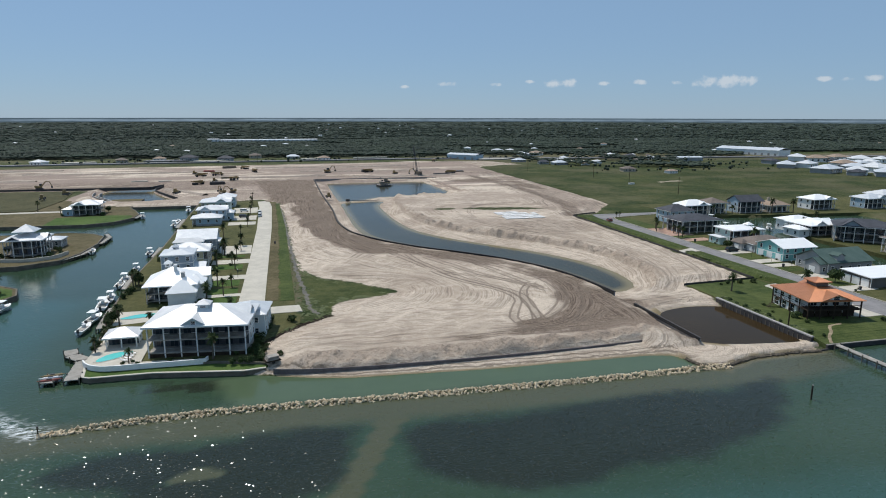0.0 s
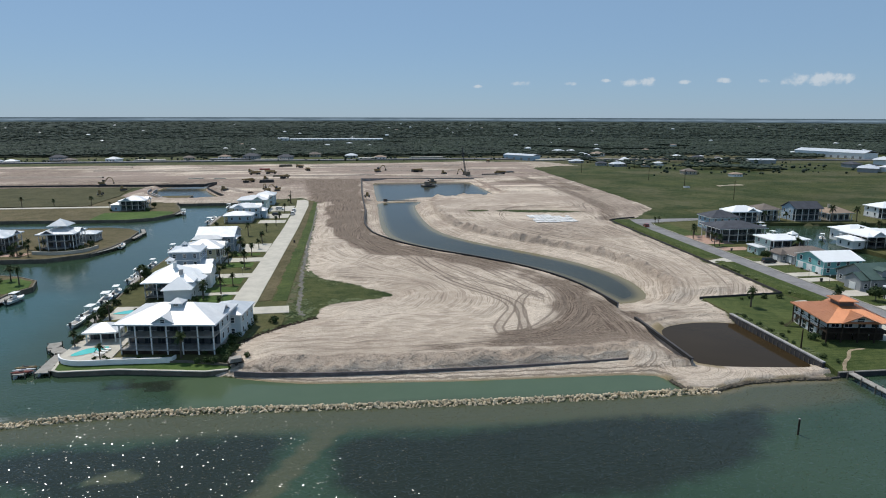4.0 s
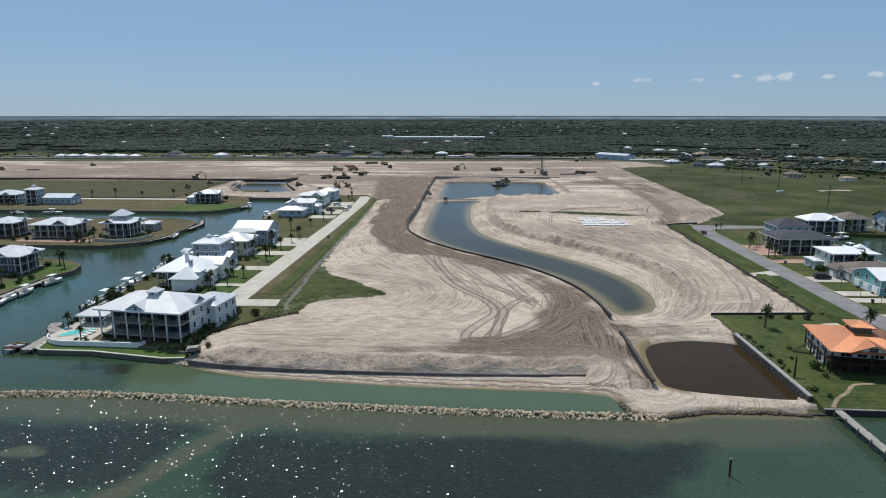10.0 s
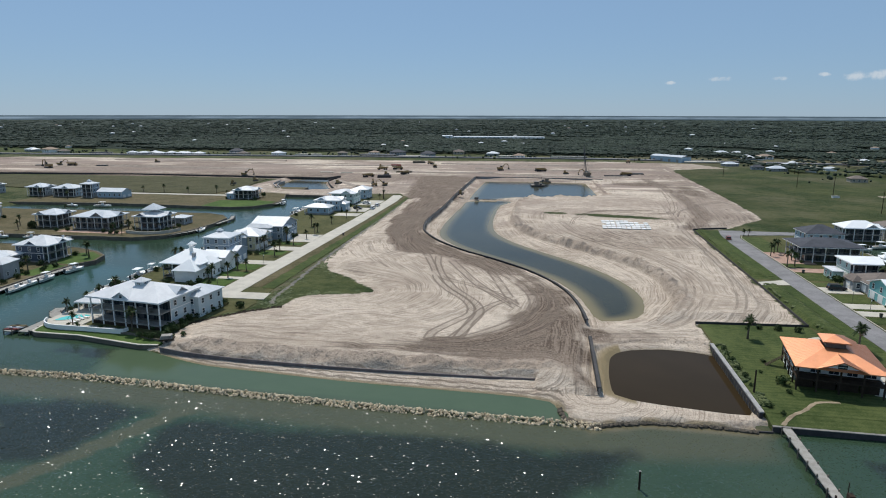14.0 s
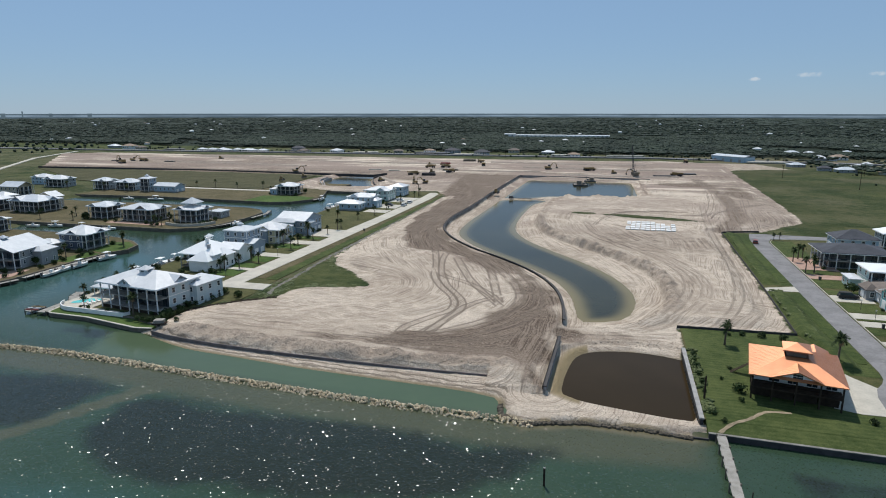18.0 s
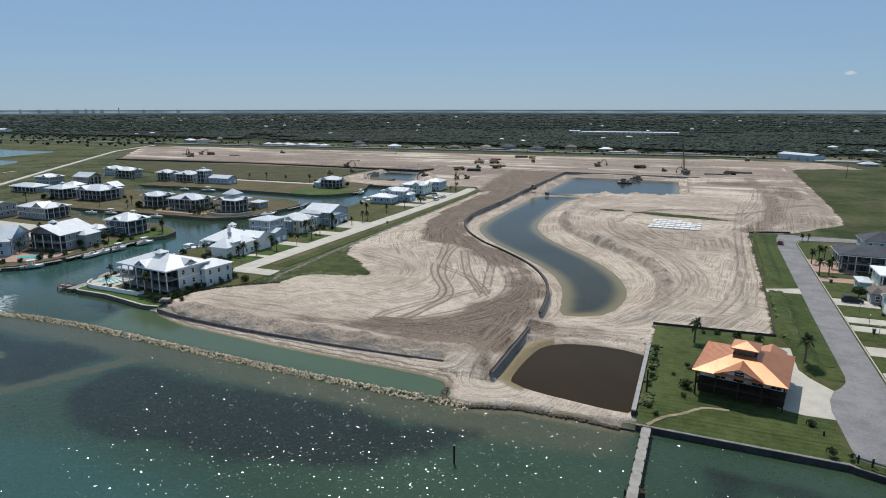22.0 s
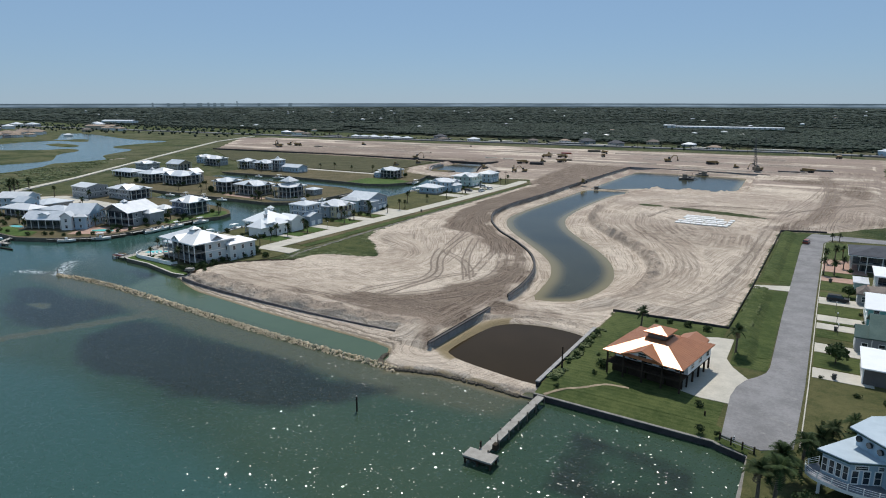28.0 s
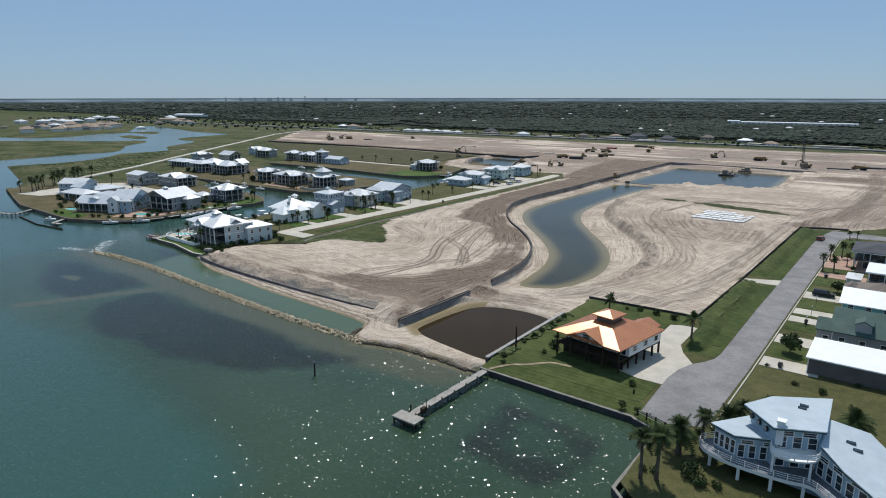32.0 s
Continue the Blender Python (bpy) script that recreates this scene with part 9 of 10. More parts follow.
def material_pile(x, y, w, d, h, mt, label):
    o = thing("stacked_material", x, y, 2.3, 8, label, "pile")
    part("pack", Mesh().box(-w / 2, -d / 2, 0, w / 2, d / 2, h * 0.5), mt, o)
    part("pack", Mesh().box(-w / 2 + 0.3, -d / 2 + 0.2, h * 0.5 + 0.004, w / 2 - 0.4, d / 2 - 0.3, h), mt, o)
    part("bearer", Mesh().box(-w / 2 - 0.2, -d / 2, -0.2, -w / 2 + 0.4, d / 2, 0.05).box(w / 2 - 0.4, -d / 2, -0.2, w / 2 + 0.2, d / 2, 0.05), DARK_TIMBER, o)


for x, y, w, d, h, mt, lab in ((-44, 498, 11, 5, 2.2, DARK_WALL, "dark stacked steel sheet on the site"), (-38, 545, 14, 4, 1.4, BULKHEAD, "stacked timber on bare soil"), (-85, 530, 10, 3, 0.8, CONCRETE, "pale stacked blocks on bare soil"), (-104, 533, 12, 3, 0.8, CONCRETE, "pale rubble blocks in a row"),
                               (78, 578, 7, 4, 2.4, STEEL, "dark stack of steel near the basin"), (-45, 650, 13, 5, 2.2, BULKHEAD, "brown stack of timber by the highway"), (158, 560, 16, 5, 1.2, STEEL, "dark pipes stacked on the sand"), (140, 534, 18, 4, 1.6, DARK_WALL, "dark sheet piles stacked by the basin"), (-400, 556, 14, 4, 1.0, STEEL, "dark pipes on the sand"),
                               (-60, 610, 10, 4, 1.8, RED_PAINT, "rusty red containers on the site"), (-340, 560, 10, 4, 1.2, STEEL, "dark steel stack far across the site")):
    material_pile(x, y, w, d, h, mt, lab)


def crawler_crane(x, y, rz, z=2.4):
    o = thing("crawler_crane", x, y, z, rz, "dark lattice-boom crawler crane beside the basin", "crane")
    for k in (-1.9, 1.9):
        part("track", Mesh().box(-3, k - 0.4, 0, 3, k + 0.4, 1.1), STEEL, o)
    part("house", Mesh().box(-3.2, -1.6, 1.3, 2.2, 1.6, 3.8), BULKHEAD, o, "dull brown machine house")
    part("cab", Mesh().box(1.4, 0.5, 1.6, 2.9, 1.7, 3.6), GLASS, o)
    b = Mesh()
    tip, foot = Vector((7.0, 0, 25.0)), Vector((1.5, 0, 2.2))
    for s in (-0.6, 0.6):
        for t in (-0.5, 0.5):
            b.beam(foot + Vector((t, s, 0)), tip + Vector((t * 0.3, s * 0.3, 0)), 0.16)
    for k in range(14):
        a, c = foot.lerp(tip, k / 14), foot.lerp(tip, (k + 1) / 14)
        w = 0.6 * (1 - 0.6 * k / 14)
        for s in (-1, 1):
            b.beam(a + Vector((0, s * w, 0)), c + Vector((0, -s * w, 0)), 0.1)
            b.beam(a + Vector((-0.4, s * w, 0)), c + Vector((0.4, s * w, 0)), 0.1)
    part("boom", b, STEEL, o)
    part("cable", Mesh().beam((7.0, 0, 25.0), (7.0, 0, 6.0), 0.08).beam((7.0, 0, 25.0), (-2.8, 0, 5.0), 0.08).box(6.6, -0.3, 4.8, 7.4, 0.3, 6.0), STEEL, o)
    part("gantry", Mesh().beam((-2.6, -0.8, 3.8), (-2.8, 0, 5.4), 0.18).beam((-2.6, 0.8, 3.8), (-2.8, 0, 5.4), 0.18), STEEL, o)


crawler_crane(117, 530, 115)


def dredge(x, y, rz, s=1.0):
    o = thing("dredge_barge", x, y, 0.0, rz, "weathered tan dredging barge floating in the basin", "barge", "dredging barges")
    for k in (-2.2, 2.2):
        part("pontoon", Mesh().tube([(-5, k, 0.35), (5, k, 0.35)], [0.7, 0.7], 10), STEEL, o)
    part("deck", Mesh().box(-4.6, -2.9, 0.95, 4.6, 2.9, 1.15), BARGE, o)
    part("deckhouse", Mesh().box(-2.6, -1.6, 1.15, 0.6, 1.6, 3.4).box(-2.9, -1.9, 3.4, 0.9, 1.9, 3.6), BARGE, o)
    part("winch", Mesh().box(1.4, -1.2, 1.15, 3.0, 1.2, 2.2), STEEL, o)
    part("ladder_arm", Mesh().beam((3.6, -0.6, 1.2), (7.4, -0.4, 0.2), 0.25).beam((3.6, 0.6, 1.2), (7.4, 0.4, 0.2), 0.25).beam((3.4, 0, 1.2), (3.8, 0, 4.6), 0.22), STEEL, o)
    o.scale = (s, s, s)


dredge(78, 478, 10)
dredge(84, 508, 170, 0.9)
pump = thing("pump_float", 41, 392.5, 0.5, 0, "small dark pump on the sand dam", "pump")
part("engine", Mesh().box(-1.2, -0.8, 0.2, 1.2, 0.8, 1.6), STEEL, pump)
part("hose", Mesh().tube([(1.2, 0, 0.5), (6, 0.4, 0.3), (20, 0.6, 0.25)], [0.15, 0.15, 0.15], 6), BLACK, pump)

# rows of concrete slabs on the sand
SLAB = mat("cast_slab", (0.62, 0.62, 0.61), (0.74, 0.73, 0.71), 0.8, 0.85, bump=0.1, vary=0.12)
slab_me = Mesh().box(-0.9, -1.7, 0.12, 0.9, 1.7, 0.42).data("slab", SLAB)
sk_me = Mesh().box(-0.8, -1.4, -0.05, 0.8, -1.1, 0.12).box(-0.8, 1.1, -0.05, 0.8, 1.4, 0.12).data("bearer", TIMBER)
for r in range(5):
    for c in range(10):
        if (r == 4 and c > 5) or (r, c) in ((2, 0), (3, 8)):
            continue
        x, y = 109.2 + c * 2.15 + rng.uniform(-0.15, 0.15) + r * 0.25, 293.2 + r * 4.7 + rng.uniform(-0.2, 0.2)
        o = thing("concrete_slab", x, y, ground_z(x, y), rng.uniform(-4, 4), "pale precast concrete slab lying on the sand", "slab", "rows of precast slabs")
        part("slab", slab_me, None, o)
        part("bearer", sk_me, None, o)


# bins, mailboxes, garden pieces
def bin_(x, y):
    o = thing("wheeled_bin", x, y, 1.6, (x * 31) % 90, "dark plastic wheeled bin beside the kerb", "bin")
    part("tub", Mesh().add([(-0.25, -0.25, 0.05), (0.25, -0.25, 0.05), (0.25, 0.25, 0.05), (-0.25, 0.25, 0.05), (-0.33, -0.35, 1.0), (0.33, -0.35, 1.0), (0.33, 0.35, 1.0), (-0.33, 0.35, 1.0)], [(3, 2, 1, 0), (4, 5, 6, 7), (0, 1, 5, 4), (1, 2, 6, 5), (2, 3, 7, 6), (3, 0, 4, 7)]), STEEL, o)
    part("lid", Mesh().box(-0.36, -0.38, 1.0, 0.36, 0.38, 1.08), BLACK, o)


for x, y in ((166.8, 223.2), (168.2, 176.6), (-3.2, 262), (-16.5, 329), (168.0, 146.0)):
    bin_(x, y)


def lamp(x, y, h=2.6):
    o = thing("garden_lamp", x, y, 1.6, 0, "slim white garden lamp post on a lawn", "lamp post", "garden lamps")
    part("pole", Mesh().cyl(0, 0, -0.1, h, 0.05, 6), STEEL, o)
    part("lantern", Mesh().cyl(0, 0, h, h + 0.35, 0.12, 6, 0.16), WHITE, o)


for x, y in ((168.5, 173.5), (168.2, 192.0), (168.4, 182.5), (-15.2, 176.0), (-15, 208)):
    lamp(x, y)
for i in range(4):
    o = thing("sun_lounger", -34.5 + 0.2 * i, 139.6 + 1.3 * i, 1.78, 170, "white sun lounger on the pool patio", "lounger", "loungers by the pool")
    part("seat", Mesh().box(-0.9, -0.3, 0.28, 0.5, 0.3, 0.36), WHITE, o)
    part("backrest", Mesh().add([(0.5, -0.3, 0.3), (1.0, -0.3, 0.75), (1.0, 0.3, 0.75), (0.5, 0.3, 0.3), (0.5, -0.3, 0.37), (0.98, -0.3, 0.82), (0.98, 0.3, 0.82), (0.5, 0.3, 0.37)], [(0, 1, 2, 3), (7, 6, 5, 4), (0, 4, 5, 1), (1, 5, 6, 2), (2, 6, 7, 3), (3, 7, 4, 0)]), WHITE, o)
    for lx in (-0.8, 0.4):
        part("leg", Mesh().box(lx, -0.28, 0, lx + 0.06, -0.22, 0.3).box(lx, 0.22, 0, lx + 0.06, 0.28, 0.3), STEEL, o)
stack = thing("trailer_rack", -4.2, 131.8, 1.5, 20, "dark open utility trailer with stacked white boards", "trailer")
part("bed", Mesh().box(-1.6, -1.0, 0.5, 1.6, 1.0, 0.75), DARK_TIMBER, stack)
for k in range(4):
    part("board", Mesh().box(-1.4 + 0.1 * k, -0.9, 0.78 + 0.22 * k, 1.2, 0.8, 0.9 + 0.22 * k), TIMBER, stack)
for sx in (-0.9, 0.9):
    part("wheel", Mesh().tube([(0, sx, 0.35), (0, sx + 0.2, 0.35)], [0.35, 0.35], 10), BLACK, stack)


# ---------------- woods, far houses, horizon ----------------
def icosa():
    t = (1 + 5 ** 0.5) / 2
    v = np.array([(-1, t, 0), (1, t, 0), (-1, -t, 0), (1, -t, 0), (0, -1, t), (0, 1, t), (0, -1, -t), (0, 1, -t), (t, 0, -1), (t, 0, 1), (-t, 0, -1), (-t, 0, 1)], float)
    f = np.array([(0, 11, 5), (0, 5, 1), (0, 1, 7), (0, 7, 10), (0, 10, 11), (1, 5, 9), (5, 11, 4), (11, 10, 2), (10, 7, 6), (7, 1, 8), (3, 9, 4), (3, 4, 2), (3, 2, 6), (3, 6, 8), (3, 8, 9), (4, 9, 5), (2, 4, 11), (6, 2, 10), (8, 6, 7), (9, 8, 1)])
    return v / np.linalg.norm(v[0]), f


def clump_mesh(name, cen, rad, hgt, rs, material):
    """Many jagged crowns joined into one mesh."""
    V, F = icosa()
    n = len(cen)
    jit = rs.uniform(0.65, 1.25, (n, 12, 1))
    a = rs.uniform(0, 2 * np.pi, n)
    ca, sa = np.cos(a)[:, None], np.sin(a)[:, None]
    P = V[None] * jit
    X = (P[..., 0] * ca - P[..., 1] * sa) * rad[:, None] + cen[:, 0, None]
    Y = (P[..., 0] * sa + P[..., 1] * ca) * rad[:, None] + cen[:, 1, None]
    Z = P[..., 2] * hgt[:, None] * 0.5 + cen[:, 2, None]
    co = np.stack([X, Y, Z], -1).reshape(-1, 3)
    tri = (F[None] + (np.arange(n) * 12)[:, None, None]).reshape(-1, 3)
    m = bpy.data.meshes.new(name)
    m.vertices.add(len(co))
    m.vertices.foreach_set("co", co.ravel())
    m.loops.add(tri.size)
    m.loops.foreach_set("vertex_index", tri.ravel())
    m.polygons.add(len(tri))
    m.polygons.foreach_set("loop_start", np.arange(0, tri.size, 3))
    m.polygons.foreach_set("use_smooth", np.ones(len(tri), bool))
    m.materials.append(material)
    m.update()
    m.validate()
    return m


def woods(name, dmin, dmax, n, rad, hgt, seed):
    rs = np.random.RandomState(seed)
    d = np.sqrt(rs.uniform(dmin ** 2, dmax ** 2, n * 2))
    a = rs.uniform(radians(-56), radians(76), n * 2)
    x, y = 90 - np.sin(a) * d, np.cos(a) * d
    gap = vnoise(x, y, 90) * 0.6 + vnoise(x + 500, y, 300) * 0.5
    thin = np.where(d < 1500, 0.84, 0.9)
    keep = (y > wood_edge(x) + 25 * (vnoise(x, y, 40) - 0.5)) & (gap < thin) & (y < 4900) & (np.abs(x) < 4900)
    keep &= ~((np.abs(x + 10) < 110) & (y > 1235) & (y < 1372))
    # gardens and lots between the field and the closed wood
    keep &= ~((x > 180) & (x < 560) & (y < 800) & ~((x > 285) & (x < 440) & (y < wood_edge(x) + 75))) | (rs.uniform(0, 1, len(x)) < 0.30 * smooth(vnoise(x, y, 45), 0.25, 0.6))
    x, y = x[keep][:n], y[keep][:n]
    k = len(x)
    r = rs.uniform(*rad, k)
    h = rs.uniform(*hgt, k)
    cen = np.stack([x, y, 2.6 + h * 0.2 + 2.2 * vnoise(x, y, 60) + 1.0 * vnoise(x, y, 14)], -1)
    ob = new(name, clump_mesh(name, cen, r, h, rs, WOODS))
    tagged(ob, "wide dark green coastal oak woodland", "woodland", kind="stuff")


woods("near_woods", 640, 1400, 44000, (1.8, 4.2), (1.5, 3.2), 1)
woods("middle_woods", 1350, 2600, 23000, (3.6, 8.5), (2.0, 3.4), 2)
woods("far_woods", 2500, 4900, 16000, (10, 26), (3.2, 5.2), 3)
rs = np.random.RandomState(9)
hx = np.concatenate([rs.uniform(-560, 300, 240), rs.uniform(280, 520, 120), rs.uniform(-1500, -600, 420)])
hy = np.concatenate([735 + rs.uniform(0, 70, 240), rs.uniform(520, 690, 120), rs.uniform(620, 850, 420)])
hh = np.concatenate([rs.uniform(1.2, 3.8, 360), rs.uniform(2.5, 5.5, 420)])
tagged(new("scattered_trees", clump_mesh("scattered_trees", np.stack([hx, hy, 1.4 + hh * 0.4], -1), hh * 0.55, hh, rs, WOODS)), "scattered round trees beyond the highway", "trees", kind="stuff")


def tufts(name, poly, n, rad, hgt, seed, label, z=None, thin=0.0):
    """Low clumps of rough grass scattered inside an outline."""
    r = np.random.RandomState(seed)
    P = np.array(poly)
    x = r.uniform(P[:, 0].min(), P[:, 0].max(), n * 4)
    y = r.uniform(P[:, 1].min(), P[:, 1].max(), n * 4)
    k = inside(x, y, poly) & (vnoise(x, y, 7) + 0.5 * vnoise(x, y, 2.5) > thin)
    x, y = x[k][:n], y[k][:n]
    h = r.uniform(*hgt, len(x))
    zz = np.array([z if z is not None else ground_z(a, b) for a, b in zip(x, y)])
    tagged(new(name, clump_mesh(name, np.stack([x, y, zz + h * 0.15], -1), r.uniform(*rad, len(x)), h, r, TUFT)), label, "grass", kind="stuff")


tufts("ditch_tufts", [(2.2, 160), (9, 162), (6.5, 190), (5.5, 220), (3.5, 260), (2.5, 330), (0.5, 388), (-1.5, 388), (0.5, 300), (1.5, 200)], 900, (0.25, 0.6), (0.08, 0.22), 41, "rough green tufts along a wet ditch", None, 0.55)
tufts("slope_tufts", [(5, 164), (12, 166), (16, 174), (29, 178), (22, 190), (10, 202), (6, 214)], 1600, (0.2, 0.6), (0.08, 0.2), 42, "rough green tufts on the grass slope", None, 0.75)
tufts("fence_tufts", [(147.6, 166), (149.8, 160), (151.5, 168), (151.6, 204), (148.4, 204)], 700, (0.2, 0.55), (0.3, 0.6), 43, "rank green grass tufts below the silt fence", 2.35, 0.6)
tufts("bank_tufts", [(149.2, 216), (151.8, 216), (152.8, 296), (150, 298)], 500, (0.2, 0.55), (0.3, 0.6), 44, "rank green grass tufts on the verge", 2.35, 0.7)
tufts("pit_tufts", [(120.4, 118), (122.4, 118), (122.4, 150), (120.4, 150)], 260, (0.25, 0.6), (0.3, 0.9), 45, "weedy grass tufts along the pit wall", 1.6, 0.6)
tufts("yard_tufts", [(-9, 140), (-2.5, 149.5), (4, 156), (11, 161.5), (11, 164), (3, 158.5), (-3.5, 152), (-9, 143)], 360, (0.25, 0.6), (0.15, 0.4), 46, "weedy tufts at the edge of the sand", None, 0.5)
tufts("marsh_tufts", [(-250, 190), (-360, 215), (-372, 280), (-400, 320), (-420, 375), (-300, 255)], 1500, (0.6, 2.0), (0.4, 0.9), 48, "marsh grass hummocks beside the causeway", None, 0.65)


def ridge(pts, w, h, label):
    """A long low windrow of spoil."""
    c = [Vector(p) for p in curve(pts, 5.0)]
    q = random.Random(int(abs(pts[0][0])))
    m = Mesh()
    vs = []
    for i, p in enumerate(c):
        d = (c[min(i + 1, len(c) - 1)] - c[max(i - 1, 0)]).normalized()
        n = Vector((-d.y, d.x))
        g = ground_z(p.x, p.y)
        k = q.uniform(0.7, 1.2)
        for off, z in ((-w, -0.3), (-w * 0.35, h * k), (w * 0.3, h * k * q.uniform(0.8, 1.1)), (w, -0.3)):
            a = p + n * off
            vs.append((a.x, a.y, g + z))
    m.add(vs, [(4 * i + j, 4 * i + j + 1, 4 * i + j + 5, 4 * i + j + 4) for i in range(len(c) - 1) for j in range(3)])
    structure("spoil_ridge", m, TRACK, label, "earth bank")


for pts in ([(-330, 560), (-260, 556), (-180, 548)], [(-210, 612), (-120, 604), (-60, 610)], [(-380, 636), (-300, 640), (-190, 650)], [(-60, 556), (-10, 545), (40, 552)], [(20, 590), (90, 584), (150, 590)], [(-20, 640), (60, 636), (130, 642)], [(60, 530), (110, 528), (150, 534)], [(-75, 470), (-60, 450), (-46, 430)]):
    ridge(pts, 3.2, 1.0, "long low windrow of dark spoil on the sand")


for i, (x, y, w, d, mt) in enumerate(((-385, 752, 60, 9, CONCRETE), (-300, 766, 30, 12, ASPHALT), (-205, 760, 34, 10, CONCRETE), (-120, 772, 46, 14, ASPHALT), (-70, 756, 40, 8, CONCRETE), (40, 770, 26, 10, CONCRETE), (112, 776, 44, 7, CONCRETE), (250, 715, 40, 10, CONCRETE), (330, 660, 30, 8, CONCRETE), (-480, 748, 30, 9, ASPHALT))):
    flat("lot_%d" % (i + 1), [(x - w / 2, y - d / 2), (x + w / 2, y - d / 2 + 3), (x + w / 2 - 4, y + d / 2 + 2), (x - w / 2 + 3, y + d / 2)], 3.1, mt, "bare parking lot beyond the highway", "pavement", 1.2)


def far_house(seed, roof, wall):
    r = random.Random(seed)
    w, d, h = r.uniform(11, 15), r.uniform(8, 11), r.uniform(2.6, 3.4)
    o = thing("far_house", 0, 0, -60, 0, "small far-off house among trees", "house", "far houses")
    part("wall", Mesh().box(-w / 2, -d / 2, -0.3, w / 2, d / 2, h), wall, o)
    part("roof", hip_roof(w, d, h + 0.2, 2.2, 0.7), roof, o)
    for k in (-0.3, 0.0, 0.3):
        add_window(o, k * w, -d / 2 - 0.04, 1.0, 0, 1.3, 1.4)
    return o


def tiny_house(roof, wall):
    """A house so far off that only its roof and walls show."""
    o = thing("far_house", 0, 0, -60, 0, "small far-off house among trees", "house", "far houses")
    part("wall", Mesh().box(-6, -4.5, -0.3, 6, 4.5, 3), wall, o)
    part("roof", hip_roof(12, 9, 3.2, 2.0, 0.7), roof, o)
    return o


FAR = [far_house(1, WHITE_ROOF, WHITE), far_house(2, GREY_ROOF, GREY), far_house(3, BROWN_ROOF, TAN), far_house(4, DARK_ROOF, GREY), far_house(5, TAN_ROOF, WHITE)] + [tiny_house(*p) for p in ((WHITE_ROOF, WHITE), (GREY_ROOF, GREY), (BROWN_ROOF, TAN), (DARK_ROOF, GREY), (TAN_ROOF, WHITE))]


def put_far(k, x, y, s=1.0, rz=0.0, label="small far-off house among trees"):
    return tagged(copy_thing(FAR[k], pose(x, y, ground_z(x, y) - 0.1, 0, 0, rz) @ Matrix.Diagonal((s, s, s, 1))), label)


for i in range(8):
    put_far(i % 2, -430 + i * 12.5, 738 + (i % 3) * 5, 0.85, 5, "white-roofed row house beyond the highway")
for k, x, y, s in ((0, -240, 748, 1.1), (3, -310, 778, 1.3), (2, -285, 745, 1.0), (2, -166, 772, 1.0), (4, -130, 790, 0.9), (3, -97, 780, 1.4), (3, -56, 764, 1.3), (2, -25, 815, 1.2), (4, 54, 756, 1.0), (1, 20, 800, 1.0), (3, 282, 642, 0.9), (1, 295, 629, 1.0), (2, 322, 536, 1.0), (4, 352, 511, 0.7), (1, 305, 856, 1.2), (0, 325, 858, 1.0), (4, 336, 790, 1.1), (1, 268, 680, 0.9),
                   (4, -856, 388, 1.5), (4, -868, 440, 1.4), (4, -858, 452, 1.5), (4, -872, 466, 1.4), (4, -886, 492, 1.6), (4, -925, 524, 1.6), (4, -912, 536, 1.5), (4, -930, 552, 1.4), (0, -1184, 498, 1.5), (0, -1150, 523, 1.6), (1, -1220, 567, 1.5), (0, -1147, 556, 1.6), (0, -1112, 551, 1.5), (1, -1152, 583, 1.6), (0, -1187, 625, 1.6), (0, -1267, 678, 1.8), (1, -1275, 712, 1.6), (2, -948, 640, 1.3), (4, -964, 687, 1.4), (4, -930, 690, 1.3), (0, -1220, 818, 1.4), (1, -1180, 800, 1.3), (4, -560, 755, 1.3), (2, -535, 748, 1.0), (1, -600, 770, 1.1)):
    put_far(k, x, y, s, (x * 7) % 40 - 20)
rr = random.Random(21)
for x, y in ((506, 539), (526, 534), (496, 480), (563, 524), (508, 458), (574, 499), (519, 438), (596, 620), (605, 600), (642, 608), (635, 570), (667, 572), (545, 470), (552, 500), (585, 545), (620, 545)):
    put_far(rr.choice((0, 1, 3, 1, 4, 0)), x, y, rr.uniform(1.3, 1.7), rr.choice((0, 20, -30, 45)), "two-storey house in a distant canal quarter")
for i in range(10):
    put_far(5 + rr.choice((0, 1, 3, 3, 1)), 500 + rr.uniform(0, 150), 440 + rr.uniform(0, 160), rr.uniform(0.9, 1.3), rr.choice((0, 90, 15)), "two-storey house in a distant canal quarter")
for i in range(46):
    x, y = rr.uniform(215, 540), rr.uniform(560, 800)
    if y > float(wood_edge(x)) + (30 if not 285 < x < 440 else 90):
        put_far(5 + rr.choice((0, 0, 1, 2, 4, 3)), x, y, rr.uniform(0.5, 0.95), rr.choice((0, 15, 80, -20)), "small pale house on a wooded lot")
for i in range(30):
    put_far(5 + rr.choice((4, 4, 2, 1, 0, 3)), rr.uniform(-1060, -850), rr.uniform(400, 560), rr.uniform(1.0, 1.7), rr.choice((0, 20, 70, -25)), "two-storey house in the quarter across the marsh")
for i in range(90):
    a, d = radians(rr.uniform(-48, 70)), 850 + 2600 * rr.random() ** 1.6
    x, y = 90 - math.sin(a) * d, math.cos(a) * d
    if y > float(wood_edge(x)) - 20 and y < 4500:
        o = put_far(5 + rr.choice((0, 0, 1, 0, 4)), x, y, rr.uniform(0.35, 0.8), rr.uniform(-30, 30))
        o.location.z += 1.5 + d * 0.001


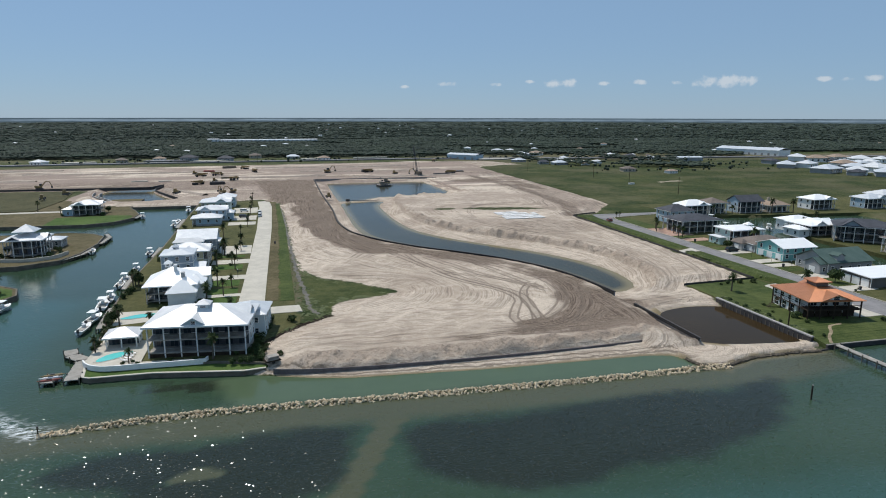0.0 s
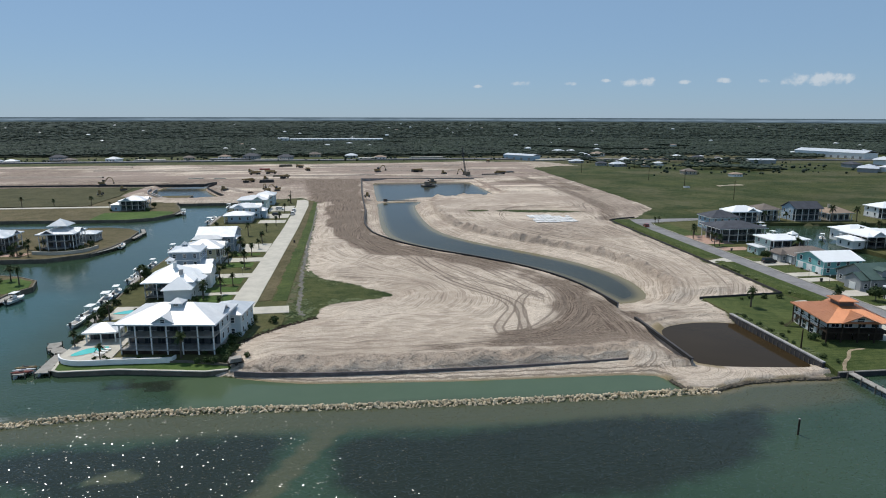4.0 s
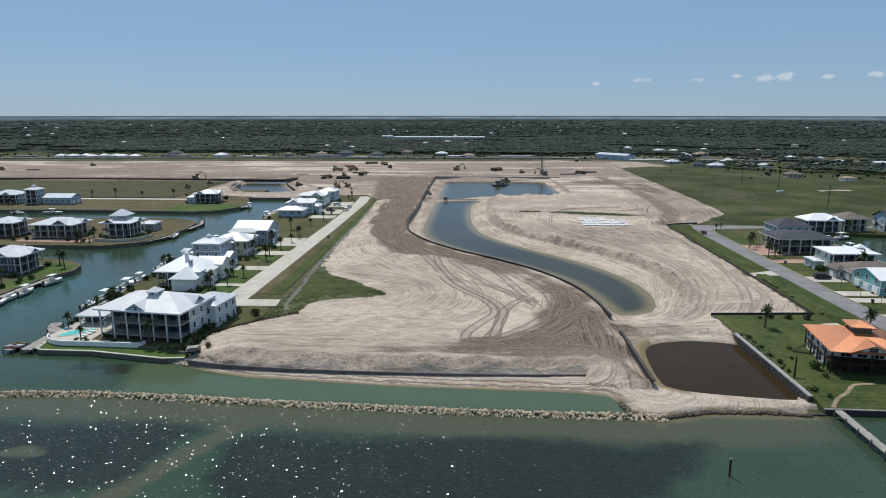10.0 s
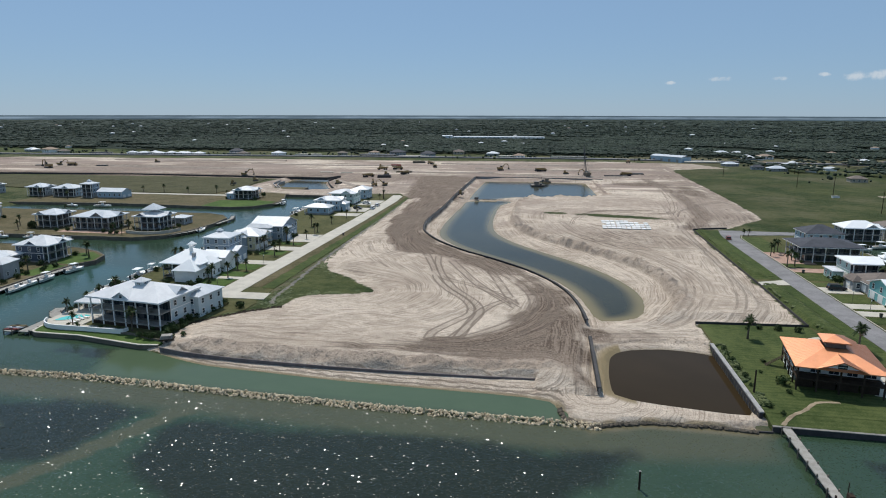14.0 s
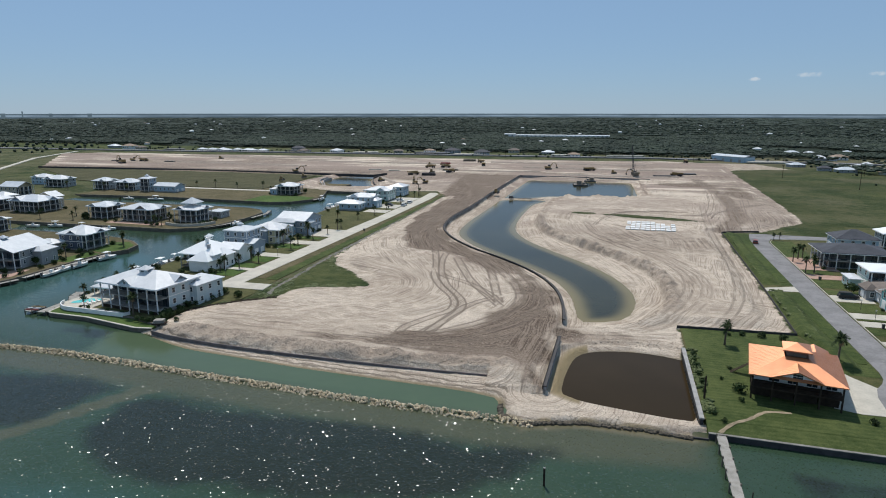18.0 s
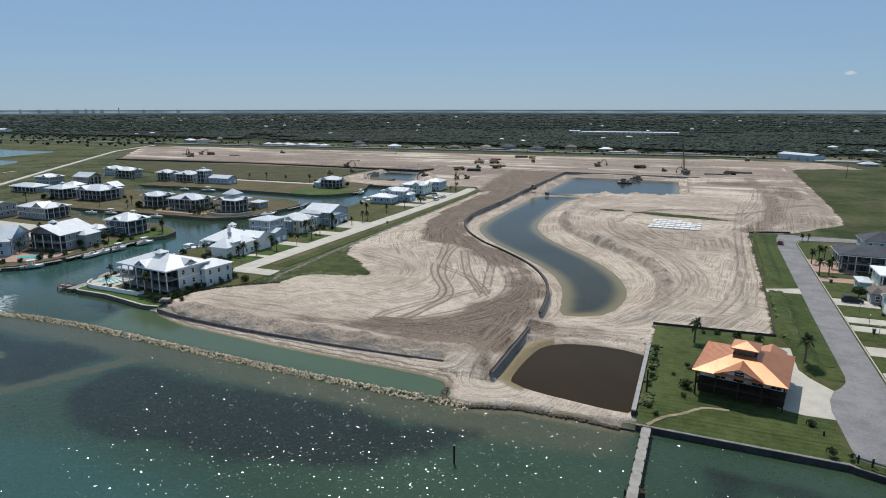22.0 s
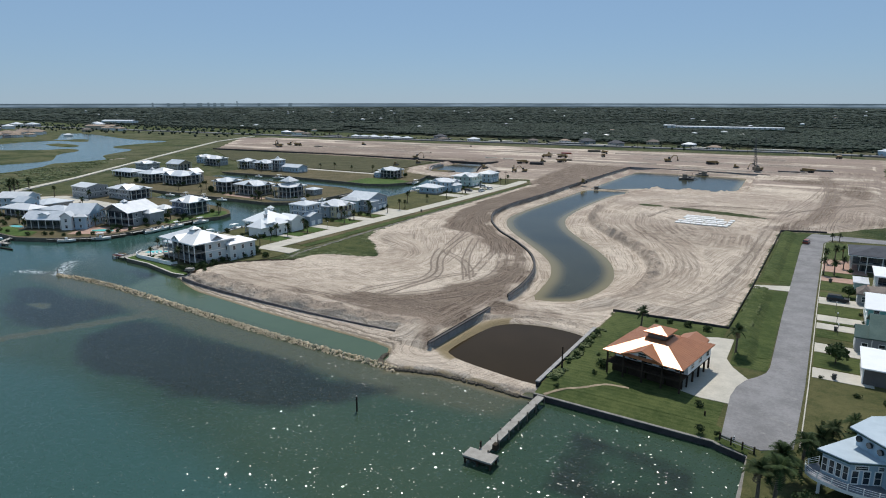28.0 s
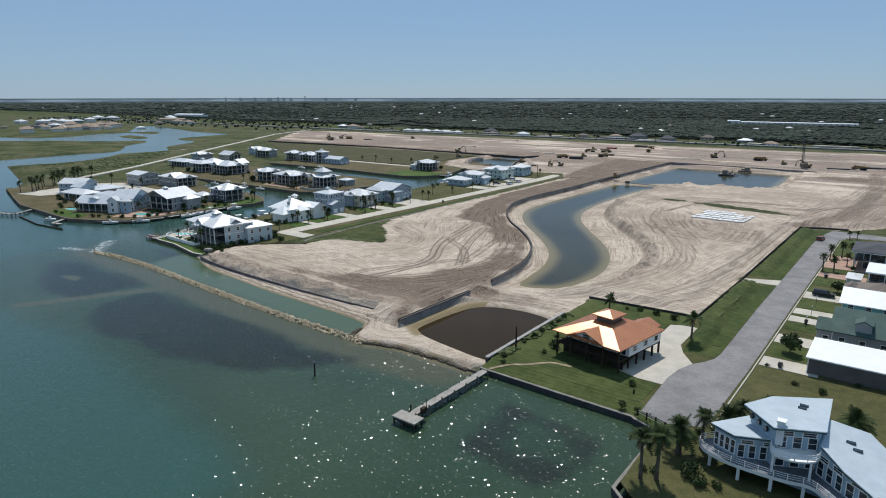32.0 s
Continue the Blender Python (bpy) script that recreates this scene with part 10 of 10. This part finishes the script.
def shed(x, y, w, d, h, rz, wall, roof, label):
    o = thing("warehouse", x, y, 1.4, rz, label, "warehouse")
    part("wall", Mesh().box(-w / 2, -d / 2, -0.5, w / 2, d / 2, h), wall, o)
    part("roof", gable_roof(-w / 2, -d / 2, w / 2, d / 2, h + 0.2, d * 0.10, 0.4, "x"), roof, o)
    n = max(2, int(w / 9))
    for k in range(n):
        add_door(o, -w / 2 + w * (k + 0.5) / n, -d / 2 - 0.04, 0.1, 0, 3.0, min(3.0, 0.75 * h), OLD_CONCRETE, "roller_door")


shed(221, 737, 42, 16, 5.5, -50, PALE_BLUE, GREY_ROOF, "blue-sided metal warehouse beside the highway")
shed(640, 745, 90, 30, 7, -70, WHITE, GREY_ROOF, "long white warehouse beyond the field")
shed(470, 650, 30, 12, 4.0, -6, GREY, GREY_ROOF, "grey commercial building with metal roof")
shed(-10, 1352, 190, 12, 2.6, 1.5, WHITE, WHITE_ROOF, "very long low white building in the woods")
shed(-118, 1345, 22, 12, 4.5, 0, WHITE, WHITE_ROOF, "white hall beside the long building")
shed(-1000, 700, 60, 20, 7, 20, TAN, TAN_ROOF, "tan-roofed buildings across the marsh")
shed(-1250, 890, 80, 22, 7, 20, WHITE, WHITE_ROOF, "pale warehouse far behind the marsh")

# backdrop surface that glows by itself instead of taking sunlight
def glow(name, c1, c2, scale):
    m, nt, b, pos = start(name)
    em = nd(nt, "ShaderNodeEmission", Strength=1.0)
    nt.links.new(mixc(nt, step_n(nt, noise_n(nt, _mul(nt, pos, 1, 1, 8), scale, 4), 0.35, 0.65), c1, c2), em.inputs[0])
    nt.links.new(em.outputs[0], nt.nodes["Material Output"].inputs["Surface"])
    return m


# distance haze and daylight are put into these glowing colours
HAZE = glow("painted_haze", (0.07, 0.105, 0.135), (0.10, 0.145, 0.18), 0.004)
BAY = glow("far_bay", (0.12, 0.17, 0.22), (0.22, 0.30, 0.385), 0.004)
ring = lambda r, a0, a1, n: [(90 - math.sin(radians(a0 + (a1 - a0) * i / n)) * r, math.cos(radians(a0 + (a1 - a0) * i / n)) * r) for i in range(n + 1)]
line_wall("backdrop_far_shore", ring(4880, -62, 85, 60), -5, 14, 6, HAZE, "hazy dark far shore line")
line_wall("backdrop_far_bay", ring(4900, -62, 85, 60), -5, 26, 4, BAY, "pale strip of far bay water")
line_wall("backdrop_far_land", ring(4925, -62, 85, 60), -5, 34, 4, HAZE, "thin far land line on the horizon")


def tower(a, r, w, h):
    x, y = 90 - math.sin(radians(a)) * r, math.cos(radians(a)) * r
    return Mesh().box(x - w / 2, y - 3, 0, x + w / 2, y + 3, h)


# blocks glow in the painted haze colour too
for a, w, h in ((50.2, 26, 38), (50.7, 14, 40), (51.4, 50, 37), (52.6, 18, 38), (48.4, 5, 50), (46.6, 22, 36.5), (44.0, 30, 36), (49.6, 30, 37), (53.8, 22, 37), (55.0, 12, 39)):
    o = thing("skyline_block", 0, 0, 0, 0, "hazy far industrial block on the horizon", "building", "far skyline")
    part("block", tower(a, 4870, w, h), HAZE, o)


def cloud_material():
    m, nt, b, pos = start("cloud")
    tc = nd(nt, "ShaderNodeTexCoord").outputs["Generated"]
    n1 = noise_n(nt, pos, 0.012, 5, 0.6)
    sep = nd(nt, "ShaderNodeSeparateXYZ", i0=tc)
    dx = math_n(nt, "ABSOLUTE", math_n(nt, "SUBTRACT", sep.outputs[0], 0.5))
    dz = math_n(nt, "ABSOLUTE", math_n(nt, "SUBTRACT", sep.outputs[2], 0.42))
    fall = math_n(nt, "SUBTRACT", 1.0, math_n(nt, "ADD", math_n(nt, "MULTIPLY", math_n(nt, "MULTIPLY", dx, dx), 4.5), math_n(nt, "MULTIPLY", math_n(nt, "MULTIPLY", dz, dz), 4.5)))
    al = step_n(nt, math_n(nt, "ADD", fall, math_n(nt, "MULTIPLY", math_n(nt, "SUBTRACT", n1, 0.5), 2.4)), 0.45, 1.15)
    em = nd(nt, "ShaderNodeEmission", Color=(0.80, 0.86, 0.92, 1), Strength=0.78)
    tr = nd(nt, "ShaderNodeBsdfTransparent")
    mx = nd(nt, "ShaderNodeMixShader", i0=math_n(nt, "MULTIPLY", al, 0.68), i1=tr.outputs[0], i2=em.outputs[0])
    nt.links.new(mx.outputs[0], nt.nodes["Material Output"].inputs["Surface"])
    return m


CLOUD = cloud_material()
for a, z, w, h in ((-14.2, 285, 200, 62), (-18.4, 280, 130, 45), (-21.4, 298, 110, 40), (-24.2, 290, 340, 95), (-27.7, 285, 150, 50), (-30.4, 290, 190, 58), (-37.6, 292, 620, 130), (-44.4, 290, 160, 55), (-47.6, 290, 170, 60), (-33.8, 284, 120, 45), (-10.2, 262, 120, 40), (-46.0, 286, 130, 50), (-51, 290, 220, 70)):
    r = 4750
    x, y = 90 - math.sin(radians(a)) * r, math.cos(radians(a)) * r
    me = Mesh().add([(-w / 2, 0, -h / 2), (w / 2, 0, -h / 2), (w / 2, 0, h / 2), (-w / 2, 0, h / 2)], [(0, 1, 2, 3)]).data("backdrop_cloud", CLOUD)
    ob = structure("backdrop_cloud", me, CLOUD, "small white fair-weather cloud low over the horizon", "cloud")
    ob.matrix_basis = pose(x, y, z, 0, 0, a)


# the patterns that copies were taken from
for ob in PALMS + BUSHES + FAR:
    for o in (*ob.children_recursive, ob):
        bpy.data.objects.remove(o)
